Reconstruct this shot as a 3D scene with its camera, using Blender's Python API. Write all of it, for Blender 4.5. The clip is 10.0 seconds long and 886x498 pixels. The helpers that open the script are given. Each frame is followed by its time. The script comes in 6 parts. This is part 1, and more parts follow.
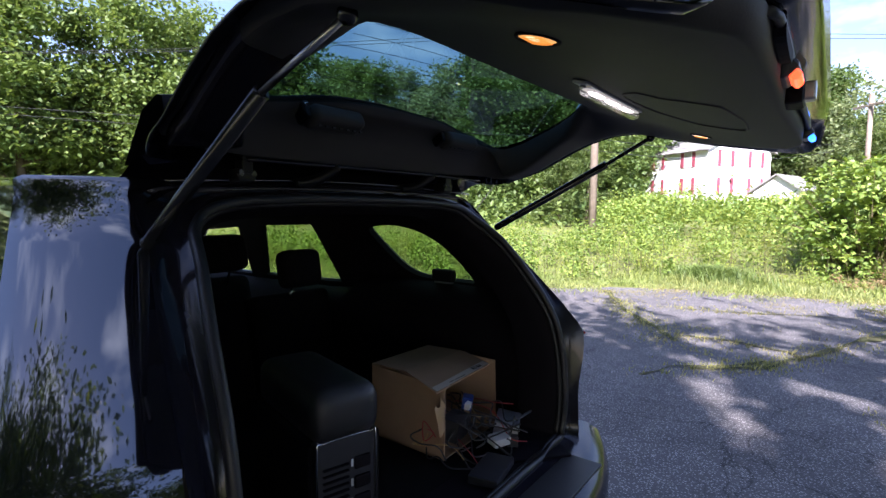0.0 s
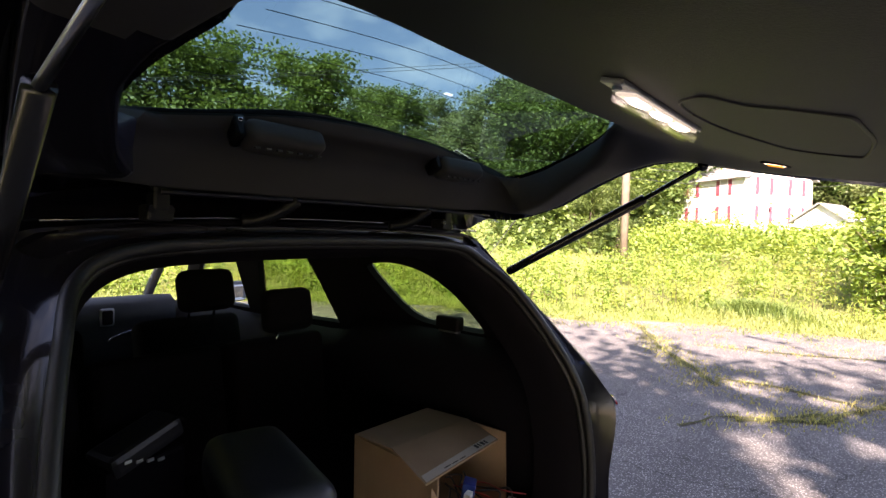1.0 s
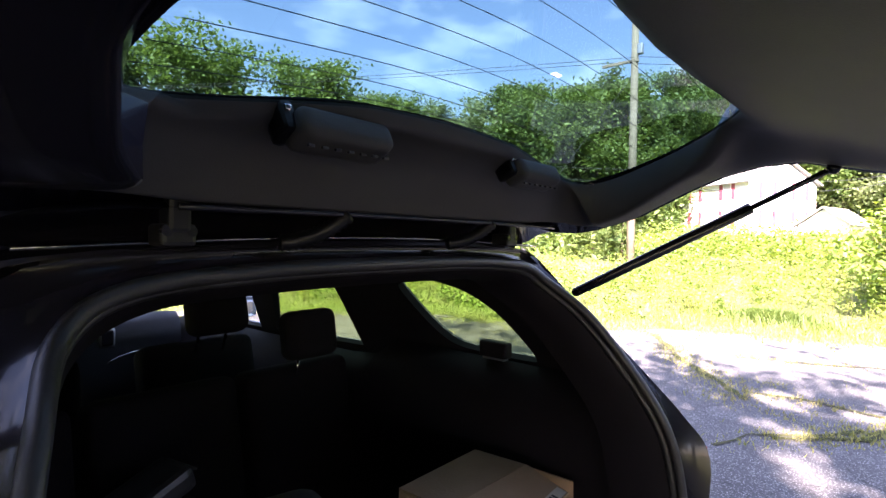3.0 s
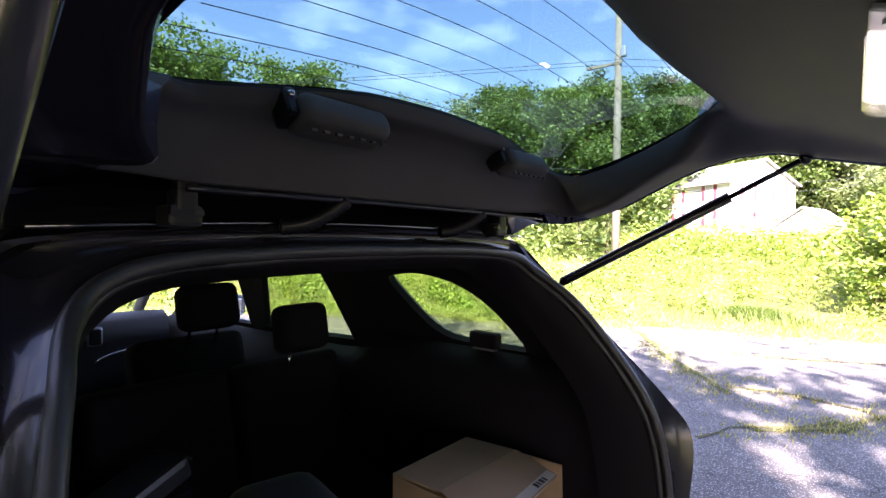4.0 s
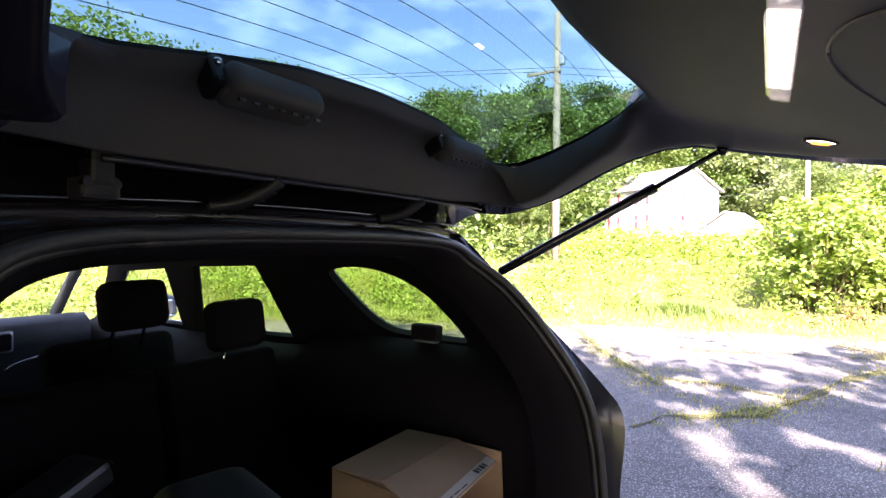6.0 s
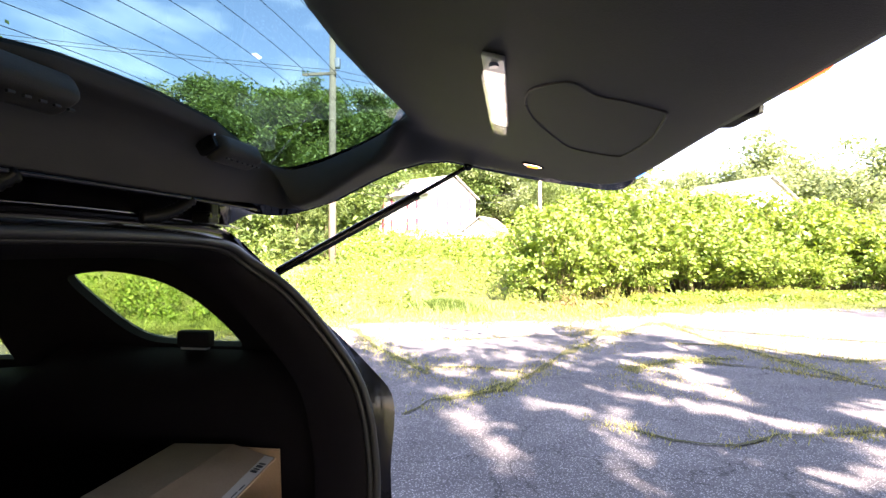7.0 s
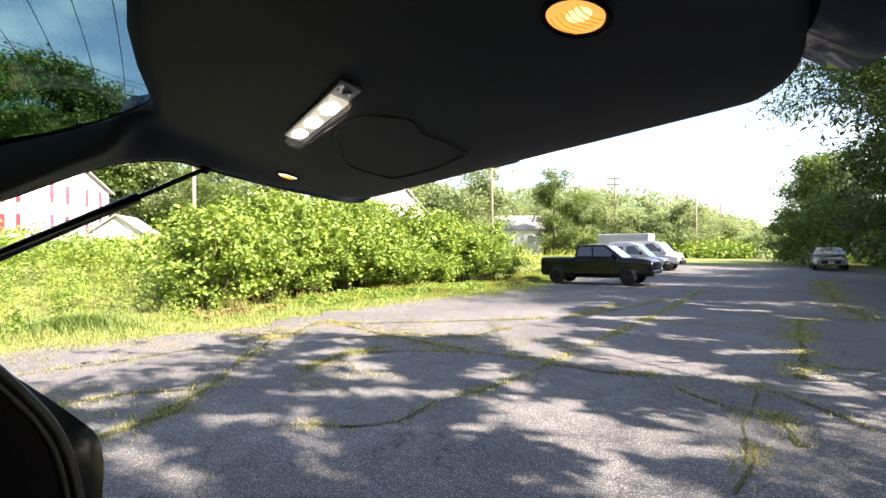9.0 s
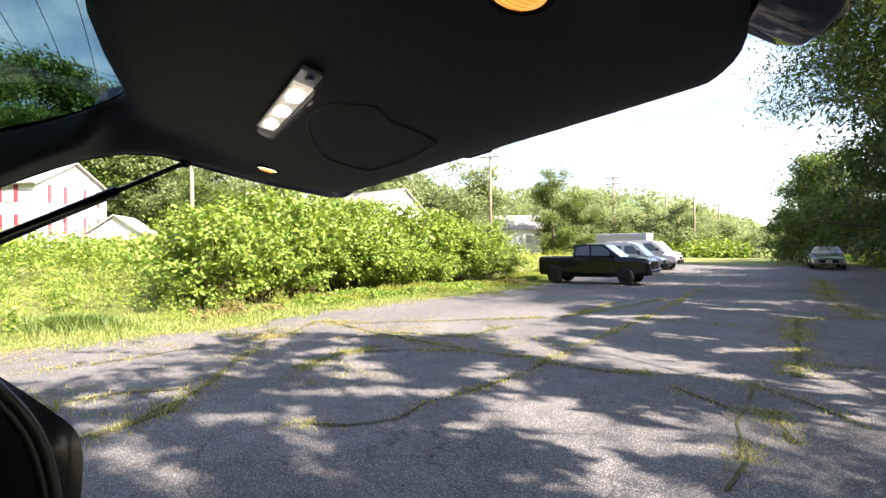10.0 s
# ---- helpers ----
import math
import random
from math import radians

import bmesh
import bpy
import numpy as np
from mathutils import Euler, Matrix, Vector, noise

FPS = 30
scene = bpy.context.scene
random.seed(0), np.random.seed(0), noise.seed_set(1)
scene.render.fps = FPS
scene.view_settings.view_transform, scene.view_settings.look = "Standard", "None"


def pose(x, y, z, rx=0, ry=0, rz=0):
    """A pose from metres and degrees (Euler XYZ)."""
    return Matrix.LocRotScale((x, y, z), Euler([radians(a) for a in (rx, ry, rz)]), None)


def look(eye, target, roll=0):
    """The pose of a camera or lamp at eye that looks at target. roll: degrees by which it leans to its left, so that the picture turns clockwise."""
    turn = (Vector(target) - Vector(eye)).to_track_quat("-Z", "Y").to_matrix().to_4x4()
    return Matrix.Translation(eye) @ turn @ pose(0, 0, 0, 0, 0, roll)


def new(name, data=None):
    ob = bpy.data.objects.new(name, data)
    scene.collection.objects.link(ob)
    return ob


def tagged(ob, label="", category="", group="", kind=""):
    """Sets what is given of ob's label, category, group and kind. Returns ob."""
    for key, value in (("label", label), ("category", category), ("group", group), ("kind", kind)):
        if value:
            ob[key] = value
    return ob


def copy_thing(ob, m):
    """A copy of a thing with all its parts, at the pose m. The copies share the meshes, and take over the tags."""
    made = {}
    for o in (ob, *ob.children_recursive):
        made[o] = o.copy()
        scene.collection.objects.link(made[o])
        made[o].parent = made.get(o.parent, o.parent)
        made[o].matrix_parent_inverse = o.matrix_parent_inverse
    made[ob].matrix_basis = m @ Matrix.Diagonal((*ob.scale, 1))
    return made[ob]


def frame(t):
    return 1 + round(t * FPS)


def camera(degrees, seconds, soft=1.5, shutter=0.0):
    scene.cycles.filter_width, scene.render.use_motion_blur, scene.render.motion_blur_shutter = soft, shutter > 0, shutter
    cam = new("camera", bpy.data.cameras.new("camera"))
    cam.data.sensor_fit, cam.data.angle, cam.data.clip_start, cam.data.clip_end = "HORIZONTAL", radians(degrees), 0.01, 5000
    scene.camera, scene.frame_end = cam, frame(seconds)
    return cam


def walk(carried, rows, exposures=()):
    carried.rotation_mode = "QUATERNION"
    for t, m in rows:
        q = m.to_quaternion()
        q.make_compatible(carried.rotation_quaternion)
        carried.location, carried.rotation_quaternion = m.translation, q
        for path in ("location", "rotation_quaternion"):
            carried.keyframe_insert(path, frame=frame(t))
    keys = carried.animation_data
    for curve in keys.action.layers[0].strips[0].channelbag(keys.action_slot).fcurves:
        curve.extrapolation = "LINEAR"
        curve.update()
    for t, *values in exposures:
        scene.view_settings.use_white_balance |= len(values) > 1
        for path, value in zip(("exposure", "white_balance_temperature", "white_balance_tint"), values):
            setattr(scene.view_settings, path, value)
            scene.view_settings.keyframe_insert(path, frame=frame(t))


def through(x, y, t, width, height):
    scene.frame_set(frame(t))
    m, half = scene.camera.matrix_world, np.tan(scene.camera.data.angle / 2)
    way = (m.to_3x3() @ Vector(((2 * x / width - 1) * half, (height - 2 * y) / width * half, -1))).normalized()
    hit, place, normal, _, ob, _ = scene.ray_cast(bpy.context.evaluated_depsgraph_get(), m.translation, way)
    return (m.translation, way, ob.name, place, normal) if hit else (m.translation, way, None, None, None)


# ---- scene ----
cam = camera(82.2, 10.0)
PATH = [
    (0, (-1.091, -0.684, 1.678), (0.495, 0.523, 1.517), 0.5),
    (0.5, (-0.889, -0.635, 1.681), (0.692, 0.587, 1.609), 0.5),
    (0.7, (-0.824, -0.609, 1.703), (0.734, 0.644, 1.639), 0.5),
    (1, (-0.765, -0.547, 1.729), (0.755, 0.751, 1.662), 1.3),
    (1.5, (-0.699, -0.373, 1.761), (0.809, 0.94, 1.704), 1.3),
    (2, (-0.675, -0.276, 1.77), (0.835, 1.034, 1.724), 0.9),
    (2.5, (-0.669, -0.262, 1.766), (0.845, 1.044, 1.722), 0.9),
    (4, (-0.72, -0.281, 1.722), (0.833, 0.979, 1.688), 0.6),
    (4.5, (-0.719, -0.28, 1.713), (0.863, 0.943, 1.686), 0.4),
    (5, (-0.721, -0.285, 1.705), (0.876, 0.918, 1.685), 0.3),
    (5.2, (-0.711, -0.285, 1.704), (0.894, 0.909, 1.681), 0.4),
    (6.3, (-0.713, -0.302, 1.677), (1.063, 0.617, 1.663), 0.3),
    (6.5, (-0.731, -0.315, 1.674), (1.125, 0.43, 1.661), 0.3),
    (6.7, (-0.767, -0.333, 1.667), (1.15, 0.237, 1.665), 0.3),
    (7, (-0.8, -0.328, 1.679), (1.18, -0.048, 1.671), 0.2),
    (7.2, (-0.834, -0.283, 1.674), (1.166, -0.278, 1.685), -0.2),
    (7.5, (-0.823, -0.194, 1.702), (1.119, -0.671, 1.698), 0.1),
    (7.7, (-0.822, -0.142, 1.707), (1.057, -0.827, 1.707), -0.7),
    (8, (-0.826, -0.112, 1.715), (1.002, -0.923, 1.714), -0.1),
    (8.5, (-0.83, -0.091, 1.709), (0.936, -1.03, 1.708), -0.2),
    (9, (-0.815, -0.081, 1.698), (0.931, -1.055, 1.698), -0.3),
    (9.5, (-0.804, -0.094, 1.699), (0.94, -1.073, 1.697), -0.3),
    (10, (-0.832, -0.125, 1.681), (0.913, -1.103, 1.681), -0.4),
]
walk(cam, [(t, look(eye, target, roll)) for t, eye, target, roll in PATH],
     [(0.0, 2.05, 5850, 31), (0.5, 2.35, 7600, 35), (1.0, 2.7, 7400, 34), (2.0, 3.28, 6600, 37), (5.0, 3.53, 6500, 39), (6.5, 3.58, 6800, 35),
      (7.4, 3.26, 7000, 29), (8.3, 2.68, 7000, 21), (9.0, 2.39, 7000, 20), (10.0, 2.32, 7000, 20)])

from mathutils.geometry import tessellate_polygon

# ---- light ----
SUN_DIR = Vector((-0.90, -0.44, 0.0)).normalized()      # where the sun stands, over the ground
SUN_ELEV = radians(40)
world = bpy.data.worlds.new("sky")
scene.world = world
world.use_nodes = True
wn, wl = world.node_tree.nodes, world.node_tree.links
wn.clear()
w_out, w_bg, w_sky = wn.new("ShaderNodeOutputWorld"), wn.new("ShaderNodeBackground"), wn.new("ShaderNodeTexSky")
w_sky.sky_type, w_sky.sun_disc, w_sky.sun_elevation = "NISHITA", False, SUN_ELEV
w_sky.sun_rotation = math.atan2(SUN_DIR.x, SUN_DIR.y)
w_sky.air_density, w_sky.dust_density = 1.0, 0.6
# thin summer cloud streaks over the blue
w_tc, w_map, w_noise, w_ramp, w_mix = (wn.new("ShaderNodeTexCoord"), wn.new("ShaderNodeMapping"), wn.new("ShaderNodeTexNoise"),
                                       wn.new("ShaderNodeValToRGB"), wn.new("ShaderNodeMix"))
w_map.inputs["Scale"].default_value = (1.6, 2.6, 6.0)
w_noise.inputs["Scale"].default_value, w_noise.inputs["Detail"].default_value = 2.2, 9
w_noise.inputs["Roughness"].default_value = 0.52
w_ramp.color_ramp.elements[0].position, w_ramp.color_ramp.elements[1].position = 0.50, 0.95
w_mix.data_type = "RGBA"
w_mix.inputs["B"].default_value = (7.8, 8.8, 9.4, 1)
wl.new(w_tc.outputs["Generated"], w_map.inputs["Vector"])
wl.new(w_map.outputs["Vector"], w_noise.inputs["Vector"])
wl.new(w_noise.outputs["Fac"], w_ramp.inputs["Fac"])
wl.new(w_ramp.outputs["Color"], w_mix.inputs["Factor"])
wl.new(w_sky.outputs["Color"], w_mix.inputs["A"])
wl.new(w_mix.outputs["Result"], w_bg.inputs["Color"])
w_bg.inputs["Strength"].default_value = 0.082
wl.new(w_bg.outputs["Background"], w_out.inputs["Surface"])

sun = new("sun", bpy.data.lights.new("sun", "SUN"))
sun.data.energy, sun.data.angle, sun.data.color = 5.0, radians(0.55), (1.0, 0.95, 0.86)
sun.matrix_world = look((0, 0, 30), Vector((0, 0, 30)) - (SUN_DIR * math.cos(SUN_ELEV) + Vector((0, 0, math.sin(SUN_ELEV)))))


# ---- materials ----
def material(name, base, rough=0.6, metal=0.0, second=None, scale=8.0, bump=0.0, bump_scale=None, spec=0.5, coat=0.0,
             island=0.0, per_object=0.0, detail=6.0):
    """A principled surface whose colour wanders between two tones at two scales, with a fine relief."""
    m = bpy.data.materials.new(name)
    m.use_nodes = True
    n, l = m.node_tree.nodes, m.node_tree.links
    p = n["Principled BSDF"]
    p.inputs["Roughness"].default_value, p.inputs["Metallic"].default_value = rough, metal
    p.inputs["Specular IOR Level"].default_value = spec
    p.inputs["Coat Weight"].default_value, p.inputs["Coat Roughness"].default_value = coat, 0.03
    tc = n.new("ShaderNodeTexCoord")
    second = second or tuple(c * 0.75 for c in base)
    big, small = n.new("ShaderNodeTexNoise"), n.new("ShaderNodeTexNoise")
    big.inputs["Scale"].default_value, big.inputs["Detail"].default_value = scale * 0.16, 3
    small.inputs["Scale"].default_value, small.inputs["Detail"].default_value = scale, detail
    l.new(tc.outputs["Object"], big.inputs["Vector"])
    l.new(tc.outputs["Object"], small.inputs["Vector"])
    add = n.new("ShaderNodeMath")
    add.operation = "ADD"
    l.new(big.outputs["Fac"], add.inputs[0])
    l.new(small.outputs["Fac"], add.inputs[1])
    ramp = n.new("ShaderNodeMapRange")
    ramp.inputs["From Min"].default_value, ramp.inputs["From Max"].default_value = 0.7, 1.3
    l.new(add.outputs[0], ramp.inputs["Value"])
    mix = n.new("ShaderNodeMix")
    mix.data_type = "RGBA"
    mix.inputs["A"].default_value, mix.inputs["B"].default_value = (*base, 1), (*second, 1)
    l.new(ramp.outputs["Result"], mix.inputs["Factor"])
    colour = mix.outputs["Result"]
    if island or per_object:
        hsv = n.new("ShaderNodeHueSaturation")
        src = n.new("ShaderNodeNewGeometry").outputs["Random Per Island"] if island else n.new("ShaderNodeObjectInfo").outputs["Random"]
        amount = island or per_object
        mr, hr = n.new("ShaderNodeMapRange"), n.new("ShaderNodeMapRange")
        mr.inputs["To Min"].default_value, mr.inputs["To Max"].default_value = 1 - amount, 1 + amount
        hr.inputs["To Min"].default_value, hr.inputs["To Max"].default_value = 0.5 + 0.035 * amount, 0.5 - 0.05 * amount
        l.new(src, mr.inputs["Value"])
        l.new(src, hr.inputs["Value"])
        l.new(mr.outputs["Result"], hsv.inputs["Value"])
        l.new(hr.outputs["Result"], hsv.inputs["Hue"])
        l.new(colour, hsv.inputs["Color"])
        colour = hsv.outputs["Color"]
    l.new(colour, p.inputs["Base Color"])
    if bump:
        b, t = n.new("ShaderNodeBump"), n.new("ShaderNodeTexNoise")
        t.inputs["Scale"].default_value, t.inputs["Detail"].default_value = bump_scale or scale * 4, 4
        l.new(tc.outputs["Object"], t.inputs["Vector"])
        b.inputs["Strength"].default_value, b.inputs["Distance"].default_value = bump, 0.01
        l.new(t.outputs["Fac"], b.inputs["Height"])
        l.new(b.outputs["Normal"], p.inputs["Normal"])
    return m


def leaf_material(name, base, second, through=0.35, island=0.35, scale=0.5):
    m = material(name, base, 0.5, 0, second, scale, island=island, spec=0.35)
    n, l = m.node_tree.nodes, m.node_tree.links
    p, out = n["Principled BSDF"], n["Material Output"]
    tr, mx, tint = n.new("ShaderNodeBsdfTranslucent"), n.new("ShaderNodeMixShader"), n.new("ShaderNodeHueSaturation")
    src = p.inputs["Base Color"].links[0].from_socket
    tint.inputs["Saturation"].default_value, tint.inputs["Value"].default_value, tint.inputs["Hue"].default_value = 1.15, 1.3, 0.485
    l.new(src, tint.inputs["Color"])
    l.new(tint.outputs["Color"], tr.inputs["Color"])
    mx.inputs["Fac"].default_value = through
    l.new(p.outputs[0], mx.inputs[1])
    l.new(tr.outputs[0], mx.inputs[2])
    l.new(mx.outputs[0], out.inputs["Surface"])
    return m


def glass_material(name, tint, rough=0.0):
    """A thin pane: tinted see-through with a mirror gloss that follows the Fresnel curve."""
    m = bpy.data.materials.new(name)
    m.use_nodes = True
    n, l = m.node_tree.nodes, m.node_tree.links
    n.remove(n["Principled BSDF"])
    t, g, mx, fr = n.new("ShaderNodeBsdfTransparent"), n.new("ShaderNodeBsdfGlossy"), n.new("ShaderNodeMixShader"), n.new("ShaderNodeLayerWeight")
    t.inputs["Color"].default_value = (*tint, 1)
    g.inputs["Roughness"].default_value = rough
    fr.inputs["Blend"].default_value = 0.5
    pw, ma = n.new("ShaderNodeMath"), n.new("ShaderNodeMath")
    pw.operation, ma.operation = "POWER", "MULTIPLY_ADD"
    pw.inputs[1].default_value, ma.inputs[1].default_value, ma.inputs[2].default_value = 4.5, 0.85, 0.035
    l.new(fr.outputs["Facing"], pw.inputs[0])
    l.new(pw.outputs[0], ma.inputs[0])
    l.new(ma.outputs[0], mx.inputs["Fac"])
    l.new(t.outputs[0], mx.inputs[1])
    l.new(g.outputs[0], mx.inputs[2])
    l.new(mx.outputs[0], n["Material Output"].inputs["Surface"])
    return m


def glow(name, colour, strength):
    m = bpy.data.materials.new(name)
    m.use_nodes = True
    p = m.node_tree.nodes["Principled BSDF"]
    p.inputs["Base Color"].default_value = (*colour, 1)
    p.inputs["Emission Color"].default_value = (*colour, 1)
    p.inputs["Emission Strength"].default_value = strength
    p.inputs["Roughness"].default_value = 0.2
    return m


M = {
    "paint": material("black_car_paint", (0.006, 0.006, 0.009), 0.07, 0, (0.004, 0.004, 0.006), 3, coat=1.0),
    "gatepaint": material("black_liftgate_paint", (0.005, 0.005, 0.007), 0.1, 0, (0.004, 0.004, 0.006), 3, spec=0.25, coat=0.35),
    "jamb": material("painted_door_jamb", (0.010, 0.0095, 0.014), 0.2, 0, (0.008, 0.0075, 0.011), 9, spec=0.22, coat=0.25),
    "trim": material("charcoal_trim_plastic", (0.037, 0.0345, 0.032), 0.62, 0, (0.030, 0.028, 0.026), 14, 0.10, 420, spec=0.35),
    "inner": material("black_cabin_plastic", (0.0074, 0.006, 0.0083), 0.62, 0, (0.006, 0.0048, 0.0068), 12, 0.12, 300, spec=0.10),
    "satin": material("satin_black_flange", (0.004, 0.004, 0.0045), 0.55, 0, (0.006, 0.0055, 0.006), 14, spec=0.06),
    "void": material("black_hinge_and_well_shade", (0.003, 0.003, 0.0035), 0.4, 0, (0.005, 0.005, 0.005), 20, spec=0.25),
    # Cabin plastic lightened and blued for daylight through the windscreen.
    "dashpad_lit": material("charcoal_dash_pad_lit", (0.026, 0.027, 0.031), 0.5, 0, (0.020, 0.021, 0.024), 30, 0.1, 300),
    "carpet": material("black_cargo_carpet", (0.006, 0.006, 0.006), 0.95, 0, (0.010, 0.0095, 0.009), 60, 0.5, 500, spec=0.1),
    "fabric": material("black_seat_cloth", (0.0085, 0.007, 0.0095), 0.8, 0, (0.007, 0.0058, 0.0078), 40, 0.3, 600, spec=0.08),
    "leather": material("black_leatherette", (0.02, 0.02, 0.022), 0.38, 0, (0.022, 0.022, 0.024), 30, 0.18, 350),
    "rubber": material("black_rubber", (0.011, 0.011, 0.012), 0.45, 0, (0.018, 0.0175, 0.0175), 18, 0.08, 150, spec=0.45),
    "tyre": material("tyre_rubber", (0.012, 0.012, 0.012), 0.85, 0, (0.018, 0.017, 0.016), 22, 0.2, spec=0.2),
    "steel": material("satin_steel", (0.42, 0.42, 0.43), 0.28, 1, (0.3, 0.3, 0.31), 40),
    "chrome": material("chrome", (0.7, 0.7, 0.72), 0.08, 1, (0.6, 0.6, 0.62), 10),
    "strut": material("black_strut_tube", (0.007, 0.007, 0.008), 0.2, 0, (0.010, 0.010, 0.010), 30),
    "redlens": material("red_lamp_lens", (0.22, 0.008, 0.01), 0.12, 0, (0.16, 0.005, 0.008), 25, coat=0.6),
    "smokelens": material("smoked_lamp_lens", (0.010, 0.003, 0.004), 0.5, 0, (0.007, 0.002, 0.003), 25, spec=0.08),
    "card": material("corrugated_cardboard", (0.36, 0.24, 0.15), 0.85, 0, (0.30, 0.195, 0.12), 10, 0.15, 120, spec=0.15),
    # Brighter copy of the cardboard, for the flap that catches light.
    "card_lit": material("cardboard_lit_flap", (0.46, 0.30, 0.16), 0.85, 0, (0.40, 0.26, 0.13), 10, 0.15, 120, spec=0.15),
    "label": material("pale_printed_tape", (0.55, 0.47, 0.38), 0.6, 0, (0.5, 0.42, 0.34), 12),
    "ink": material("dark_print_ink", (0.03, 0.025, 0.022), 0.6, 0, (0.05, 0.04, 0.035), 20),
    "white": material("white_plastic", (0.62, 0.62, 0.62), 0.4, 0, (0.52, 0.52, 0.52), 20),
    "asphalt": None,
    "dirt": material("crack_soil", (0.085, 0.078, 0.045), 0.95, 0, (0.062, 0.074, 0.024), 18, 0.6, 60, spec=0.1),
    "wood": material("weathered_pole_wood", (0.27, 0.225, 0.17), 0.9, 0, (0.18, 0.145, 0.11), 5, 0.5, 40, spec=0.1),
    "bark": material("tree_bark", (0.12, 0.095, 0.07), 0.95, 0, (0.07, 0.055, 0.04), 6, 0.8, 18, spec=0.1),
    "stem": material("knotweed_stem", (0.13, 0.10, 0.045), 0.7, 0, (0.09, 0.09, 0.035), 10),
    "leaf": leaf_material("oak_leaf", (0.15, 0.22, 0.06), (0.115, 0.18, 0.048), 0.42, 0.32),
    "leaf_pale": leaf_material("locust_leaf", (0.115, 0.165, 0.048), (0.085, 0.135, 0.036), 0.4, 0.4),
    # Far foliage: aerial haze is mixed into the leaf colour.
    "leaf_hazed": leaf_material("hazed_distant_leaf", (0.23, 0.28, 0.13), (0.175, 0.235, 0.105), 0.5, 0.28),
    "leaf_hill": leaf_material("hillside_leaf", (0.115, 0.18, 0.05), (0.085, 0.145, 0.04), 0.4, 0.35),
    "leaf_dark": leaf_material("maple_and_backlit_leaf", (0.062, 0.108, 0.027), (0.045, 0.082, 0.021), 0.33, 0.4),
    "knot": leaf_material("knotweed_leaf", (0.19, 0.285, 0.055), (0.14, 0.23, 0.042), 0.32, 0.42),
    "weed": leaf_material("goldenrod_leaf", (0.21, 0.30, 0.058), (0.26, 0.30, 0.065), 0.45, 0.4),
    "dryleaf": leaf_material("dry_leaf", (0.24, 0.13, 0.07), (0.17, 0.15, 0.05), 0.25, 0.4),
    "grass": leaf_material("grass_blade", (0.19, 0.27, 0.065), (0.25, 0.29, 0.095), 0.42, 0.4, 0.9),
    "drygrass": leaf_material("parched_grass_blade", (0.27, 0.30, 0.075), (0.33, 0.30, 0.11), 0.4, 0.4, 0.9),
    # The ridge's green has distance haze painted in.
    "ridge": material("hazed_wooded_ridge", (0.105, 0.155, 0.075), 0.95, 0, (0.055, 0.09, 0.042), 0.2, 1.0, 0.3, spec=0.05),
    "siding": material("white_house_siding", (0.78, 0.77, 0.75), 0.6, 0, (0.72, 0.71, 0.69), 2),
    "cream": material("cream_house_siding", (0.72, 0.67, 0.52), 0.6, 0, (0.66, 0.61, 0.47), 2),
    "shutter": material("red_shutter_paint", (0.30, 0.07, 0.095), 0.5, 0, (0.25, 0.055, 0.075), 8),
    "shingle": material("grey_roof_shingle", (0.30, 0.29, 0.28), 0.9, 0, (0.22, 0.21, 0.2), 4, 0.4, 20),
    "shingle_pale": material("pale_roof_shingle", (0.24, 0.23, 0.22), 0.9, 0, (0.18, 0.175, 0.165), 4, 0.4, 20),
    "darkglass": material("dark_window_glass", (0.028, 0.032, 0.038), 0.05, 0, (0.036, 0.04, 0.046), 2, spec=0.8),
    "truckpaint": material("black_truck_paint", (0.004, 0.0045, 0.006), 0.08, 0, (0.005, 0.005, 0.0065), 4, spec=0.3),
    # Pale, faintly glossy panes of the house windows.
    "pale_pane": material("pale_window_pane", (0.50, 0.49, 0.48), 0.15, 0, (0.40, 0.39, 0.39), 6),
    # The sky's reflection is put into this glass as a lighter base.
    "screen": material("sky_lit_windscreen", (0.10, 0.115, 0.125), 0.04, 0, (0.08, 0.09, 0.10), 2, spec=1.0, coat=1.0),
    "vanpaint": material("white_van_paint", (0.44, 0.44, 0.455), 0.25, 0, (0.38, 0.38, 0.39), 3, coat=0.6),
    "silver": material("silver_car_paint", (0.27, 0.27, 0.28), 0.22, 0.4, (0.24, 0.24, 0.25), 3, coat=0.8),
    "headlamp": material("clear_headlamp", (0.7, 0.72, 0.74), 0.08, 0.4, (0.5, 0.52, 0.54), 20, coat=0.6),
    "wire": material("cable_sheath", (0.03, 0.03, 0.03), 0.6, 0, (0.05, 0.05, 0.05), 20),
    "redwire": material("red_wire", (0.4, 0.03, 0.03), 0.4, 0, (0.3, 0.02, 0.02), 20),
    "yellowwire": material("tan_wire", (0.45, 0.30, 0.10), 0.45, 0, (0.38, 0.24, 0.08), 20),
    "device": material("device_plastic", (0.03, 0.03, 0.034), 0.4, 0, (0.02, 0.02, 0.023), 25),
    "silverbox": material("brushed_device_metal", (0.45, 0.46, 0.5), 0.4, 0.8, (0.36, 0.37, 0.4), 30),
    "blueplug": material("blue_plug", (0.02, 0.06, 0.3), 0.4, 0, (0.015, 0.05, 0.24), 20),
    "lens": glass_material("ribbed_clear_lens", (0.92, 0.92, 0.9), 0.1),
    "tint": glass_material("privacy_glass", (0.150, 0.252, 0.254)),
    "sidetint": glass_material("smoked_side_glass", (0.49, 0.58, 0.43)),
    "clear": glass_material("windscreen_glass", (0.85, 0.88, 0.86)),
    "led": glow("white_led", (1.0, 0.96, 0.84), 1.6),
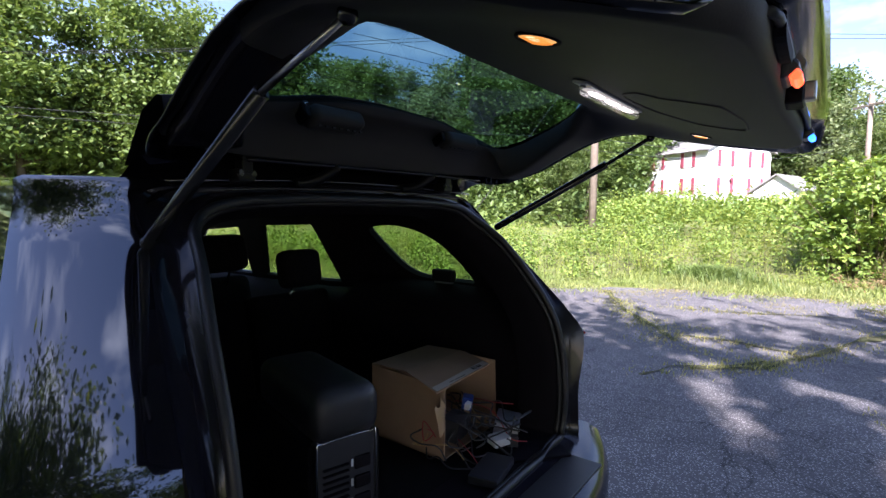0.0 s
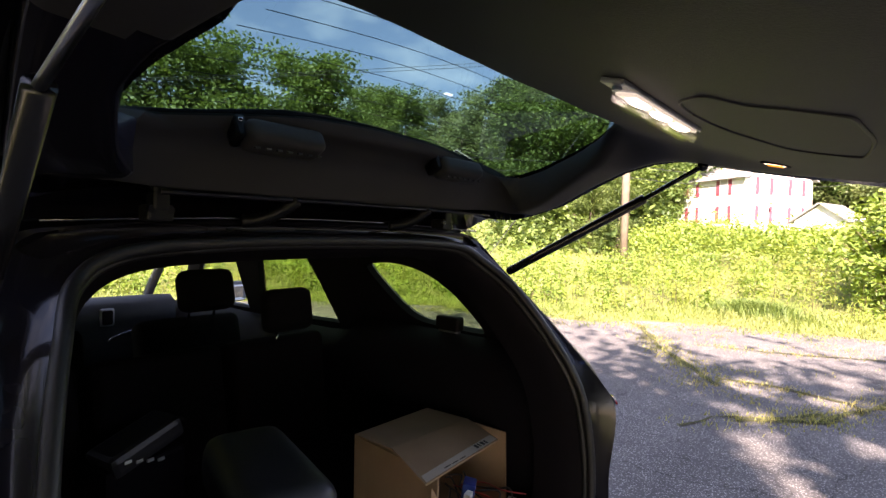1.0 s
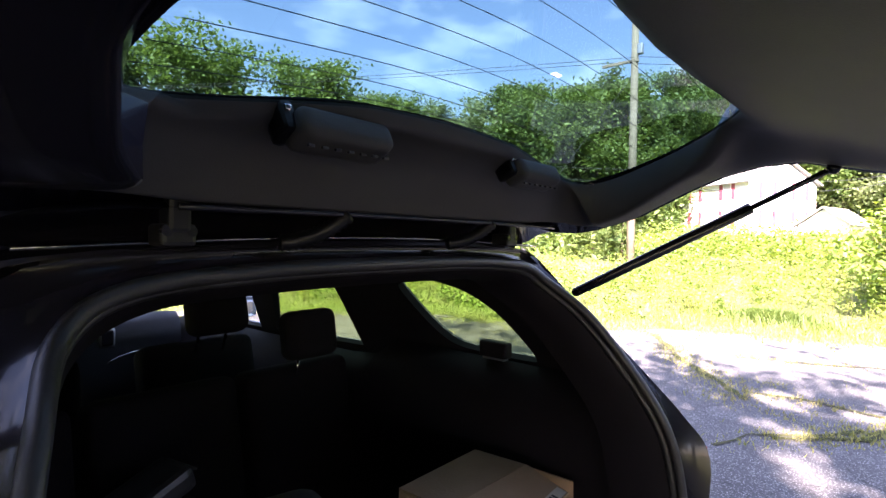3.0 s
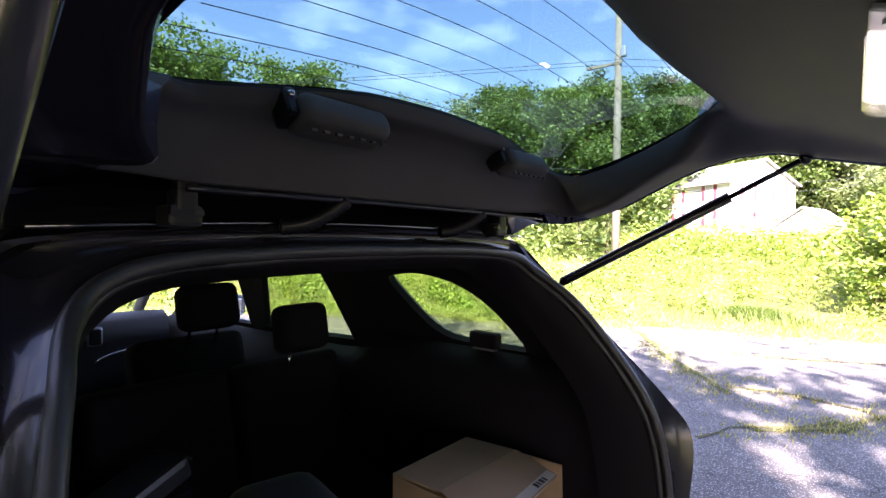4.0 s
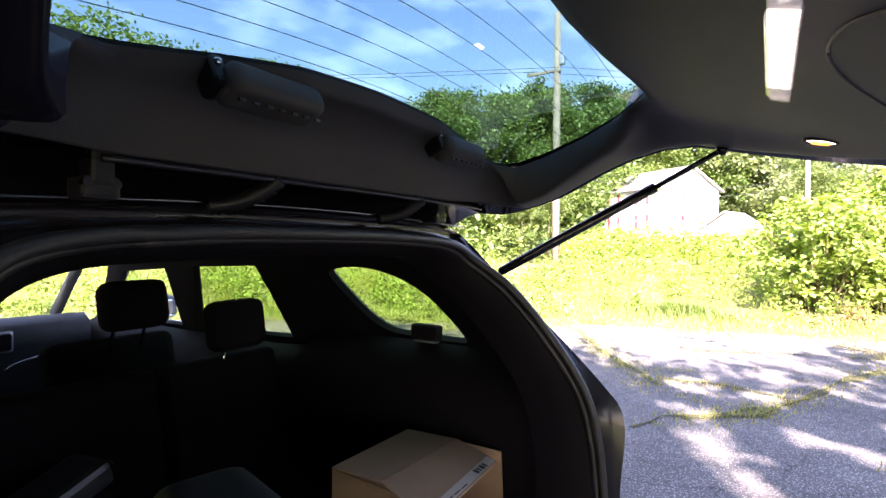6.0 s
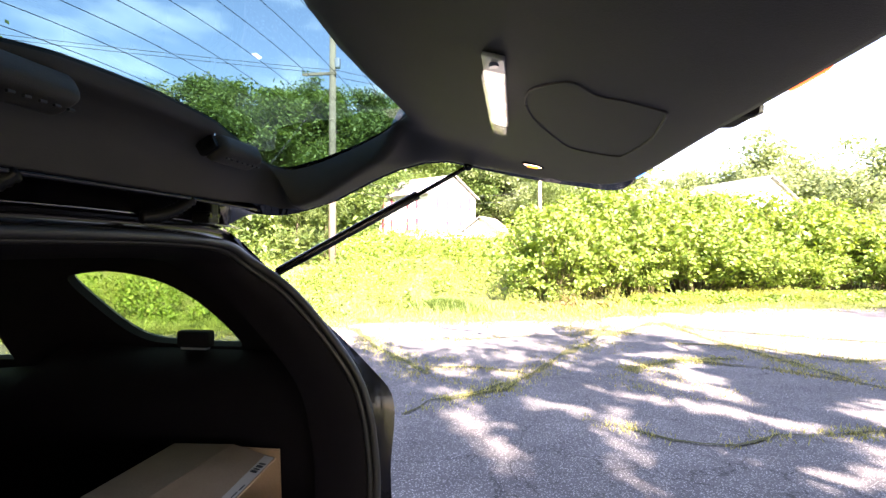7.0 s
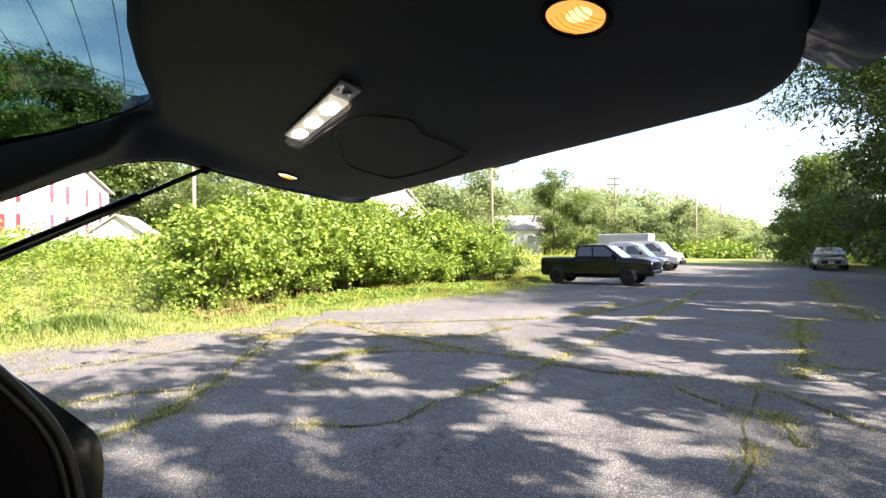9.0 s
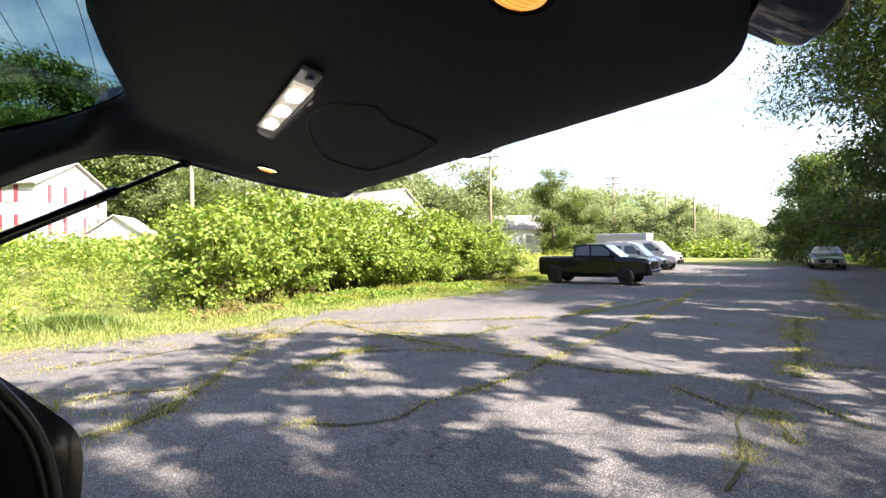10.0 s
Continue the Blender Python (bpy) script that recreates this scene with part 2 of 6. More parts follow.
    "warmwhite": glow("pale_lamp_lens", (1.0, 0.86, 0.62), 0.55),
    "amber": glow("warm_bulb_lens", (1.0, 0.50, 0.11), 0.21),
    "ripple": glow("amber_lens_ripple", (1.0, 0.42, 0.06), 0.13),
    "bulb": glow("hot_lens_spot", (1.0, 0.74, 0.34), 0.34),
    "softled": glow("lit_led_reflector", (1.0, 0.95, 0.80), 0.13),
    "blue": glow("blue_flash_led", (0.03, 0.2, 1.0), 1.3),
    "red": glow("red_flash_led", (1.0, 0.07, 0.015), 0.9),
    # Pale tone puts the sun on the pillar cover into its colour.
    "sunlit_trim": material("sunlit_grey_trim", (0.42, 0.42, 0.42), 0.6, 0, (0.36, 0.36, 0.36), 20),
    "plate": material("pale_number_plate", (0.5, 0.5, 0.42), 0.5, 0, (0.45, 0.45, 0.38), 10),
}
M["paint"].node_tree.nodes["Principled BSDF"].inputs["Coat IOR"].default_value = 1.9


def asphalt():
    """Old grey asphalt: pale worn aggregate, darker patches, hairline cracking."""
    m = material("worn_asphalt", (0.186, 0.179, 0.172), 0.9, 0, (0.122, 0.117, 0.114), 3.0, 0.9, 60, spec=0.25)
    n, l = m.node_tree.nodes, m.node_tree.links
    p = n["Principled BSDF"]
    src = p.inputs["Base Color"].links[0].from_socket
    tc = n.new("ShaderNodeTexCoord")
    v, vr = n.new("ShaderNodeTexVoronoi"), n.new("ShaderNodeMapRange")       # pale stones in the binder
    v.inputs["Scale"].default_value = 60
    vr.inputs["From Min"].default_value, vr.inputs["From Max"].default_value = 0.12, 0.42
    vr.inputs["To Min"].default_value, vr.inputs["To Max"].default_value = 2.45, 0.64
    l.new(tc.outputs["Object"], v.inputs["Vector"])
    l.new(v.outputs["Distance"], vr.inputs["Value"])
    warp, add = n.new("ShaderNodeTexNoise"), n.new("ShaderNodeVectorMath")
    warp.inputs["Scale"].default_value, warp.inputs["Detail"].default_value = 1.6, 5
    add.operation = "MULTIPLY_ADD"
    add.inputs[1].default_value = (0.7, 0.7, 0.7)
    l.new(tc.outputs["Object"], warp.inputs["Vector"])
    l.new(warp.outputs["Color"], add.inputs[0])
    l.new(tc.outputs["Object"], add.inputs[2])
    c, cr = n.new("ShaderNodeTexVoronoi"), n.new("ShaderNodeMapRange")       # hairline cracks
    c.feature = "DISTANCE_TO_EDGE"
    c.inputs["Scale"].default_value = 0.75
    cr.inputs["From Min"].default_value, cr.inputs["From Max"].default_value = 0.0, 0.008
    cr.inputs["To Min"].default_value, cr.inputs["To Max"].default_value = 0.5, 1.0
    l.new(add.outputs[0], c.inputs["Vector"])
    l.new(c.outputs["Distance"], cr.inputs["Value"])
    fine, fr, gate_n, gr, mix_f = (n.new("ShaderNodeTexVoronoi"), n.new("ShaderNodeMapRange"), n.new("ShaderNodeTexNoise"), n.new("ShaderNodeMapRange"),
                                   n.new("ShaderNodeMath"))                    # alligator cracking in patches
    fine.feature = "DISTANCE_TO_EDGE"
    fine.inputs["Scale"].default_value = 3.6
    fr.inputs["From Min"].default_value, fr.inputs["From Max"].default_value = 0.0, 0.022
    fr.inputs["To Min"].default_value, fr.inputs["To Max"].default_value = 0.38, 0.0
    gate_n.inputs["Scale"].default_value, gate_n.inputs["Detail"].default_value = 0.45, 3
    gr.inputs["From Min"].default_value, gr.inputs["From Max"].default_value = 0.42, 0.58
    l.new(add.outputs[0], fine.inputs["Vector"])
    l.new(fine.outputs["Distance"], fr.inputs["Value"])
    l.new(tc.outputs["Object"], gate_n.inputs["Vector"])
    l.new(gate_n.outputs["Fac"], gr.inputs["Value"])
    mix_f.operation = "MULTIPLY"
    l.new(fr.outputs["Result"], mix_f.inputs[0])
    l.new(gr.outputs["Result"], mix_f.inputs[1])
    sub_f = n.new("ShaderNodeMath")
    sub_f.operation = "SUBTRACT"
    l.new(cr.outputs["Result"], sub_f.inputs[0])
    l.new(mix_f.outputs[0], sub_f.inputs[1])
    mul, vmul = n.new("ShaderNodeMath"), n.new("ShaderNodeVectorMath")
    mul.operation, vmul.operation = "MULTIPLY", "SCALE"
    l.new(vr.outputs["Result"], mul.inputs[0])
    l.new(sub_f.outputs[0], mul.inputs[1])
    l.new(src, vmul.inputs[0])
    l.new(mul.outputs[0], vmul.inputs["Scale"])
    l.new(vmul.outputs[0], p.inputs["Base Color"])
    return m


M["asphalt"] = asphalt()
M["soil"] = material("grassy_soil", (0.15, 0.19, 0.055), 0.95, 0, (0.17, 0.17, 0.07), 1.2, 0.8, 20, spec=0.1)


# ---- building helpers ----
def mesh_of(name, verts, faces, mat, smooth=False):
    me = bpy.data.meshes.new(name)
    me.from_pydata([tuple(v) for v in verts], [], [tuple(f) for f in faces])
    me.materials.append(mat)
    me.validate()
    me.update()
    if smooth:
        me.shade_smooth()
    return me


def piece(name, verts, faces, mat, parent=None, label="", smooth=False):
    ob = new(name, mesh_of(name, verts, faces, mat, smooth))
    if parent is not None:
        ob.parent = parent
    return tagged(ob, label)


def part(name, bm, mat, parent, label="", smooth=False):
    me = bpy.data.meshes.new(name)
    bmesh.ops.recalc_face_normals(bm, faces=bm.faces)
    bm.to_mesh(me)
    bm.free()
    me.materials.append(mat)
    if smooth:
        me.shade_smooth()
    ob = new(name, me)
    if parent is not None:
        ob.parent = parent
    return tagged(ob, label)


def thing(name, label, category, group="", m=None):
    ob = new(name)
    ob.empty_display_size = 0.2
    if m is not None:
        ob.matrix_world = m
    return tagged(ob, label, category, group)


def block(bm, centre, size, bevel=0.0, m=None, seg=2):
    """A box with softened edges, added to bm."""
    made = bmesh.ops.create_cube(bm, size=1.0, matrix=Matrix.Translation(centre) @ (m or Matrix()) @ Matrix.Diagonal((*size, 1)))
    if bevel:
        edges = {e for v in made["verts"] for e in v.link_edges}
        bmesh.ops.bevel(bm, geom=list(edges), offset=bevel, segments=seg, affect="EDGES", profile=0.6)
    return bm


def box(name, centre, size, bevel, mat, parent=None, label="", m=None, smooth=False, seg=2):
    return part(name, block(bmesh.new(), centre, size, bevel, m, seg), mat, parent, label, smooth)


def tube_geo(points, radius, n=8, cap=True):
    """Verts and faces of a pipe along points; radius is a number or a list."""
    pts = [Vector(p) for p in points]
    rs = radius if isinstance(radius, (list, tuple)) else [radius] * len(pts)
    verts, faces = [], []
    up = Vector((0.013, 0.021, 1))
    for i, p in enumerate(pts):
        d = (pts[min(i + 1, len(pts) - 1)] - pts[max(i - 1, 0)]).normalized()
        if abs(d.dot(up.normalized())) > 0.97:
            up = Vector((1, 0.02, 0.05))
        a = d.cross(up).normalized()
        b = a.cross(d)
        for k in range(n):
            ang = 2 * math.pi * k / n
            verts.append(p + rs[i] * (math.cos(ang) * a + math.sin(ang) * b))
    for i in range(len(pts) - 1):
        for k in range(n):
            faces.append((i * n + k, i * n + (k + 1) % n, (i + 1) * n + (k + 1) % n, (i + 1) * n + k))
    if cap:
        faces.append(tuple(range(n))[::-1])
        faces.append(tuple(range((len(pts) - 1) * n, len(pts) * n)))
    return verts, faces


def tube(name, points, radius, mat, parent=None, label="", n=8):
    v, f = tube_geo(points, radius, n)
    return piece(name, v, f, mat, parent, label, True)


def merge(parts):
    verts, faces = [], []
    for v, f in parts:
        k = len(verts)
        verts += list(v)
        faces += [tuple(i + k for i in q) for q in f]
    return verts, faces


def grid_geo(rows):
    """Verts and faces of a sheet through rows of points, all rows alike in length."""
    n = len(rows[0])
    verts = [p for r in rows for p in r]
    faces = [(i * n + k, i * n + k + 1, (i + 1) * n + k + 1, (i + 1) * n + k) for i in range(len(rows) - 1) for k in range(n - 1)]
    return verts, faces


def plate(outer, holes, place, normal, thick):
    """A flat sheet with holes and thickness. outer, holes: 2D loops; place: maps 2D to 3D; normal: the way it thickens."""
    bm = bmesh.new()
    loops = [[Vector((*p, 0)) for p in loop] for loop in (outer, *holes)]
    vs = [bm.verts.new(place(p.x, p.y)) for loop in loops for p in loop]
    for tri in tessellate_polygon(loops):
        if len(set(tri)) == 3:
            bm.faces.new([vs[k] for k in tri])
    faces = list(bm.faces)
    ext = bmesh.ops.extrude_face_region(bm, geom=faces)
    bmesh.ops.translate(bm, verts=[g for g in ext["geom"] if isinstance(g, bmesh.types.BMVert)], vec=Vector(normal) * thick)
    bm.faces.ensure_lookup_table()
    return bm


def rounded(points, per=6, closed=True):
    """A smooth closed loop through 2D points (Catmull-Rom)."""
    n, out = len(points), []
    for i in range(n):
        p0, p1, p2, p3 = (Vector(points[(i + k) % n]) for k in (-1, 0, 1, 2))
        for s in range(per):
            t = s / per
            out.append(0.5 * ((2 * p1) + (p2 - p0) * t + (2 * p0 - 5 * p1 + 4 * p2 - p3) * t * t + (3 * p1 - p0 - 3 * p2 + p3) * t ** 3))
    return out


def lerp_table(table, x):
    """Linear reading of a table of (x, value), x falling or rising."""
    t = sorted(table)
    if x <= t[0][0]:
        return t[0][1]
    for (a, va), (b, vb) in zip(t, t[1:]):
        if x <= b:
            return va + (vb - va) * (x - a) / (b - a)
    return t[-1][1]


def smooth01(t):
    t = min(1, max(0, t))
    return t * t * (3 - 2 * t)


# ---- the ground ----
LOT = Vector((0.5, -0.866))                                # the long way of the lot
EDGE = [(60, -18), (40, -12), (30, -8), (20, -2.5), (14, 2.0), (11, 5.4), (7.9, 8.3), (4, 9.2), (3, 10.4), (1.4, 10.9), (-1.7, 11.5), (-3.9, 13.2), (-7, 14.7), (-11.8, 15.8),
        (-16, 18.2), (-25, 24), (-40, 30), (-52, 35)]      # y and x of the asphalt's grassy side


def edge_x(y):
    return lerp_table(EDGE, y)


def far_side_x(y):
    return -9.5 - 0.577 * y


def ground_z(x, y):
    s = (x + 0.8) * LOT.x + y * LOT.y
    z = 0.35 * smooth01((s - 24) / 30)
    out = x - edge_x(y)
    if out > 0.5:
        z += 0.55 * smooth01((out - 0.5) / 24)
        z += 12.5 * smooth01((math.hypot(x, y) - 43) / 44) * smooth01((y + 12) / 30)
    return z


def warp_axis(n, near, far):
    return [math.copysign(near * (abs(t) ** 1 + (far / near - 1) * abs(t) ** 4), t) for t in np.linspace(-1, 1, n)]


xs, ys = [12 + v for v in warp_axis(150, 45, 900)], warp_axis(150, 45, 900)
v, f = grid_geo([[(x, y, ground_z(x, y) - 0.015 + 0.02 * noise.noise((x * 0.4, y * 0.4, 0))) for x in xs] for y in ys])
ground = tagged(piece("ground", v, f, M["soil"], smooth=True), "grassy soil round the old car park", "ground", kind="structure")
rows = []
for i in range(260):
    y = 50 - 0.4 * i
    x0, x1 = far_side_x(y) + 0.6 * noise.noise((y * 0.5, 3, 0)), edge_x(y) + 0.55 * noise.noise((y * 0.9, 7, 0)) + 0.35 * noise.noise((y * 2.6, 1, 0))
    row = []
    for k in range(41):
        x = x0 + (x1 - x0) * k / 40
        s = (x + 0.8) * LOT.x + y * LOT.y + 2.0 * noise.noise((x * 0.3, y * 0.3, 11))
        sink = 0.03 if k in (0, 40) else 0.10 * smooth01((s - 45) / 2)     # the asphalt ends under grass down the lot
        row.append((x, y, ground_z(x, y) + 0.012 * noise.noise((k * 0.4, y * 0.5, 5)) * (0 if k in (0, 40) else 1) - sink))
    rows.append(row)
v, f = grid_geo(rows)
pavement = tagged(piece("pavement", v, f, M["asphalt"], smooth=True), "cracked old asphalt with dappled tree shade", "car park", kind="structure")

CRACKS_NEAR = [  # width, grass, then points
    (0.06, 1.5, [(11.82, -19.06), (8.04, -11.57), (6.43, -8.13), (5.08, -5.31), (4.53, -4.25), (4.26, -3.37)]),
    (0.05, 1.0, [(4.26, -3.37), (4.13, -2.69), (3.78, -2.19), (3.84, -1.68), (4.28, -1.03)]),
    (0.09, 1.6, [(4.98, -5.07), (4.19, -5.4), (3.74, -5.76)]),
    (0.05, 0.8, [(3.74, -5.76), (3.3, -6.2), (2.7, -6.48), (1.88, -6.1), (1.34, -5.82)]),
    (0.17, 3.4, [(5.46, -13.05), (4.1, -10.3), (2.66, -7.3)]),
    (0.12, 1.8, [(4.69, 0.41), (5.2, -0.19), (6.13, -0.61)]),
    (0.16, 1.1, [(6.13, -0.61), (7.2, -1.04), (8.69, -1.75), (10.4, -2.3)]),
    (0.09, 1.5, [(6.55, -1.88), (7.21, -2.81), (6.86, -3.78), (6.18, -4.58), (5.36, -5.09)]),
    (0.07, 2.2, [(2.06, -5.52), (1.47, -4.82)]),
    (0.06, 2.4, [(1.67, -4.51), (1.27, -3.51)]),
]
CRACKS_FAR = [
    (0.05, 0.9, [(7.21, -10.08), (5.93, -10.7), (4.56, -11.27)]),
    (0.12, 1.4, [(10.27, -1.21), (9.2, -2.2), (11.0, -3.3), (10.18, -4.31), (9.46, -6.1), (8.73, -8.29)]),
    (0.08, 1.3, [(8.10, 1.63), (8.43, 0.35), (8.9, -0.6), (9.49, -2.66)]),
    (0.30, 3.4, [(11.98, -28.54), (6.73, -17.85), (4.66, -14.47)]),
    (0.05, 0.7, [(11.91, -17.87), (9.16, -20.68), (7.55, -21.71)]),
    (0.06, 1.2, [(5.47, -13.18), (4.6, -14.6)]),
    (0.16, 1.8, [(9.6, 3.4), (9.06, 2.81), (7.32, 1.91), (6.72, 1.45), (5.80, 0.80)]),
    (0.10, 1.6, [(4.18, 0.75), (4.63, 0.60), (4.86, 0.26), (5.49, -0.20)]),
    (0.07, 1.2, [(8.47, -8.55), (9.3, -10.4), (10.21, -12.42)]),
    (0.05, 0.6, [(6.4, 6.0), (7.2, 5.2), (8.4, 4.9)]),
    (0.05, 0.5, [(3.2, -7.9), (1.4, -9.5), (-0.5, -10.6)]),
    (0.10, 1.5, [(6.13, 0.88), (6.27, 0.37), (6.1, -0.39), (5.8, -0.5)]),
    (0.16, 1.5, [(8.54, -3.07), (8.46, -4.45), (7.43, -5.15), (7.99, -6.63)]),
    (0.18, 1.6, [(11.1, -3.6), (9.27, -3.79), (7.88, -4.17), (6.3, -4.56)]),
    (0.06, 1.0, [(3.11, -5.5), (2.28, -5.25), (1.95, -5.55)]),
    (0.05, 0.5, [(1.53, -4.08), (2.1, -5.1), (2.65, -6.27)]),
    (0.12, 1.4, [(8.64, -9.02), (9.23, -11.49), (10.1, -14.59)]),
    (0.10, 1.5, [(6.38, -1.89), (7.14, -2.63), (7.42, -3.63)]),
    (0.12, 1.7, [(5.43, -12.95), (4.94, -13.92), (4.44, -14.57)]),
]


def wander(points, step=0.18, amount=0.07, seed=0.0):
    out = []
    for (ax, ay), (bx, by) in zip(points, points[1:]):
        n = max(2, int(math.hypot(bx - ax, by - ay) / step))
        for k in range(n):
            t = k / n
            x, y = ax + (bx - ax) * t, ay + (by - ay) * t
            out.append((x + amount * noise.noise((x * 2.3, y * 2.3, seed)), y + amount * noise.noise((x * 2.3, y * 2.3, seed + 9))))
    return out + [points[-1]]


rng = np.random.default_rng(11)


def blades(spots, height, width, seed):
    """Verts and faces of bent grass blades, one at each (x, y, z, size)."""
    r = np.random.default_rng(seed)
    verts, faces = [], []
    for x, y, z, size in spots:
        a, lean, h = r.uniform(0, 6.283), r.uniform(0.2, 1.3), height * size * r.uniform(0.5, 1.25)
        w = width * r.uniform(0.7, 1.4)
        dx, dy = math.cos(a), math.sin(a)
        k = len(verts)
        verts += [(x - dy * w, y + dx * w, z), (x + dy * w, y - dx * w, z),
                  (x + dx * lean * h * 0.4 + dy * w * 0.8, y + dy * lean * h * 0.4 - dx * w * 0.8, z + h * 0.6),
                  (x + dx * lean * h * 0.4 - dy * w * 0.8, y + dy * lean * h * 0.4 + dx * w * 0.8, z + h * 0.6),
                  (x + dx * lean * h, y + dy * lean * h, z + h)]
        faces += [(k, k + 1, k + 2, k + 3), (k + 3, k + 2, k + 4)]
    return verts, faces


crack_parts, tufts = [], []
for ci, (width, grass, pts) in enumerate(CRACKS_NEAR + CRACKS_FAR):
    line = wander(pts, seed=ci * 3.1)
    left, right = [], []
    for i, (x, y) in enumerate(line):
        a, b = line[max(0, i - 1)], line[min(len(line) - 1, i + 1)]
        d = Vector((b[0] - a[0], b[1] - a[1])).normalized()
        w = width * max(0.16, 0.42 + 1.0 * noise.noise((i * 0.31, ci, 2))) * 0.6
        z = ground_z(x, y) + 0.012
        left.append((x - d.y * w, y + d.x * w, z))
        right.append((x + d.y * w, y - d.x * w, z))
        for _ in range(int(rng.poisson(46 * grass * max(0.06, noise.noise((x * 1.3, y * 1.3, 4)) + 0.62 + 0.5 * noise.noise((x * 5, y * 5, 3))) ** 1.3))):
            o = rng.normal(0, width * 0.9 + 0.02)
            tufts.append((x - d.y * o + rng.normal(0, 0.05), y + d.x * o + rng.normal(0, 0.05), z - 0.01, rng.uniform(0.35, 1.2)))
    crack_parts.append(grid_geo([left, right]))
v, f = merge(crack_parts)
tagged(piece("cracks", v, f, M["dirt"], smooth=True), "soil filled cracks across the asphalt", "cracks", kind="stuff")
for _ in range(1700):                                        # thin growth where the asphalt crumbles toward the verge
    y = rng.uniform(-14, 9)
    x = edge_x(y) - abs(rng.normal(0, 1.3))
    if noise.noise((x * 0.8, y * 0.8, 1)) > 0.05:
        for _ in range(12):
            tufts.append((x + rng.normal(0, 0.16), y + rng.normal(0, 0.22), ground_z(x, y) + 0.005, 0.8))
for _ in range(2400):                                        # stray sprigs where the surface has broken up
    x, y = rng.uniform(5.2, 10.5), rng.uniform(-6.5, 3.2)
    if x < edge_x(y) and noise.noise((x * 0.7, y * 0.7, 23)) + 0.4 * noise.noise((x * 3, y * 3, 24)) > 0.22:
        for _ in range(9):
            tufts.append((x + rng.normal(0, 0.09), y + rng.normal(0, 0.09), ground_z(x, y) + 0.004, rng.uniform(0.3, 0.9)))
v, f = blades(tufts, 0.042, 0.0042, 5)
tagged(piece("crack_grass", v, f, M["drygrass"]), "yellow green grass growing out of asphalt cracks", "grass", kind="stuff")

verge = []
for _ in range(84000):
    y = rng.uniform(-30, 34)
    out = abs(rng.normal(0, 1.0)) ** 1.2 * 1.7 - 0.35 - 0.5 * abs(rng.normal(0, 1)) * (noise.noise((y * 1.3, 21, 0)) > 0)
    x = edge_x(y) + out
    clump = 0.6 + 0.9 * max(0, noise.noise((x * 0.9, y * 0.9, 6)) + 0.2)
    verge.append((x, y, ground_z(x, y) - 0.01, clump * (0.55 + 0.45 * min(1, max(0, out)))))
tuft = []
for _ in range(3000):                                       # the dark tuft at the asphalt's rim
    a, r_ = rng.uniform(0, 6.283), abs(rng.normal(0, 0.5))
    x, y = 12.4 + r_ * math.cos(a) * 0.6, 1.5 + r_ * math.sin(a)
    tuft.append((x, y, ground_z(x, y), 1.5))
v, f = blades(tuft, 0.22, 0.009, 16)
tagged(piece("grass_tuft", v, f, M["leaf"]), "dark green grass tuft at the asphalt edge", "grass", kind="stuff")
v, f = blades(verge, 0.155, 0.008, 6)
tagged(piece("verge_grass", v, f, M["grass"]), "bright sunlit grass verge beside the asphalt", "grass", kind="stuff")


def leaves(spots, seed, aspect=0.5, fold=0.25):
    """Folded four-cornered leaves, one at each (x, y, z, size), turned all ways but mostly flat."""
    r = np.random.default_rng(seed)
    n = len(spots)
    p = np.array(spots)
    yaw, pitch, roll = r.uniform(0, 6.283, n), r.normal(-0.35, 0.5, n), r.normal(0, 0.5, n)
    cy, sy, cp, sp, cr, sr = np.cos(yaw), np.sin(yaw), np.cos(pitch), np.sin(pitch), np.cos(roll), np.sin(roll)
    along = np.stack([cy * cp, sy * cp, sp], 1)
    side = np.stack([-sy * cr - cy * sp * sr, cy * cr - sy * sp * sr, cp * sr], 1)
    nor = np.cross(along, side)
    s = p[:, 3:4]
    c = p[:, :3]
    v = np.stack([c, c + along * s * 0.45 + side * s * aspect * 0.5 + nor * s * fold * 0.3, c + along * s,
                  c + along * s * 0.45 - side * s * aspect * 0.5 + nor * s * fold * 0.3], 1).reshape(-1, 3)
    k = np.arange(n)[:, None] * 4
    tri = np.concatenate([k + [[0, 1, 2]], k + [[0, 2, 3]]], 1).reshape(-1, 3)
    return v, tri


def leaf_mesh(name, spots, seed, mat, aspect=0.5, fold=0.25):
    v, tri = leaves(spots, seed, aspect, fold)
    me = bpy.data.meshes.new(name)
    me.from_pydata(v.tolist(), [], tri.tolist())
    me.materials.append(mat)
    me.update()
    return me


# the bank of goldenrod, broad-leaved weeds and dry stalks behind the verge
spots, broad, dry, stems = [], [], [], []
for _ in range(5200):
    y = rng.uniform(-22, 46)
    out = rng.uniform(1.1, 11) if y > -4 else rng.uniform(0.9, 2.6)
    x = edge_x(y) + out
    h = (0.45 + 0.85 * smooth01((out - 0.8) / 4)) * rng.uniform(0.7, 1.2) * (0.75 + 0.6 * noise.noise((x * 0.5, y * 0.5, 8)))
    if y < -4:
        h *= 0.55
    z0 = ground_z(x, y)
    lx, ly = rng.normal(0, 0.12, 2)
    parched = math.hypot((x - 13.2) / 0.9, (y + 2.2) / 1.7) < 1 or math.hypot((x - 19.0) / 0.9, (y + 15.0) / 1.6) < 1
    leafy = noise.noise((x * 0.55, y * 0.55, 15)) + 0.25 * noise.noise((x * 1.9, y * 1.9, 16)) > 0.02
    if out < 4:
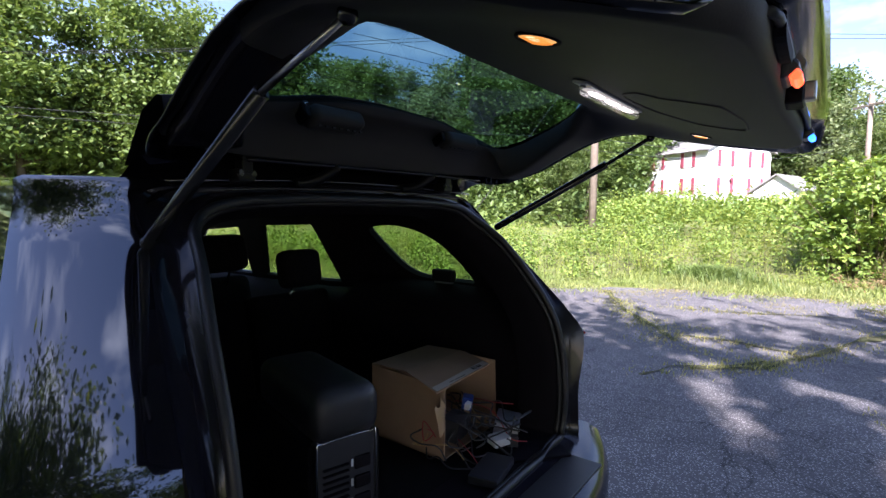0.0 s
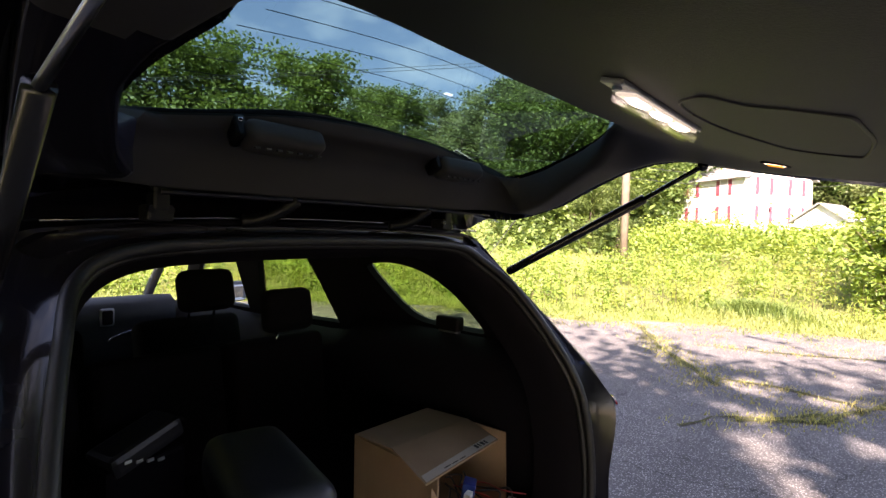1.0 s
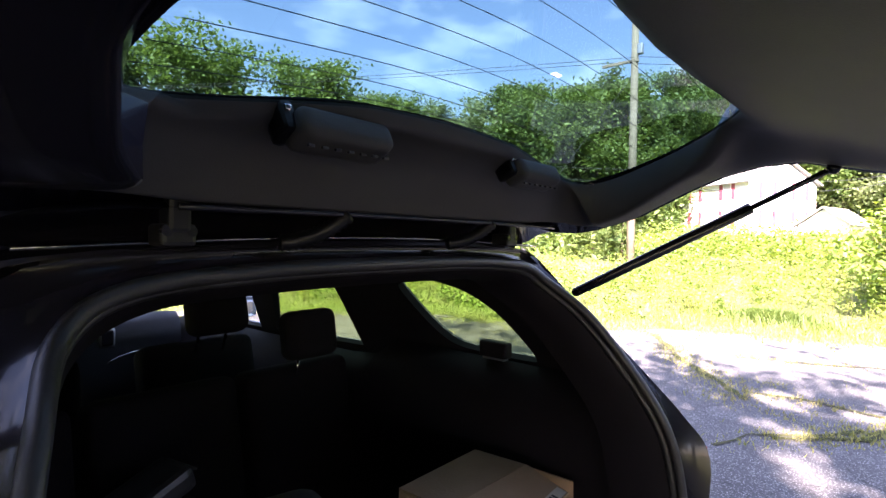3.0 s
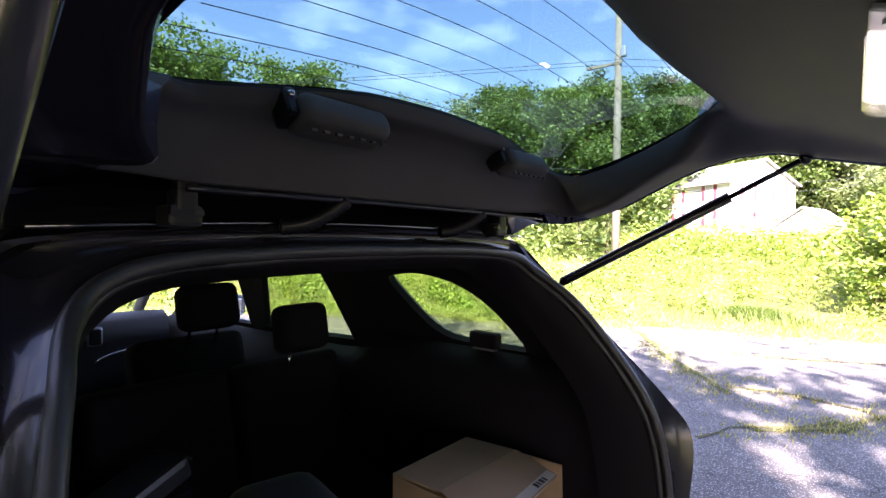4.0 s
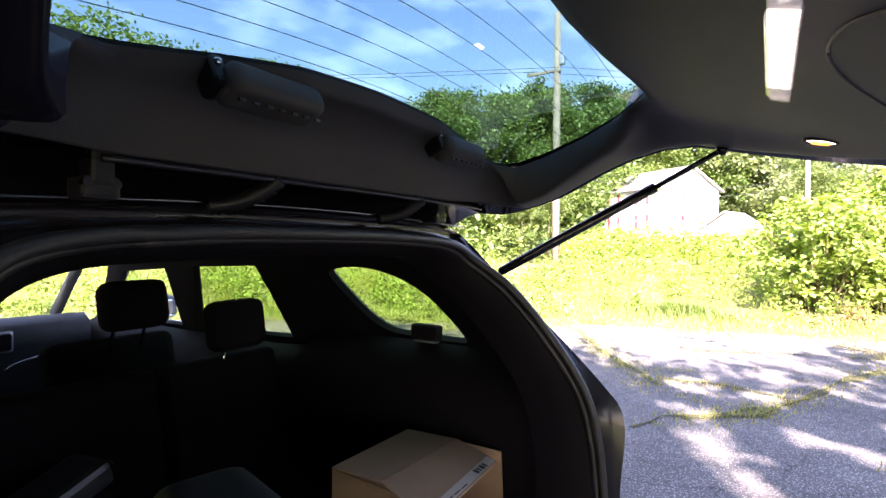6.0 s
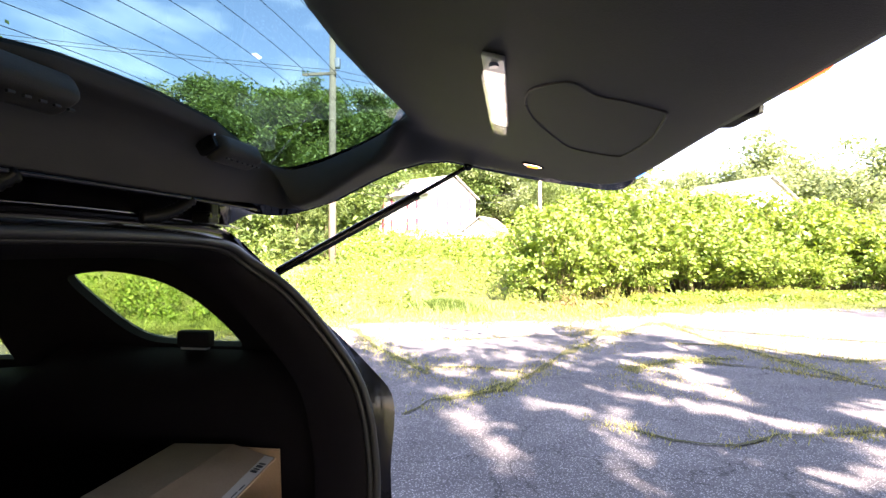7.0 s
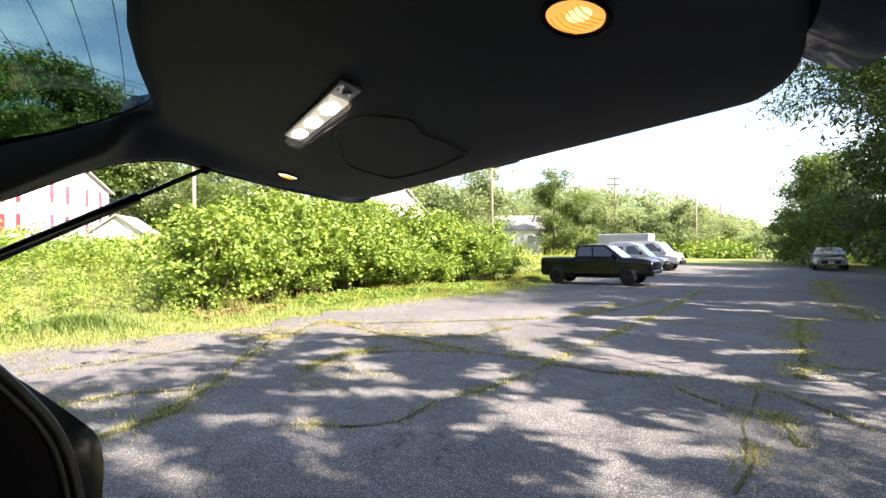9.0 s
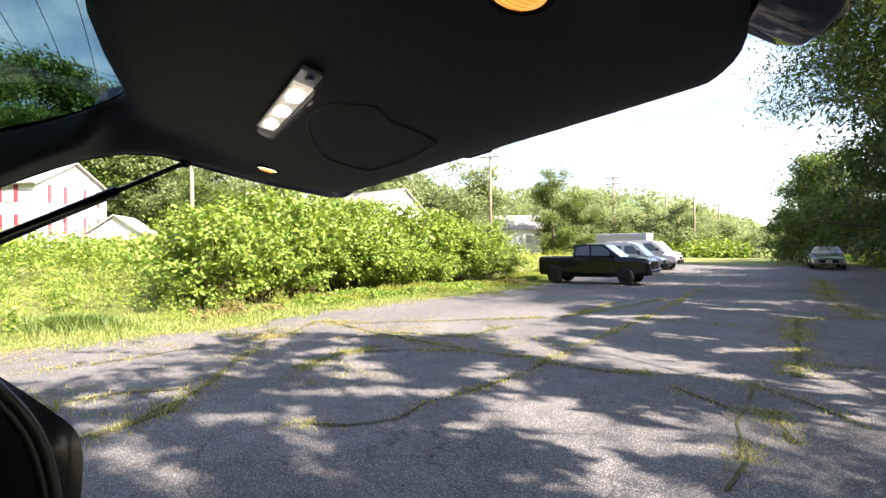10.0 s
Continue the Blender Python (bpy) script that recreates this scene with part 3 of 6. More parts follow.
        stems.append(tube_geo([(x, y, z0), (x + lx * h, y + ly * h, z0 + h)], [0.008, 0.004], 3, False))
    for k in range(40):
        t = rng.uniform(0.15, 1.0)
        at = (x + lx * h * t + rng.normal(0, 0.10), y + ly * h * t + rng.normal(0, 0.10), z0 + h * t * (0.6 if parched else 1.0))
        if parched and k % 3:
            dry.append((*at, rng.uniform(0.07, 0.16)))
        elif leafy:
            broad.append((*at, rng.uniform(0.06, 0.125)))
        else:
            spots.append((*at, rng.uniform(0.055, 0.11)))
for _ in range(620):                                        # brambly mounds before the white house
    a, d = radians(rng.uniform(-1, 19)), rng.uniform(24, 37)
    x, y = -0.8 + d * math.cos(a), -0.2 + d * math.sin(a)
    h = 1.75 + 0.9 * noise.noise((x * 0.35, y * 0.35, 12))
    for k in range(34):
        at = (x + rng.normal(0, 0.35), y + rng.normal(0, 0.35), ground_z(x, y) + h * rng.uniform(0.1, 1.0) ** 0.6)
        (broad if (k + _) % 3 else spots).append((*at, rng.uniform(0.12, 0.22)))
tagged(new("weed_bank", leaf_mesh("weed_bank", spots, 21, M["weed"], 0.30)), "sunlit bank of yellow green goldenrod weeds", "weeds", kind="stuff")
tagged(new("broad_weeds", leaf_mesh("broad_weeds", broad, 22, M["knot"], 0.72)), "broad-leaved green weeds among the goldenrod", "weeds", kind="stuff")
tagged(new("dry_weeds", leaf_mesh("dry_weeds", dry, 23, M["dryleaf"], 0.5)), "patch of dry reddish brown weeds by the verge", "weeds", kind="stuff")
v, f = merge(stems)
tagged(piece("weed_stems", v, f, M["stem"]), "thin brown stems of the tall weeds", "weeds", kind="stuff")


# ---- shrubs and trees ----
def shrub(seed):
    """A spreading clump of canes that arch outward, bare below, with layered sprays of broad drooping leaves above."""
    r = np.random.default_rng(seed)
    root = thing("knotweed_shrub", "tall knotweed shrub with broad bright green leaves", "shrub", "knotweed thicket")
    canes, spots = [], []
    for _ in range(44):
        a, q = r.uniform(0, 6.283), r.uniform(0.05, 1) ** 0.6
        h = 3.1 * (1 - 0.46 * q * q) * r.uniform(0.86, 1.06)
        bx, by = 0.75 * q * math.cos(a), 0.75 * q * math.sin(a)
        tx, ty = bx + 1.45 * q * math.cos(a), by + 1.45 * q * math.sin(a)

        def on(t):
            return Vector((bx + (tx - bx) * t ** 1.8, by + (ty - by) * t ** 1.8, h * (t - 0.16 * q * max(0, t - 0.6) ** 2 * 6)))
        canes.append(tube_geo([on(t) for t in (0, 0.25, 0.5, 0.7, 0.85, 1)], [0.015, 0.014, 0.012, 0.010, 0.007, 0.004], 4, False))
        for k in range(11):                                 # side sprays, each a flat fan of leaves
            t = 1 - r.uniform(0, 0.76) ** 1.35
            c, b = on(t), r.uniform(0, 6.283)
            reach = r.uniform(0.22, 0.5)
            end = c + Vector((math.cos(b) * reach, math.sin(b) * reach, r.uniform(-0.10, 0.12)))
            canes.append(tube_geo([c, end], [0.005, 0.002], 3, False))
            for m_ in range(10):
                p = c.lerp(end, r.uniform(0.25, 1.1)) + Vector(r.normal(0, 0.07, 3)) * Vector((1, 1, 0.5)).length * 0.8
                spots.append((*p, r.uniform(0.11, 0.20)))
    v, f = merge(canes)
    piece("cane", v, f, M["stem"], root)
    crown = new("foliage", leaf_mesh("foliage", spots, seed + 1, M["knot"], 0.74, 0.3))
    crown.parent = root
    return root


# ---- where the sun comes through the shade trees: patches from point to point, with a radius ----
SUN_NEAR = [
    (1.66, -6.2, 1.36, -6.21, 0.15), (1.72, -4.46, 1.41, -4.63, 0.1), (1.81, -5.76, 1.11, -5.15, 0.2), (1.87, -2.83, 1.33, -3.26, 0.25), (2.44, -6.48, 1.79, -6.53, 0.12),
    (2.46, -2.18, 2.15, -2.43, 0.1), (2.47, -3.86, 1.92, -3.76, 0.1), (2.76, -4.88, 1.68, -5.19, 0.12), (2.99, -0.53, 2.9, -0.6, 0.06), (3.15, -0.17, 2.74, -0.28, 0.1),
    (3.48, -3.78, 2.74, -3.7, 0.22), (3.64, -1.04, 3.24, -1.16, 0.12), (3.65, 0.61, 3.62, 0.53, 0.05), (3.75, -6.2, 2.98, -6.6, 0.2), (3.77, -3.38, 2.31, -3.33, 0.28),
]
SUN_MID = [
    (3.81, -0.22, 3.56, -0.47, 0.08), (3.86, -1.95, 3.57, -2.12, 0.12), (3.89, -1.13, 3.48, -1.27, 0.12), (3.91, 0.17, 3.26, -0.23, 0.12), (4.21, -8.07, 3.65, -9.17, 0.2),
    (4.38, 0.05, 4.14, -0.12, 0.1), (4.39, 0.23, 3.3, -0.18, 0.2), (5.05, -3.72, 4.94, -4.21, 0.15), (5.08, 0.59, 4.63, 0.11, 0.12), (5.22, -1.0, 5.04, -1.15, 0.06),
    (5.26, 0.47, 5.06, 0.21, 0.13), (5.35, -1.7, 4.44, -3.03, 0.18), (5.64, -1.11, 5.55, -1.26, 0.1), (5.88, -8.53, 5.04, -8.7, 0.18), (5.92, -2.27, 5.38, -2.7, 0.2),
]
SUN_FAR = [
    (1.2, -4.6, 2.2, -5.0, 0.2), (1.0, -4.2, 1.7, -4.0, 0.18), (1.9, -7.2, 2.9, -7.6, 0.2),
    (6.8, -5.6, 5.0, -5.5, 0.28), (5.3, -6.6, 3.9, -6.9, 0.2),
    (6.09, 0.76, 5.91, 0.33, 0.1), (6.22, -6.78, 4.1, -5.94, 0.25), (6.43, 0.72, 6.44, 0.28, 0.1), (6.96, -0.94, 6.55, -1.1, 0.15), (7.0, -1.82, 6.55, -2.21, 0.15),
    (7.61, -2.05, 7.64, -2.52, 0.15), (7.97, -13.24, 6.94, -14.13, 0.2), (8.18, -0.5, 7.76, -1.04, 0.12), (8.2, -9.57, 7.18, -11.18, 0.2), (8.6, -2.9, 8.15, -3.3, 0.15),
    (8.68, 1.69, 8.81, 1.17, 0.12), (9.57, 0.33, 9.4, -0.76, 0.12), (9.81, 2.4, 9.91, 1.24, 0.1), (9.95, -3.37, 9.78, -3.94, 0.12),
]
SUN_EDGE = [(9, 11.4), (4, 10.8), (2.0, 10.9), (0, 10.8), (-1.2, 10.4), (-2.8, 9.5), (-4.3, 8.3), (-5.6, 7.2), (-6.3, 6.6), (-8.0, 7.1), (-9.6, 9.6), (-13.2, 11.4), (-18, 14)]   # y and x where the tree shade ends


def sunlit(x, y):
    """Whether the sun reaches this spot of the asphalt past the shade trees."""
    if -1.6 < x < 2.6 and -1.3 < y < 6:
        return False                                        # round the vehicle the shade is whole
    wob = 0.07 * noise.noise((x * 4.3, y * 4.3, 2)) + 0.05 * noise.noise((x * 10, y * 10, 7))
    if -17 < y < 9 and x > lerp_table(SUN_EDGE, y) + 4 * wob + 2.4 * noise.noise((x * 0.9, y * 0.9, 19)):
        return True
    for ax, ay, bx, by, r_ in SUN_NEAR + SUN_MID + SUN_FAR:
        dx, dy = bx - ax, by - ay
        t = min(1, max(0, ((x - ax) * dx + (y - ay) * dy) / (dx * dx + dy * dy + 1e-6)))
        if math.hypot(x - ax - t * dx, y - ay - t * dy) < r_ * 1.55 + wob * 1.6:
            return True
    far = noise.noise((x * 0.55, y * 1.3, 40)) + 0.5 * noise.noise((x * 1.6, y * 3.2, 41))
    return far > (0.34 if y < -9 else 0.10 if x < 2.6 and y < -3.6 else 0.275)


SHADE_RUN = Vector((SUN_DIR.x, SUN_DIR.y)) / -math.tan(SUN_ELEV)     # how far a shadow runs over the ground for a metre of height


def tree(name, label, seed, height, spread, trunk, base, clumps, per, leaf, mat, drop=0.0, group="", aspect=0.5, puff=1.0, at=None, limb=1.0):
    """A trunk that forks into limbs, and a crown of leaf clumps with gaps round the limbs' ends.
    at: the tree stands here at once, with its crown open where the sun comes through."""
    r = np.random.default_rng(seed)
    root = thing(name, label, "tree", group)
    wood, ends = [], []
    bend = r.normal(0, 0.25, 2)
    axis = [Vector((bend[0] * t * t, bend[1] * t * t, height * 0.86 * t)) for t in np.linspace(0, 1, 7)]
    wood.append(tube_geo(axis, [trunk * (1.25 if i == 0 else 1 - 0.14 * i) for i in range(7)], 9))
    for k in range(22):
        t = r.uniform(base, 0.98)
        start = Vector((bend[0] * t * t, bend[1] * t * t, height * 0.86 * t))
        a = k * 2.4 + r.uniform(-0.4, 0.4)
        u = (t - base) / (1 - base)
        reach = spread * (0.55 + 0.75 * math.sin(math.pi * min(1, 0.25 + 0.72 * u))) * r.uniform(0.65, 1.1) * 0.78
        lift = height * r.uniform(0.05, 0.16) - drop * reach
        pts = [start + Vector((math.cos(a) * reach * s, math.sin(a) * reach * s, lift * s ** 1.3 - drop * reach * 0.5 * s * s)) for s in (0, 0.35, 0.7, 1)]
        w = trunk * 0.34 * (1.1 - 0.6 * u) * limb
        wood.append(tube_geo(pts, [w, w * 0.7, w * 0.4, w * 0.15], 5, False))
        for s in (0.45, 0.65, 0.85, 1.0):
            q = start + Vector((math.cos(a) * reach * s, math.sin(a) * reach * s, lift * s ** 1.3 - drop * reach * 0.5 * s * s))
            ends.append(q)
            side = q + Vector(r.normal(0, 0.13 * spread, 3))
            ends.append(side)
            wood.append(tube_geo([q, side], [w * 0.25, w * 0.06], 3, False))
    spots = []
    for k in range(clumps):
        c = ends[int(r.integers(len(ends)))] + Vector(r.normal(0, 0.07 * spread, 3))
        rad = spread * r.uniform(0.05, 0.11) * puff
        o = r.normal(0, 1, (per, 3)) * [rad, rad, rad * 0.55]
        sz = r.uniform(0.7, 1.3, per) * leaf
        spots += [(c.x + a_, c.y + b_, c.z + c_, s_) for (a_, b_, c_), s_ in zip(o, sz)]
    if at is not None:
        root.matrix_world = Matrix.Translation((at[0], at[1], ground_z(*at) - 0.05))
        # Leaves are cut away so sun patches land on the listed spots.
        spots = [q for q in spots if q[2] < 0.5 or not sunlit(at[0] + q[0] + SHADE_RUN.x * q[2], at[1] + q[1] + SHADE_RUN.y * q[2])]
    v, f = merge(wood)
    piece("trunk", v, f, M["bark"], root, smooth=True)
    crown = new("crown", leaf_mesh("crown", spots, seed + 1, mat, aspect))
    crown.parent = root
    return root


def plant(first, places, seed):
    """Set the first of a kind, and copies of it, at (x, y, size, stretch)."""
    r = np.random.default_rng(seed)
    for i, (x, y, size, tall) in enumerate(places):
        m = Matrix.Translation((x, y, ground_z(x, y) - 0.05)) @ Matrix.Rotation(r.uniform(0, 6.283), 4, "Z")
        if i == 0:
            first.matrix_world = m @ Matrix.Diagonal((size, size, size * tall, 1))
        else:
            ob = copy_thing(first, m)
            ob.scale = (size, size, size * tall)


shrub_a, shrub_b = shrub(31), shrub(47)
line = [(15.4, -1.5), (16.3, -3.0), (17.2, -4.6), (17.8, -6.6), (18.3, -8.7), (18.9, -10.8), (19.8, -12.9), (20.8, -15.2)]
front = [(x, y, 0.88 + 0.16 * math.sin(i * 2.1 + 1), 1.0 - 0.03 * i) for i, (x, y) in enumerate(line)]
crest = (1.08, 1.27, 1.34, 1.34, 1.29, 1.21, 1.15, 1.10)      # how the thicket rises and falls along the line
back = [(x + 1.9, y - 0.7, 1.12 + 0.08 * math.sin(i * 1.7), c / (1.12 + 0.05 * math.sin(i * 1.7))) for i, ((x, y), c) in enumerate(zip(line, crest))]
third = [(x + 3.9, y - 0.2, 1.12, 1.05 * c / 1.12) for (x, y), c in zip(line[:7], crest)]
plant(shrub_a, front[0::2] + back[1::2] + third[0::2], 3)
plant(shrub_b, front[1::2] + back[0::2] + third[1::2], 4)

# the row that shades the car park, most of it out of view
# The locust's dark leaf colour paints in its silhouette against the sky.
locust = tree("shade_tree", "tall leafy tree overhanging the car park", 71, 15.5, 5.2, 0.24, 0.16, 190, 120, 0.23, M["leaf_dark"], 0.12, "trees shading the car park", 0.30, 1.35)
maple = tree("shade_tree", "dense dark green tree beside the car park", 83, 13.0, 4.6, 0.26, 0.12, 190, 68, 0.26, M["leaf_dark"], 0.05, "trees shading the car park", 0.6, 1.15)
plant(locust, [(3.4, -20.0, 1.05, 1.0), (-15.0, 5.5, 1.0, 1.0), (-20, 14, 1.0, 1.0), (-15.5, -9, 1.1, 1.1), (9.0, -28.6, 1.12, 1.0)], 5)
# Several copies stand out of view, added to shade the trees beyond.
plant(maple, [(-22, 4, 1.2, 1.1), (4.4, -22.2, 0.85, 1.0), (11.0, -37.5, 0.8, 0.85), (13.0, -44, 0.8, 0.95), (-18, -2.5, 1.1, 1.0),
              (17.5, -51, 0.8, 0.9), (4.2, -30.5, 1.15, 1.1), (5, -46, 1.1, 1.1), (-1.5, -25, 1.2, 1.1), (22, -60, 0.8, 0.9), (26, -68, 0.8, 0.9), (2.5, -39, 1.15, 1.15), (-2.5, -33, 1.15, 1.15), (7.5, -50, 1.1, 1.1), (6.6, -35.5, 0.85, 1.0)], 6)
# Unseen trees, added and thinned to throw the dappled shade.
for k, (x, y, high, wide) in enumerate([(-6.6, -5.2, 13.0, 4.8), (-3.6, -9.4, 13.5, 4.6), (-9.8, -2.4, 14.5, 5.0), (-9.4, -8.0, 15.0, 5.0), (-5.0, -13.6, 14.0, 4.8), (-1.6, -17.4, 13.5, 4.6),
                                        (-12.4, -0.4, 13.0, 4.6), (-6.8, -18.5, 15.0, 5.0)]):
    tree("shade_tree", "unseen leafy tree added to shade the car park", 301 + 7 * k, high, wide, 0.22, 0.26, 250, 58, 0.30, M["leaf_pale"], 0.06, "trees shading the car park", 0.5, 1.7,
         at=(x, y), limb=0.5)

# woods behind the weed bank and up the hill
oak = tree("woodland_tree", "broad leafy oak in the woods", 101, 17, 5.6, 0.32, 0.08, 520, 34, 0.40, M["leaf"], 0.0, "woodland trees", 0.62, 1.7)
ash = tree("woodland_tree", "tall rounded green tree in the woods", 113, 19, 4.6, 0.28, 0.06, 500, 34, 0.38, M["leaf"], 0.04, "woodland trees", 0.6, 1.7)
pale = tree("woodland_tree", "pale feathery green tree in the open", 127, 14, 4.2, 0.24, 0.05, 420, 28, 0.36, M["leaf_pale"], 0.05, "woodland trees", 0.5, 1.6)
darkoak = tree("woodland_tree", "dark leafy tree on the hillside", 131, 16, 5.2, 0.3, 0.05, 500, 30, 0.44, M["leaf_hill"], 0.0, "woodland trees", 0.62, 1.7)
# The far kinds carry haze in their leaf colour.
far_oak = tree("woodland_tree", "distant rounded green tree", 141, 16, 6.2, 0.3, 0.02, 380, 24, 0.56, M["leaf_hazed"], 0.0, "woodland trees", 0.7, 2.1)
far_pale = tree("woodland_tree", "distant green tree paled by haze in its colour", 149, 16, 5.4, 0.3, 0.02, 360, 24, 0.54, M["leaf_hazed"], 0.03, "woodland trees", 0.65, 2.0)


def polar(angle, d):
    return (-0.8 + d * math.cos(radians(angle)), -0.2 + d * math.sin(radians(angle)))


groups = {"oak": [], "ash": [], "pale": [], "dark": [], "far": [], "farpale": []}
HIGH = {"oak": 17.0, "ash": 18.6, "pale": 14.0, "dark": 16.0, "far": 16.0, "farpale": 16.0}
for angle, d, rise, kind in [(77, 40, 19, "oak"), (72, 43, 18.0, "ash"), (67.5, 41, 18.6, "oak"), (64, 46, 17.8, "oak"), (60.5, 44, 15.5, "ash"), (56.5, 44, 17.6, "oak"), (53.2, 46, 17.0, "oak"), (50.6, 48, 14.0, "ash"),
                             (44.8, 52, 15.4, "ash"), (82, 46, 20, "far"), (88, 46, 20, "farpale"), (95, 48, 20, "far"), (104, 46, 20, "farpale"), (114, 46, 21, "far"), (134, 40, 22, "dark")]:
    x, y = polar(angle, d)                                  # rise: how high the crown stands over the horizon, in degrees
    groups[kind].append((x, y, (1.7 + d * math.tan(radians(rise)) - ground_z(x, y)) / HIGH[kind], 1.0))
for i in range(11):                                         # the hillside seen over the house
    if i in (2, 3, 10):
        continue
    groups[("dark", "oak", "dark", "ash")[i % 4]].append((*polar(52 - 4.4 * i - (2.0 if i == 4 else 0), 60 + 5 * math.sin(i * 2.3) + (9 if i == 4 else 0)), (0.72 if i < 4 else 0.88) + 0.08 * math.sin(i * 1.9), 0.95))
for i in range(10):
    groups[("far", "far", "farpale")[i % 3] if i < 5 else "dark"].append((*polar(51 - 5.0 * i, 78 + 5 * math.sin(i * 1.3)), 0.78 if i < 4 else 0.90, 0.95))
for i in range(4):                                          # the wood edge beside the pole
    groups[("dark", "dark", "oak")[i % 3]].append((*polar(31 - 3.6 * i, 47 + 3 * math.sin(i * 2.9)), 0.87 + 0.08 * math.sin(i * 3.1), 0.95))
for i in range(12):                                         # behind the houses, down the lot
    groups[("farpale", "far", "far")[i % 3]].append((*polar(2 - 3.1 * i, 72 + 5 * math.sin(i * 2.1)), 0.80 + 0.1 * math.sin(i * 1.7), 0.95))
for i in range(26):                                         # the long tree line beyond the lot
    back_off = 10 if abs(1.62 * i - 17.6) < 2.8 else 0         # clear of the cottage
    groups[("far", "farpale")[(i * 7) % 3 % 2]].append((*polar(-20 - 1.62 * i, 84 + 9 * math.sin(i * 1.7) * (back_off == 0) + back_off), (0.60 - 0.10 * smooth01((i - 9) / 5) + 0.09 * math.sin(i * 2.7)) * (1 - 0.45 * smooth01((i - 21) / 4)), 0.95))
for i in range(24):
    groups[("far", "far", "farpale")[i % 3]].append((*polar(-21 - 1.7 * i, 118 + 9 * math.sin(i * 2.2)), (0.74 - 0.14 * smooth01((i - 6) / 4) + 0.08 * math.sin(i * 1.9)) * (1 - 0.5 * smooth01((i - 19) / 4)), 0.95))
groups["dark"] += [(*polar(8, 72), 0.98, 1.0), (*polar(4, 73), 0.98, 1.0), (*polar(0.5, 74), 0.9, 1.0)]
groups["far"].append((*polar(38.5, 68), 0.7, 1.0))
groups["pale"] += [(*polar(-41.5, 70), 0.80, 1.05), (*polar(-44.5, 74), 0.62, 1.0), (*polar(-55, 88), 0.6, 0.9), (*polar(-3, 46), 0.62, 0.9), (*polar(-6, 44), 0.5, 0.9),
                   (*polar(17.3, 58), 0.62, 1.0), (*polar(21, 33), 0.36, 1.0), (*polar(24, 35), 0.42, 0.9)]
groups["dark"] += [(20.9, -45.6, 0.46, 1.0), (18.0, -42.8, 0.54, 1.0), (22.5, -52, 0.5, 0.9)]
plant(far_oak, groups["far"], 25)
plant(far_pale, groups["farpale"], 26)
plant(oak, groups["oak"], 21)
plant(ash, groups["ash"], 22)
plant(pale, groups["pale"], 23)
plant(darkoak, groups["dark"], 24)

# a low hedge across the far field
spots = []
for _ in range(9000):
    a, d = rng.uniform(-60.5, -47), 74 + rng.normal(0, 1.6)
    x, y = polar(a, d)
    spots.append((x, y, ground_z(x, y) + abs(rng.normal(0, 1)) * 0.9 + 0.1, rng.uniform(0.3, 0.6)))
tagged(new("far_hedge", leaf_mesh("far_hedge", spots, 91, M["knot"], 0.6)), "low green hedge across the far field", "hedge", kind="stuff")
# tall grass and weeds behind the parked vehicles
spots = []
for _ in range(9000):
    a, d = rng.uniform(-62, -24), rng.uniform(33, 62)
    x, y = polar(a, d)
    if (x - edge_x(y) < 1.2 and d < 46) or (a < -53 and d > 40):
        continue
    spots.append((x, y, ground_z(x, y) + abs(rng.normal(0, 1)) * (0.35 + 0.35 * noise.noise((x * 0.2, y * 0.2, 31))) * (1.4 if a > -52 else 0.5), rng.uniform(0.2, 0.4)))
tagged(new("field_grass", leaf_mesh("field_grass", spots, 93, M["weed"], 0.3)), "tall grass behind the parked vehicles", "grass", kind="stuff")
# undergrowth along the foot of the woods and under the shade trees
spots = []
for _ in range(26000):
    a, d = rng.uniform(-63, 95), rng.uniform(30, 66)
    d += 40 * smooth01((-14 - a) / 10)
    if -9 < a < 17 and d < 47:
        continue
    x, y = polar(a, d)
    spots.append((x, y, ground_z(x, y) + abs(rng.normal(0, 1)) * 1.1, rng.uniform(0.3, 0.6)))
for _ in range(9000):
    y = rng.uniform(-62, -14)
    x = far_side_x(y) - abs(rng.normal(0, 1)) * 1.6 - 0.3
    spots.append((x, y, ground_z(x, y) + abs(rng.normal(0, 1)) * 0.6, rng.uniform(0.15, 0.35)))
tagged(new("undergrowth", leaf_mesh("undergrowth", spots, 92, M["leaf"], 0.6)), "leafy undergrowth at the edge of the woods", "undergrowth", kind="stuff")

# wooded ridge on the horizon, and the crowns of its trees
def ridge_z(a, d):
    k = lerp_table([(150, 0.0), (190, 0.35), (215, 0.62), (250, 0.9), (300, 1.0), (420, 0.9)], d)
    top = lerp_table([(-66, 4), (-60, 9), (-56, 17), (-50, 25), (-44, 30), (-30, 29), (0, 30), (30, 42), (42, 52), (60, 48), (130, 40)], a)
    return 0.5 + (top + 4 * noise.noise((a * 0.06, 2, 0)) + 2 * noise.noise((a * 0.5, d * 0.02, 1))) * k


v, f = grid_geo([[(*polar(a, d), ridge_z(a, d)) for a in np.linspace(-66, 130, 300)] for d in (150, 190, 215, 250, 300, 420)])
tagged(piece("backdrop", v, f, M["ridge"], smooth=False), "low wooded ridge along the horizon", "hills", kind="structure")
spots = []
r_f = np.random.default_rng(57)
for _ in range(900):
    a, d = r_f.uniform(-65, 62), r_f.uniform(170, 300)
    x, y = polar(a, d)
    z, wide = ridge_z(a, d), r_f.uniform(3.0, 5.5) * (0.5 + 0.5 * smooth01((a + 66) / 12))
    high = wide * r_f.uniform(0.8, 1.2)
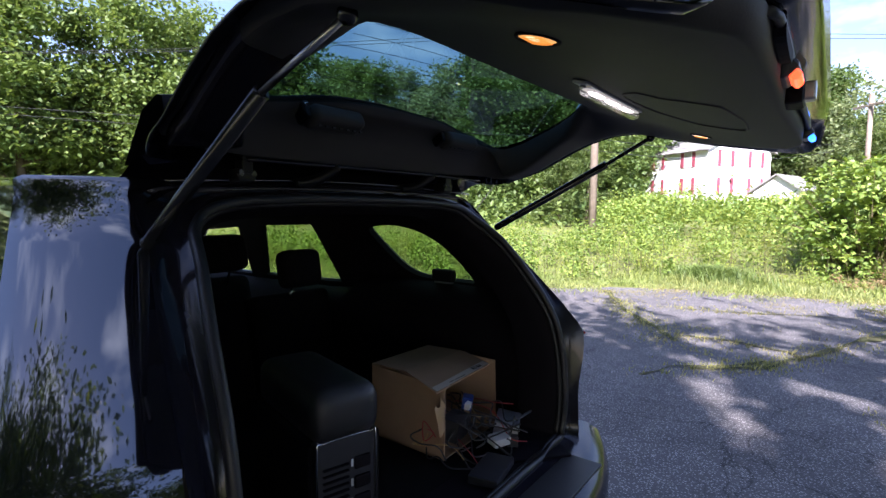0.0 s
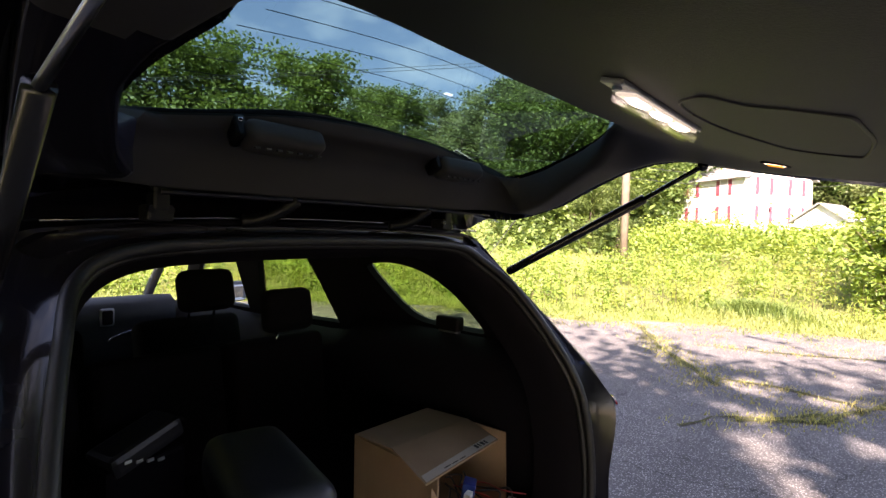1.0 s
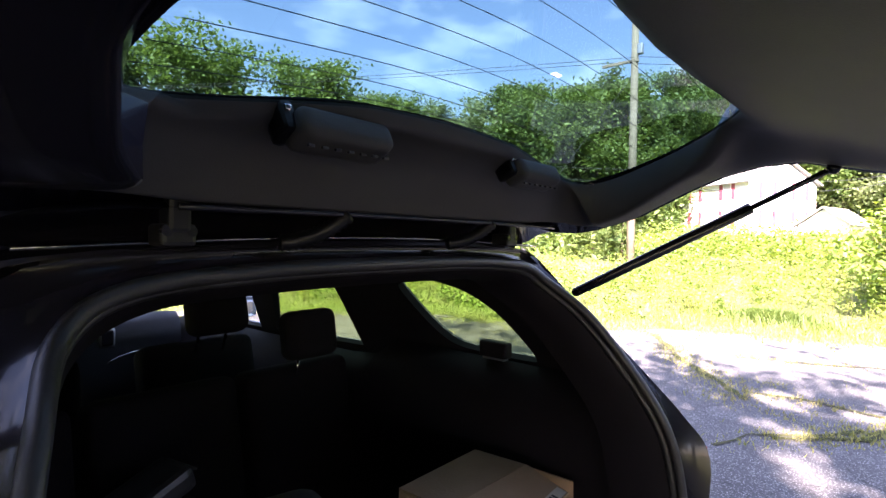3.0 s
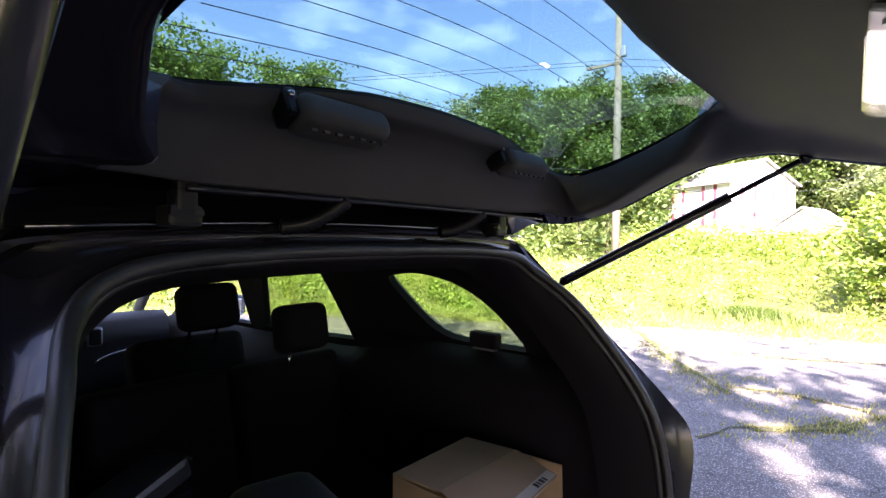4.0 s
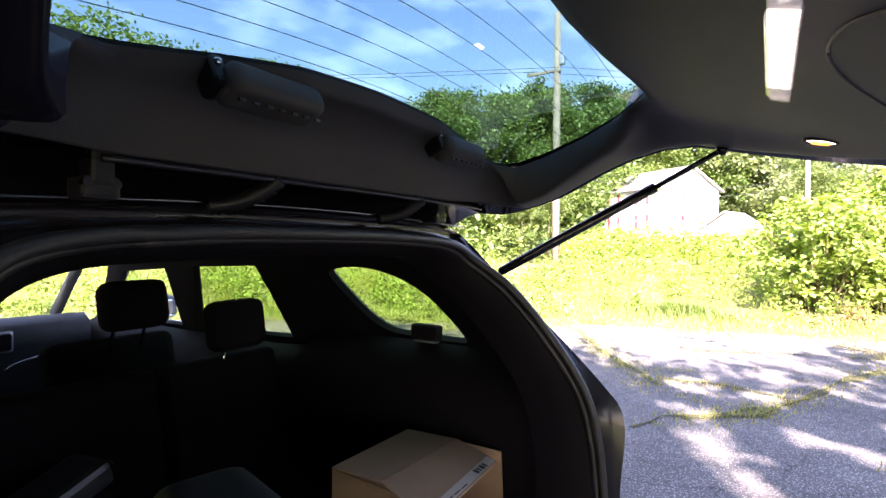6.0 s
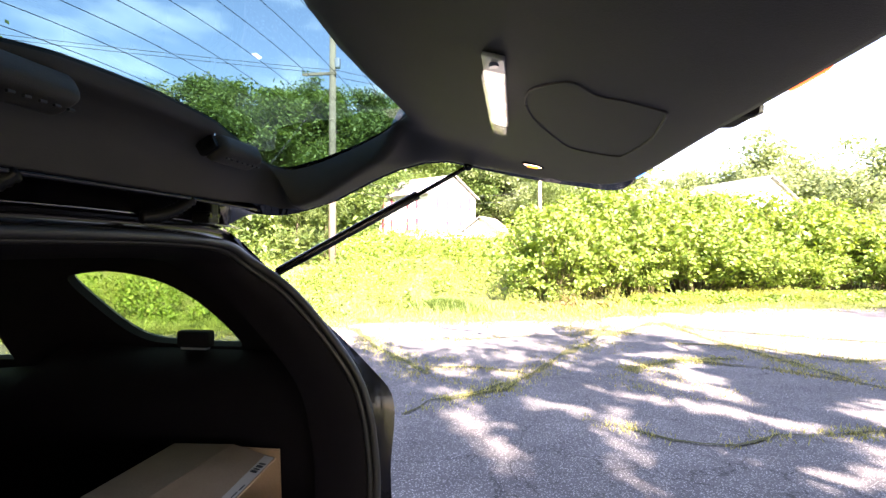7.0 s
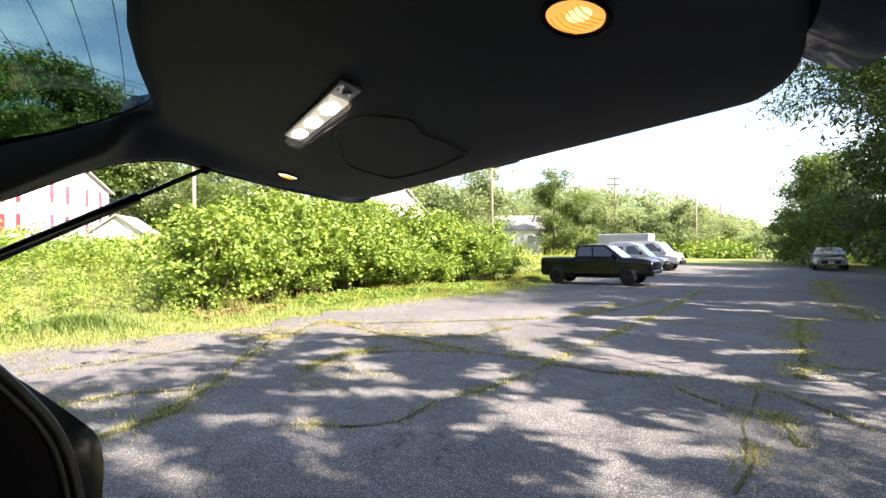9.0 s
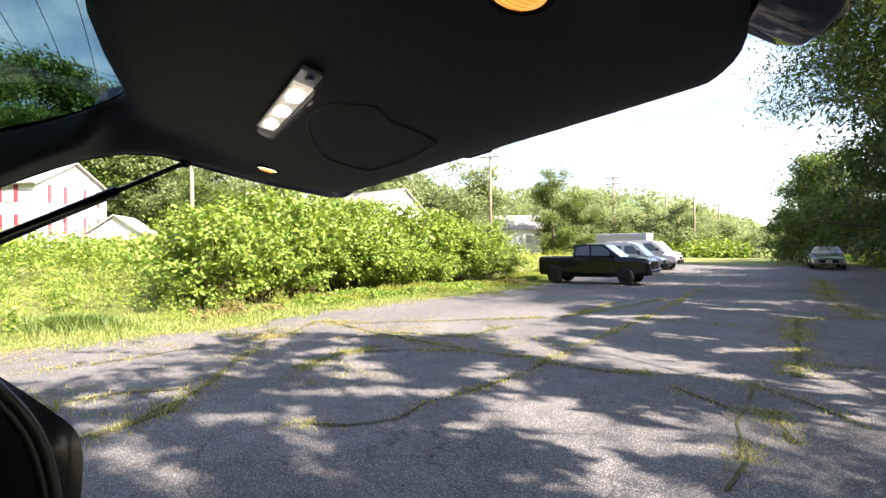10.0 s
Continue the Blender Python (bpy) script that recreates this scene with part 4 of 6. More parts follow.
    for p in r_f.normal(0, 1, (46, 3)):
        p = p / np.linalg.norm(p)
        spots.append((x + p[0] * wide, y + p[1] * wide, z + high * 0.3 + abs(p[2]) * high, r_f.uniform(1.0, 2.1)))
tagged(new("far_woods", leaf_mesh("far_woods", spots, 58, M["leaf_hazed"], 0.75, 0.4)), "tree crowns of the distant wooded ridge", "woods", kind="stuff")


# ---- the black sports utility vehicle ----
suv = thing("suv", "glossy black sports utility vehicle with its liftgate raised", "car")
SLANT = 1.371                                              # the side glass lies in the plane x + 0.38 z = SLANT


def flank(side, inset=0.0):
    return lambda y, z: (side * (SLANT - inset - 0.38 * z), y, z)


def shrunk(loop, k):
    """A loop drawn in towards its middle."""
    c = sum((Vector(p) for p in loop), Vector((0, 0))) / len(loop)
    return [c + (Vector(p) - c) * k for p in loop]


QUARTER = [(1.235, 1.575), (1.17, 1.600), (1.03, 1.607), (0.88, 1.578), (0.76, 1.518), (0.67, 1.435), (0.605, 1.345), (0.66, 1.333), (0.86, 1.336), (0.98, 1.348),
           (1.07, 1.395), (1.17, 1.490)]
REAR_DOOR = [(2.20, 1.575), (1.68, 1.595), (1.63, 1.47), (1.56, 1.25), (1.90, 1.235), (2.36, 1.225)]
FRONT_DOOR = [(2.46, 1.555), (2.50, 1.22), (3.45, 1.20), (3.32, 1.27), (2.95, 1.52)]
flank_outline = [(0.66, 1.715), (0.52, 1.605), (0.385, 1.455), (0.235, 1.285), (0.18, 1.175), (3.75, 1.13), (3.62, 1.20), (3.05, 1.63), (2.80, 1.70), (1.6, 1.725)]
for side, word in ((-1, "left"), (1, "right")):
    normal = Vector((side, 0, 0.38)).normalized()
    part("upper_side", plate(flank_outline, [rounded(QUARTER, 4), REAR_DOOR, FRONT_DOOR], flank(side, -0.035), normal, 0.012), M["paint"], suv)
    part("pillar_trim", plate([(0.66, 1.70), (0.53, 1.60), (0.40, 1.46), (0.28, 1.28), (0.24, 1.205), (3.55, 1.175), (3.02, 1.62), (1.6, 1.70)],
                              [shrunk(rounded(QUARTER, 4), 0.96), shrunk(REAR_DOOR, 0.97), shrunk(FRONT_DOOR, 0.98)], flank(side, -0.033), -normal, 0.033), M["inner"], suv,
         "black plastic pillar trim")
    for name, loop in (("quarter_window", rounded(QUARTER, 4)), ("rear_door_window", REAR_DOOR), ("front_door_window", FRONT_DOOR)):
        pane = part(name, plate([(Vector(p) - Vector((1.0, 1.4))) * 1.0 + Vector((1.0, 1.4)) for p in loop], [], flank(side, -0.037), normal, 0.004),
                    M["clear" if name == "front_door_window" else "sidetint"], suv, "clear side glass" if name == "front_door_window" else "smoke tinted side glass")
    # lower flank with wheel arches
    low = [(0.18, 1.175), (0.18, 1.0), (0.16, 0.80), (0.12, 0.62), (0.12, 0.40), (0.30, 0.34), (0.62, 0.36)]
    low += [(1.05 - 0.43 * math.cos(a), 0.36 + 0.43 * math.sin(a)) for a in np.linspace(0.05, math.pi - 0.05, 13)]
    low += [(1.6, 0.30), (3.55, 0.30)] + [(4.08 - 0.43 * math.cos(a), 0.36 + 0.43 * math.sin(a)) for a in np.linspace(0.05, math.pi - 0.05, 13)]
    low += [(4.75, 0.34), (4.86, 0.6), (4.82, 0.88), (4.55, 1.02), (3.75, 1.13)]
    part("lower_side", plate(low, [], lambda y, z, s=side: (s * (0.945 + 0.03 * math.sin(min(1, max(0, (z - 0.3) / 0.87)) * math.pi) + 0.022 * smooth01((z - 0.98) / 0.15)), y, z), (-side, 0, 0), 0.03), M["paint"], suv)
    for wy in (1.05, 4.08):
        wheel = part("wheel", bmesh.new(), M["tyre"], suv)
        wheel.matrix_local = Matrix.Translation((side * 0.82, wy, 0.36)) @ Matrix.Rotation(radians(90), 4, "Y")
        prof = [(0.24, -0.10), (0.34, -0.115), (0.362, -0.085), (0.365, 0.085), (0.34, 0.115), (0.24, 0.10)]
        rows = [[(r_ * math.cos(a), r_ * math.sin(a), h) for r_, h in prof] for a in np.linspace(0, 2 * math.pi, 33)]
        v, f = grid_geo(rows)
        piece("tyre", v, f, M["tyre"], wheel, smooth=True)
        bm = bmesh.new()
        bmesh.ops.create_cone(bm, cap_ends=True, segments=28, radius1=0.245, radius2=0.245, depth=0.15)
        for k in range(5):
            block(bm, (0.12 * math.cos(k * 1.257), 0.12 * math.sin(k * 1.257), 0.08 * side), (0.21, 0.06, 0.03), 0.006, Matrix.Rotation(k * 1.257, 4, "Z"))
        part("rim", bm, M["jamb"], wheel)
    # the rounded corner between flank and gate frame
    corner = [(0.56, 0.513, 1.738), (0.665, 0.515, 1.700), (0.690, 0.425, 1.605), (0.735, 0.285, 1.46), (0.777, 0.125, 1.29), (0.788, 0.054, 1.182), (0.752, 0.055, 0.98), (0.745, 0.045, 0.79)]
    rows = []
    for cx, cy, cz in corner:
        ox, oy = (SLANT + 0.047 - 0.38 * cz, cy + 0.115) if cz > 1.18 else (0.966, cy + 0.14)
        k = 0.85 if side < 0 else 0.3                     # how round the corner is
        ox += 0.024 * (side < 0)
        rows.append([(side * (cx + (ox - cx) * (k * math.sin(u * math.pi / 2) + (1 - k) * u)), cy + (oy - cy) * (k * (1 - math.cos(u * math.pi / 2)) + (1 - k) * u), cz) for u in np.linspace(0, 1, 9)])
    if side < 0:                                          # the roof rolls over into the corner
        shoulder = [Vector(a).lerp(Vector(b), 0.55) + Vector((-0.010, -0.004, 0.012)) for a, b in zip(*rows[:2])]
        v, f = grid_geo([rows[0], shoulder] + rows[1:])
        piece("rear_corner", v, f, M["paint"], suv, smooth=True)
    else:
        v, f = grid_geo(rows[1:])
        piece("rear_corner", v, f, M["satin"], suv, "satin black gate flange", True)
        v, f = grid_geo(rows[:2])
        piece("roof_corner", v, f, M["paint"], suv, smooth=True)
    rows = [[(x + side * 0.003, y - 0.003, z) for x, y, z in r[3:]] for r in rows[5:7]]
    v, f = grid_geo(rows)
    tube("lamp_edge", [Vector(p) + Vector((side * 0.003, -0.003, -0.004)) for p in rows[0][:4]], 0.005, M["redlens"], suv, n=6)
    piece("tail_lamp", v, f, M["smokelens"], suv, "smoked dark tail lamp on the body corner", True)

# roof, headliner, bonnet, nose, floor
rows = []
for y, zc, w in [(0.505, 1.748, 0.66), (0.60, 1.762, 0.725), (0.9, 1.782, 0.725), (1.6, 1.80, 0.72), (2.3, 1.79, 0.72), (2.8, 1.745, 0.70), (3.05, 1.69, 0.69)]:
    rows.append([(w * u, y, zc - 0.040 * abs(u) ** 2.2 - 0.03 * max(0, abs(u) - 0.9) * 10) for u in np.linspace(-1, 1, 25)])
v, f = grid_geo(rows)
piece("roof", v, f, M["paint"], suv, smooth=True)
v, f = grid_geo([[(x * 0.93, y + 0.02, z - 0.07) for x, y, z in r] for r in rows])
piece("headliner", v, f, M["inner"], suv, "black cloth headliner", True)
v, f = grid_geo([[(0.66 * u, 3.05, 1.685 - 0.03 * u * u) for u in np.linspace(-1, 1, 9)], [(0.80 * u, 3.85, 1.14 - 0.03 * u * u) for u in np.linspace(-1, 1, 9)]])
pane = piece("windscreen", v, f, M["clear"], suv, "clear windscreen", True)
pane.visible_shadow = False
v, f = grid_geo([[(w * u, y, z - 0.06 * abs(u) ** 3) for u in np.linspace(-1, 1, 15)] for y, z, w in [(3.72, 1.15, 0.90), (4.1, 1.13, 0.89), (4.6, 1.06, 0.86), (4.82, 0.95, 0.84)]])
piece("bonnet", v, f, M["paint"], suv, smooth=True)
v, f = grid_geo([[(w * u, y - 0.12 * abs(u) ** 4, z) for u in np.linspace(-1, 1, 15)] for y, z, w in [(4.82, 0.95, 0.84), (4.93, 0.85, 0.88), (4.95, 0.6, 0.9), (4.88, 0.38, 0.88), (4.7, 0.28, 0.86)]])
piece("nose", v, f, M["paint"], suv, smooth=True)
box("underbody", (0, 2.4, 0.36), (1.66, 4.4, 0.16), 0.03, M["inner"], suv)
box("cargo_floor", (0, 0.98, 0.765), (1.40, 1.80, 0.05), 0.01, M["carpet"], suv, "black carpeted cargo floor")
for side in (-1, 1):
    piece("cargo_side", *grid_geo([[(side * x, y, z - k * (z - 0.76)) for x, z in [(0.70, 0.76), (0.705, 0.95), (0.71, 1.14), (0.735, 1.24), (0.80, 1.295), (0.855, 1.318)]] for y, k in ((0.27, 0), (0.5, 0), (1.0, 0), (1.3, 0), (1.42, 0.15), (1.6, 0.18), (2.2, 0.2), (3.4, 0.22))]),
          M["inner"], suv, "black moulded cargo side trim", True)
# rear bumper
rows = []
for u in np.linspace(-1, 1, 31):
    x, back = 0.93 * u, 0.16 * abs(u) ** 3.5
    rows.append([(x, y + back * k, z) for y, z, k in [(0.10, 0.79, 0.3), (-0.05, 0.785, 0.8), (-0.125, 0.765, 1), (-0.15, 0.70, 1), (-0.15, 0.58, 1), (-0.11, 0.42, 1), (0.0, 0.36, 0.6)]])
v, f = grid_geo(rows)
piece("rear_bumper", v, f, M["jamb"], suv, "black rear bumper", True)
box("bumper_step", (0, -0.035, 0.792), (1.20, 0.13, 0.008), 0.003, M["rubber"], suv, "ribbed rubber bumper top pad")


# the opening: three matching half rims from the skin inward, mirrored
RIM_OUT = [(0, 0.505, 1.746), (0.30, 0.508, 1.742), (0.55, 0.512, 1.728), (0.665, 0.515, 1.700), (0.690, 0.425, 1.605), (0.735, 0.285, 1.46), (0.777, 0.125, 1.29), (0.788, 0.054, 1.182),
           (0.752, 0.055, 0.98), (0.745, 0.045, 0.80), (0.60, 0.0, 0.785), (0.0, -0.01, 0.785)]
RIM_SEAL = [(0, 0.462, 1.702), (0.28, 0.462, 1.699), (0.50, 0.457, 1.682), (0.585, 0.432, 1.635), (0.625, 0.335, 1.555), (0.66, 0.235, 1.43), (0.685, 0.145, 1.29), (0.695, 0.105, 1.16),
            (0.695, 0.085, 0.98), (0.675, 0.085, 0.85), (0.60, 0.085, 0.81), (0.0, 0.075, 0.80)]
RIM_IN = [(0, 0.53, 1.655), (0.26, 0.53, 1.652), (0.46, 0.525, 1.64), (0.555, 0.50, 1.59), (0.60, 0.41, 1.51), (0.635, 0.31, 1.39), (0.66, 0.225, 1.26), (0.67, 0.19, 1.14),
          (0.67, 0.17, 0.98), (0.655, 0.17, 0.86), (0.58, 0.165, 0.80), (0.0, 0.16, 0.795)]


def spline3(points, per=5):
    out = []
    for i in range(len(points) - 1):
        p0, p1, p2, p3 = (Vector(points[min(max(i + k, 0), len(points) - 1)]) for k in (-1, 0, 1, 2))
        for s in range(per):
            t = s / per
            out.append(0.5 * ((2 * p1) + (p2 - p0) * t + (2 * p0 - 5 * p1 + 4 * p2 - p3) * t * t + (3 * p1 - p0 - 3 * p2 + p3) * t ** 3))
    return out + [Vector(points[-1])]


def both(points):
    """The mirrored loop of a half rim, smooth."""
    right = spline3(points)
    return [Vector((-p.x, p.y, p.z)) for p in right[:0:-1]] + right


def shift_loop(loop, d):
    return [p + Vector(d) for p in loop]


lo, ls, li = both(RIM_OUT), both(RIM_SEAL), both(RIM_IN)
mid = [a.lerp(b, 0.55) + Vector((0, 0.035, 0)) for a, b in zip(lo, ls)]
v, f = grid_geo([lo, [a.lerp(b, 0.15) + Vector((0, 0.012, 0)) for a, b in zip(lo, ls)], mid, [a.lerp(b, 0.9) + Vector((0, 0.03, 0)) for a, b in zip(lo, ls)], ls])
piece("gate_frame", v, f, M["jamb"], suv, "painted black frame round the open cargo bay", True)
v, f = tube_geo(ls, 0.013, 10)
piece("door_seal", v, f, M["rubber"], suv, "black rubber door seal round the cargo opening", True)
v, f = tube_geo([a.lerp(b, 0.24) + Vector((0, -0.002, 0)) for a, b in zip(ls, li)], 0.010, 8)
piece("inner_seal", v, f, M["rubber"], suv, smooth=True)
v, f = grid_geo([[p + Vector((0, 0.004, 0)) for p in ls], [a.lerp(b, 0.5) + Vector((0, -0.01, 0)) for a, b in zip(ls, li)], li, shift_loop(li, (0, 0.10, 0))])
piece("opening_trim", v, f, M["inner"], suv, "black plastic trim round the cargo opening", True)
# frame clips and drip lip along the top of the opening
tube("drip_lip", [(x, 0.492, 1.752 - 0.012 * (x / 0.5) ** 2) for x in np.linspace(-0.62, 0.62, 21)], 0.004, M["paint"], suv, n=6)
for side in (-1, 1):
    hinge = box("hinge", (side * 0.40, 0.455, 1.752), (0.045, 0.05, 0.03), 0.006, M["void"], suv, "black liftgate hinge")
    box("hinge_arm", (side * 0.40, 0.445, 1.785), (0.03, 0.035, 0.06), 0.006, M["void"], hinge)
    bm = bmesh.new()
    for dx in (-0.016, 0.016):
        bmesh.ops.create_cone(bm, cap_ends=True, segments=10, radius1=0.007, radius2=0.007, depth=0.012, matrix=Matrix.Translation((side * 0.40 + dx, 0.435, 1.757)) @ Matrix.Rotation(radians(90), 4, "X"))
    part("hinge_bolt", bm, M["jamb"], hinge)
for side, x in ((-1, -0.13), (1, 0.30)):                   # ribbed wiring boots between roof and gate
    pts, rad = [], []
    for k in range(25):
        t = k / 24
        pts.append((x - 0.09 + 0.10 * t, 0.485 - 0.055 * t, 1.742 + 0.050 * t * t))
        rad.append(0.0125 + 0.0035 * (k % 2))
    tube("wiring_boot", pts, rad, M["void"], suv, "ribbed rubber wiring boot", 10)

# ---- the raised liftgate ----
gate = new("liftgate")
gate.parent = suv
tagged(gate, "raised liftgate with charcoal inner trim and tinted glass")
GLASS = [(0, 0.300), (0.20, 0.306), (0.36, 0.332), (0.47, 0.356), (0.55, 0.362), (0.61, 0.335), (0.615, 0.24), (0.585, 0.12), (0.545, 0.03), (0.475, -0.050), (0.435, -0.070),
         (0.35, -0.068), (0.16, -0.050), (0, -0.043)]
OUTLINE = [(0, 0.425), (0.45, 0.425), (0.58, 0.42), (0.665, 0.385), (0.695, 0.30), (0.71, 0.15), (0.722, 0.0), (0.715, -0.15), (0.700, -0.30), (0.684, -0.40), (0.660, -0.49),
           (0.625, -0.552), (0.578, -0.596), (0.49, -0.618), (0.30, -0.619), (0, -0.612)]
SKIN = [(0, 0.46), (0.45, 0.455), (0.62, 0.44), (0.70, 0.40), (0.735, 0.30), (0.75, 0.15), (0.762, 0.0), (0.77, -0.15), (0.775, -0.30), (0.77, -0.45), (0.745, -0.57),
        (0.68, -0.645), (0.58, -0.665), (0.30, -0.67), (0, -0.67)]
HEIGHT_MID = [(0.46, 1.775), (0.425, 1.792), (0.405, 1.83), (0.375, 1.88), (0.335, 1.914), (0.30, 1.921), (-0.03, 1.994), (-0.08, 1.984), (-0.16, 1.962), (-0.303, 1.917),
              (-0.37, 1.892), (-0.53, 1.852), (-0.608, 1.842), (-0.70, 1.86)]
HEIGHT_SIDE = [(0.47, 1.745), (0.42, 1.757), (0.33, 1.783), (0.23, 1.815), (0.10, 1.882), (0.03, 1.912), (-0.05, 1.932), (-0.13, 1.935), (-0.24, 1.908), (-0.37, 1.88),
               (-0.50, 1.856), (-0.60, 1.835), (-0.70, 1.83)]
EYE2 = Vector((0, 0.10))                                   # the rings of the gate are drawn round this point


def ring(half, n=240):
    """Where n rays from EYE2 meet the mirrored outline."""
    loop = [Vector(p) for p in half] + [Vector((-x, y)) for x, y in half[-2:0:-1]]
    out = []
    for k in range(n):
        a = 2 * math.pi * k / n + 0.013
        d = Vector((math.sin(a), math.cos(a)))
        best = None
        for p, q in zip(loop, loop[1:] + loop[:1]):
            e = q - p
            den = d.x * e.y - d.y * e.x
            if abs(den) < 1e-9:
                continue
            w = p - EYE2
            t = (w.x * e.y - w.y * e.x) / den
            s = (w.x * d.y - w.y * d.x) / den
            if t > 0 and -1e-6 <= s <= 1 + 1e-6 and (best is None or t > best):
                best = t
        out.append(EYE2 + d * best)
    # soften corners
    for _ in range(2):
        out = [(out[i - 1] + out[i] * 2 + out[(i + 1) % n]) / 4 for i in range(n)]
    return out


def glass_z(x, y):
    return 1.915 - 0.2457 * (y - 0.316) + 0.030 - 0.10 * x * x


def trim_z(x, y):
    a, b = lerp_table(HEIGHT_MID, y), lerp_table(HEIGHT_SIDE, y)
    k = smooth01((y + 0.06) / 0.10) * smooth01((0.36 - y) / 0.06)      # beside the glass the arm lies well below the pane
    return a + (b - a) * ((1 - k) * smooth01((abs(x) - 0.52) / 0.20) + k * smooth01((abs(x) - 0.50) / 0.045))


g_ring, o_ring, s_ring = ring(GLASS), ring(OUTLINE), ring(SKIN)


def closed(rows):
    return grid_geo([r + r[:1] for r in rows])


rows = [[(p.x * 1.005, p.y, glass_z(p.x, p.y) + 0.004) for p in g_ring]]
for t in (0.0, 0.04, 0.10, 0.2, 0.32, 0.45, 0.58, 0.7, 0.8, 0.88, 0.94, 0.98, 1.0):
    row = []
    for a, b in zip(g_ring, o_ring):
        flare = lerp_table([(0.40, 0.12), (0.30, 0.11), (0.20, 0.015), (0.12, -0.06), (0.03, -0.11), (-0.06, -0.09), (-0.2, 0.0)], a.y) if a.x < 0 else 0.04 * smooth01((a.y + 0.02) / 0.08)
        p = Vector((a.x * (1 - flare * smooth01((abs(a.x) - 0.45) / 0.08)), a.y)).lerp(b, t)
        lip = 0.012 * math.exp(-t * 22)
        row.append((p.x, p.y, trim_z(p.x, p.y) + lip + 0.004 * smooth01((t - 0.9) / 0.1)))
    rows.append(row)
rows.append([(p.x * 1.004, p.y + (p.y - 0.1) * 0.004, trim_z(p.x, p.y) + 0.045) for p in o_ring])
v, f = closed(rows)
piece("trim_panel", v, f, M["trim"], gate, "charcoal moulded liftgate trim panel", True)


def skin_z(x, y, t):
    thick = lerp_table([(0.46, 0.02), (0.40, 0.05), (0.30, 0.035), (0.0, 0.03), (-0.12, 0.05), (-0.30, 0.115), (-0.55, 0.12), (-0.70, 0.085)], y)
    z = trim_z(x, y) + 0.012 + thick * (1 - t ** 5) + 0.055 * smooth01((-0.50 - y) / 0.12) * smooth01((0.68 - abs(x)) / 0.12)
    return min(z, glass_z(x, y) + 0.003) if y > 0.2 else z


rows = [[(p.x, p.y, glass_z(p.x, p.y) + 0.006) for p in g_ring]]
for t in (0.03, 0.12, 0.25, 0.4, 0.55, 0.7, 0.8, 0.88, 0.94, 0.98, 1.0):
    rows.append([(p.x, p.y, skin_z(p.x, p.y, t)) for p in (a.lerp(b, t) for a, b in zip(g_ring, s_ring))])
rows.append([(p.x, p.y, skin_z(p.x, p.y, 1) + 0.0 - 0.006) for p in (a.lerp(b, 0.985) for a, b in zip(g_ring, s_ring))])
rows.append([(p.x, p.y, trim_z(p.x, p.y) + 0.045) for p in (a.lerp(b, 0.25) for a, b in zip(o_ring, s_ring))])
rows.append([(p.x * 0.99, p.y, trim_z(p.x, p.y) + 0.05) for p in o_ring])
v, f = closed(rows)
piece("gate_skin", v, f, M["gatepaint"], gate, "glossy black outer skin of the liftgate", True)
# glass, with its ceramic border and heater lines
n = len(g_ring)
rows = [[(p.x * k, EYE2.y + (p.y - EYE2.y) * k, glass_z(p.x * k, EYE2.y + (p.y - EYE2.y) * k)) for p in g_ring] for k in (1.0, 0.8, 0.6, 0.4, 0.2, 0.02)]
v, f = closed(rows)
pane = piece("rear_glass", v, f, M["tint"], gate, "tinted rear window glass with heater lines", True)
pane.visible_shadow = False
for k in range(8):
    y = 0.280 - 0.044 * k
    w = 0.575 - 0.014 * k
    tube("heater_line", [(x, y + 0.012 * (x / 0.55) ** 2, glass_z(x, y) - 0.0012) for x in np.linspace(-w, w, 17)], 0.0006, M["wire"], pane, n=4)
# spoiler over the hinge side, seen through the glass
v, f = grid_geo([[(0.66 * u, y, z + h - h * 2.6 * (0.66 * u) ** 2 - 0.022 * smooth01((-u - 0.1) / 0.6)) for u in np.linspace(-1, 1, 25)] for y, z, h in [(0.60, 1.79, 0.0), (0.50, 1.91, 0.055), (0.43, 1.935, 0.056), (0.405, 1.93, 0.056), (0.40, 1.90, 0.05), (0.42, 1.86, 0.03)]])
piece("spoiler", v, f, M["satin"], gate, "black roof spoiler behind the glass", True)
v, f = grid_geo([[(x, y, z - 0.03 * (x / 0.66) ** 4) for x in np.linspace(-0.68, 0.68, 21)] for y, z in [(0.425, 1.795), (0.46, 1.815), (0.51, 1.805), (0.555, 1.782), (0.60, 1.765), (0.62, 1.735)]])
piece("hinge_panel", v, f, M["jamb"], gate, "painted black inner panel along the hinges", True)
# header lip along the hinge edge
tube("header_lip", [(x, 0.43 - 0.01 * abs(x), 1.792 - 0.012 * x * x) for x in np.linspace(-0.46, 0.60, 21)], 0.006, M["jamb"], gate, n=6)
for side in (-1, 1):                                        # lamp housings on the header
    lx = side * 0.265 + 0.04
    body = box("warning_light", (lx, 0.320, 1.895), (0.165, 0.06, 0.048), 0.021, M["trim"], gate, "charcoal rear facing warning light housing", Matrix.Rotation(radians(-28), 4, "X"), seg=5, smooth=True)
    box("bracket", (lx - 0.085, 0.335, 1.902), (0.020, 0.046, 0.046), 0.008, M["void"], body, m=Matrix.Rotation(radians(-28), 4, "X"))
    bm = bmesh.new()
    for k in range(7):
        block(bm, (lx - 0.066 + 0.022 * k, 0.297, 1.8715), (0.010, 0.005, 0.004), 0.001)
    part("vent_slot", bm, M["rubber"], body, "row of pale vent slots")
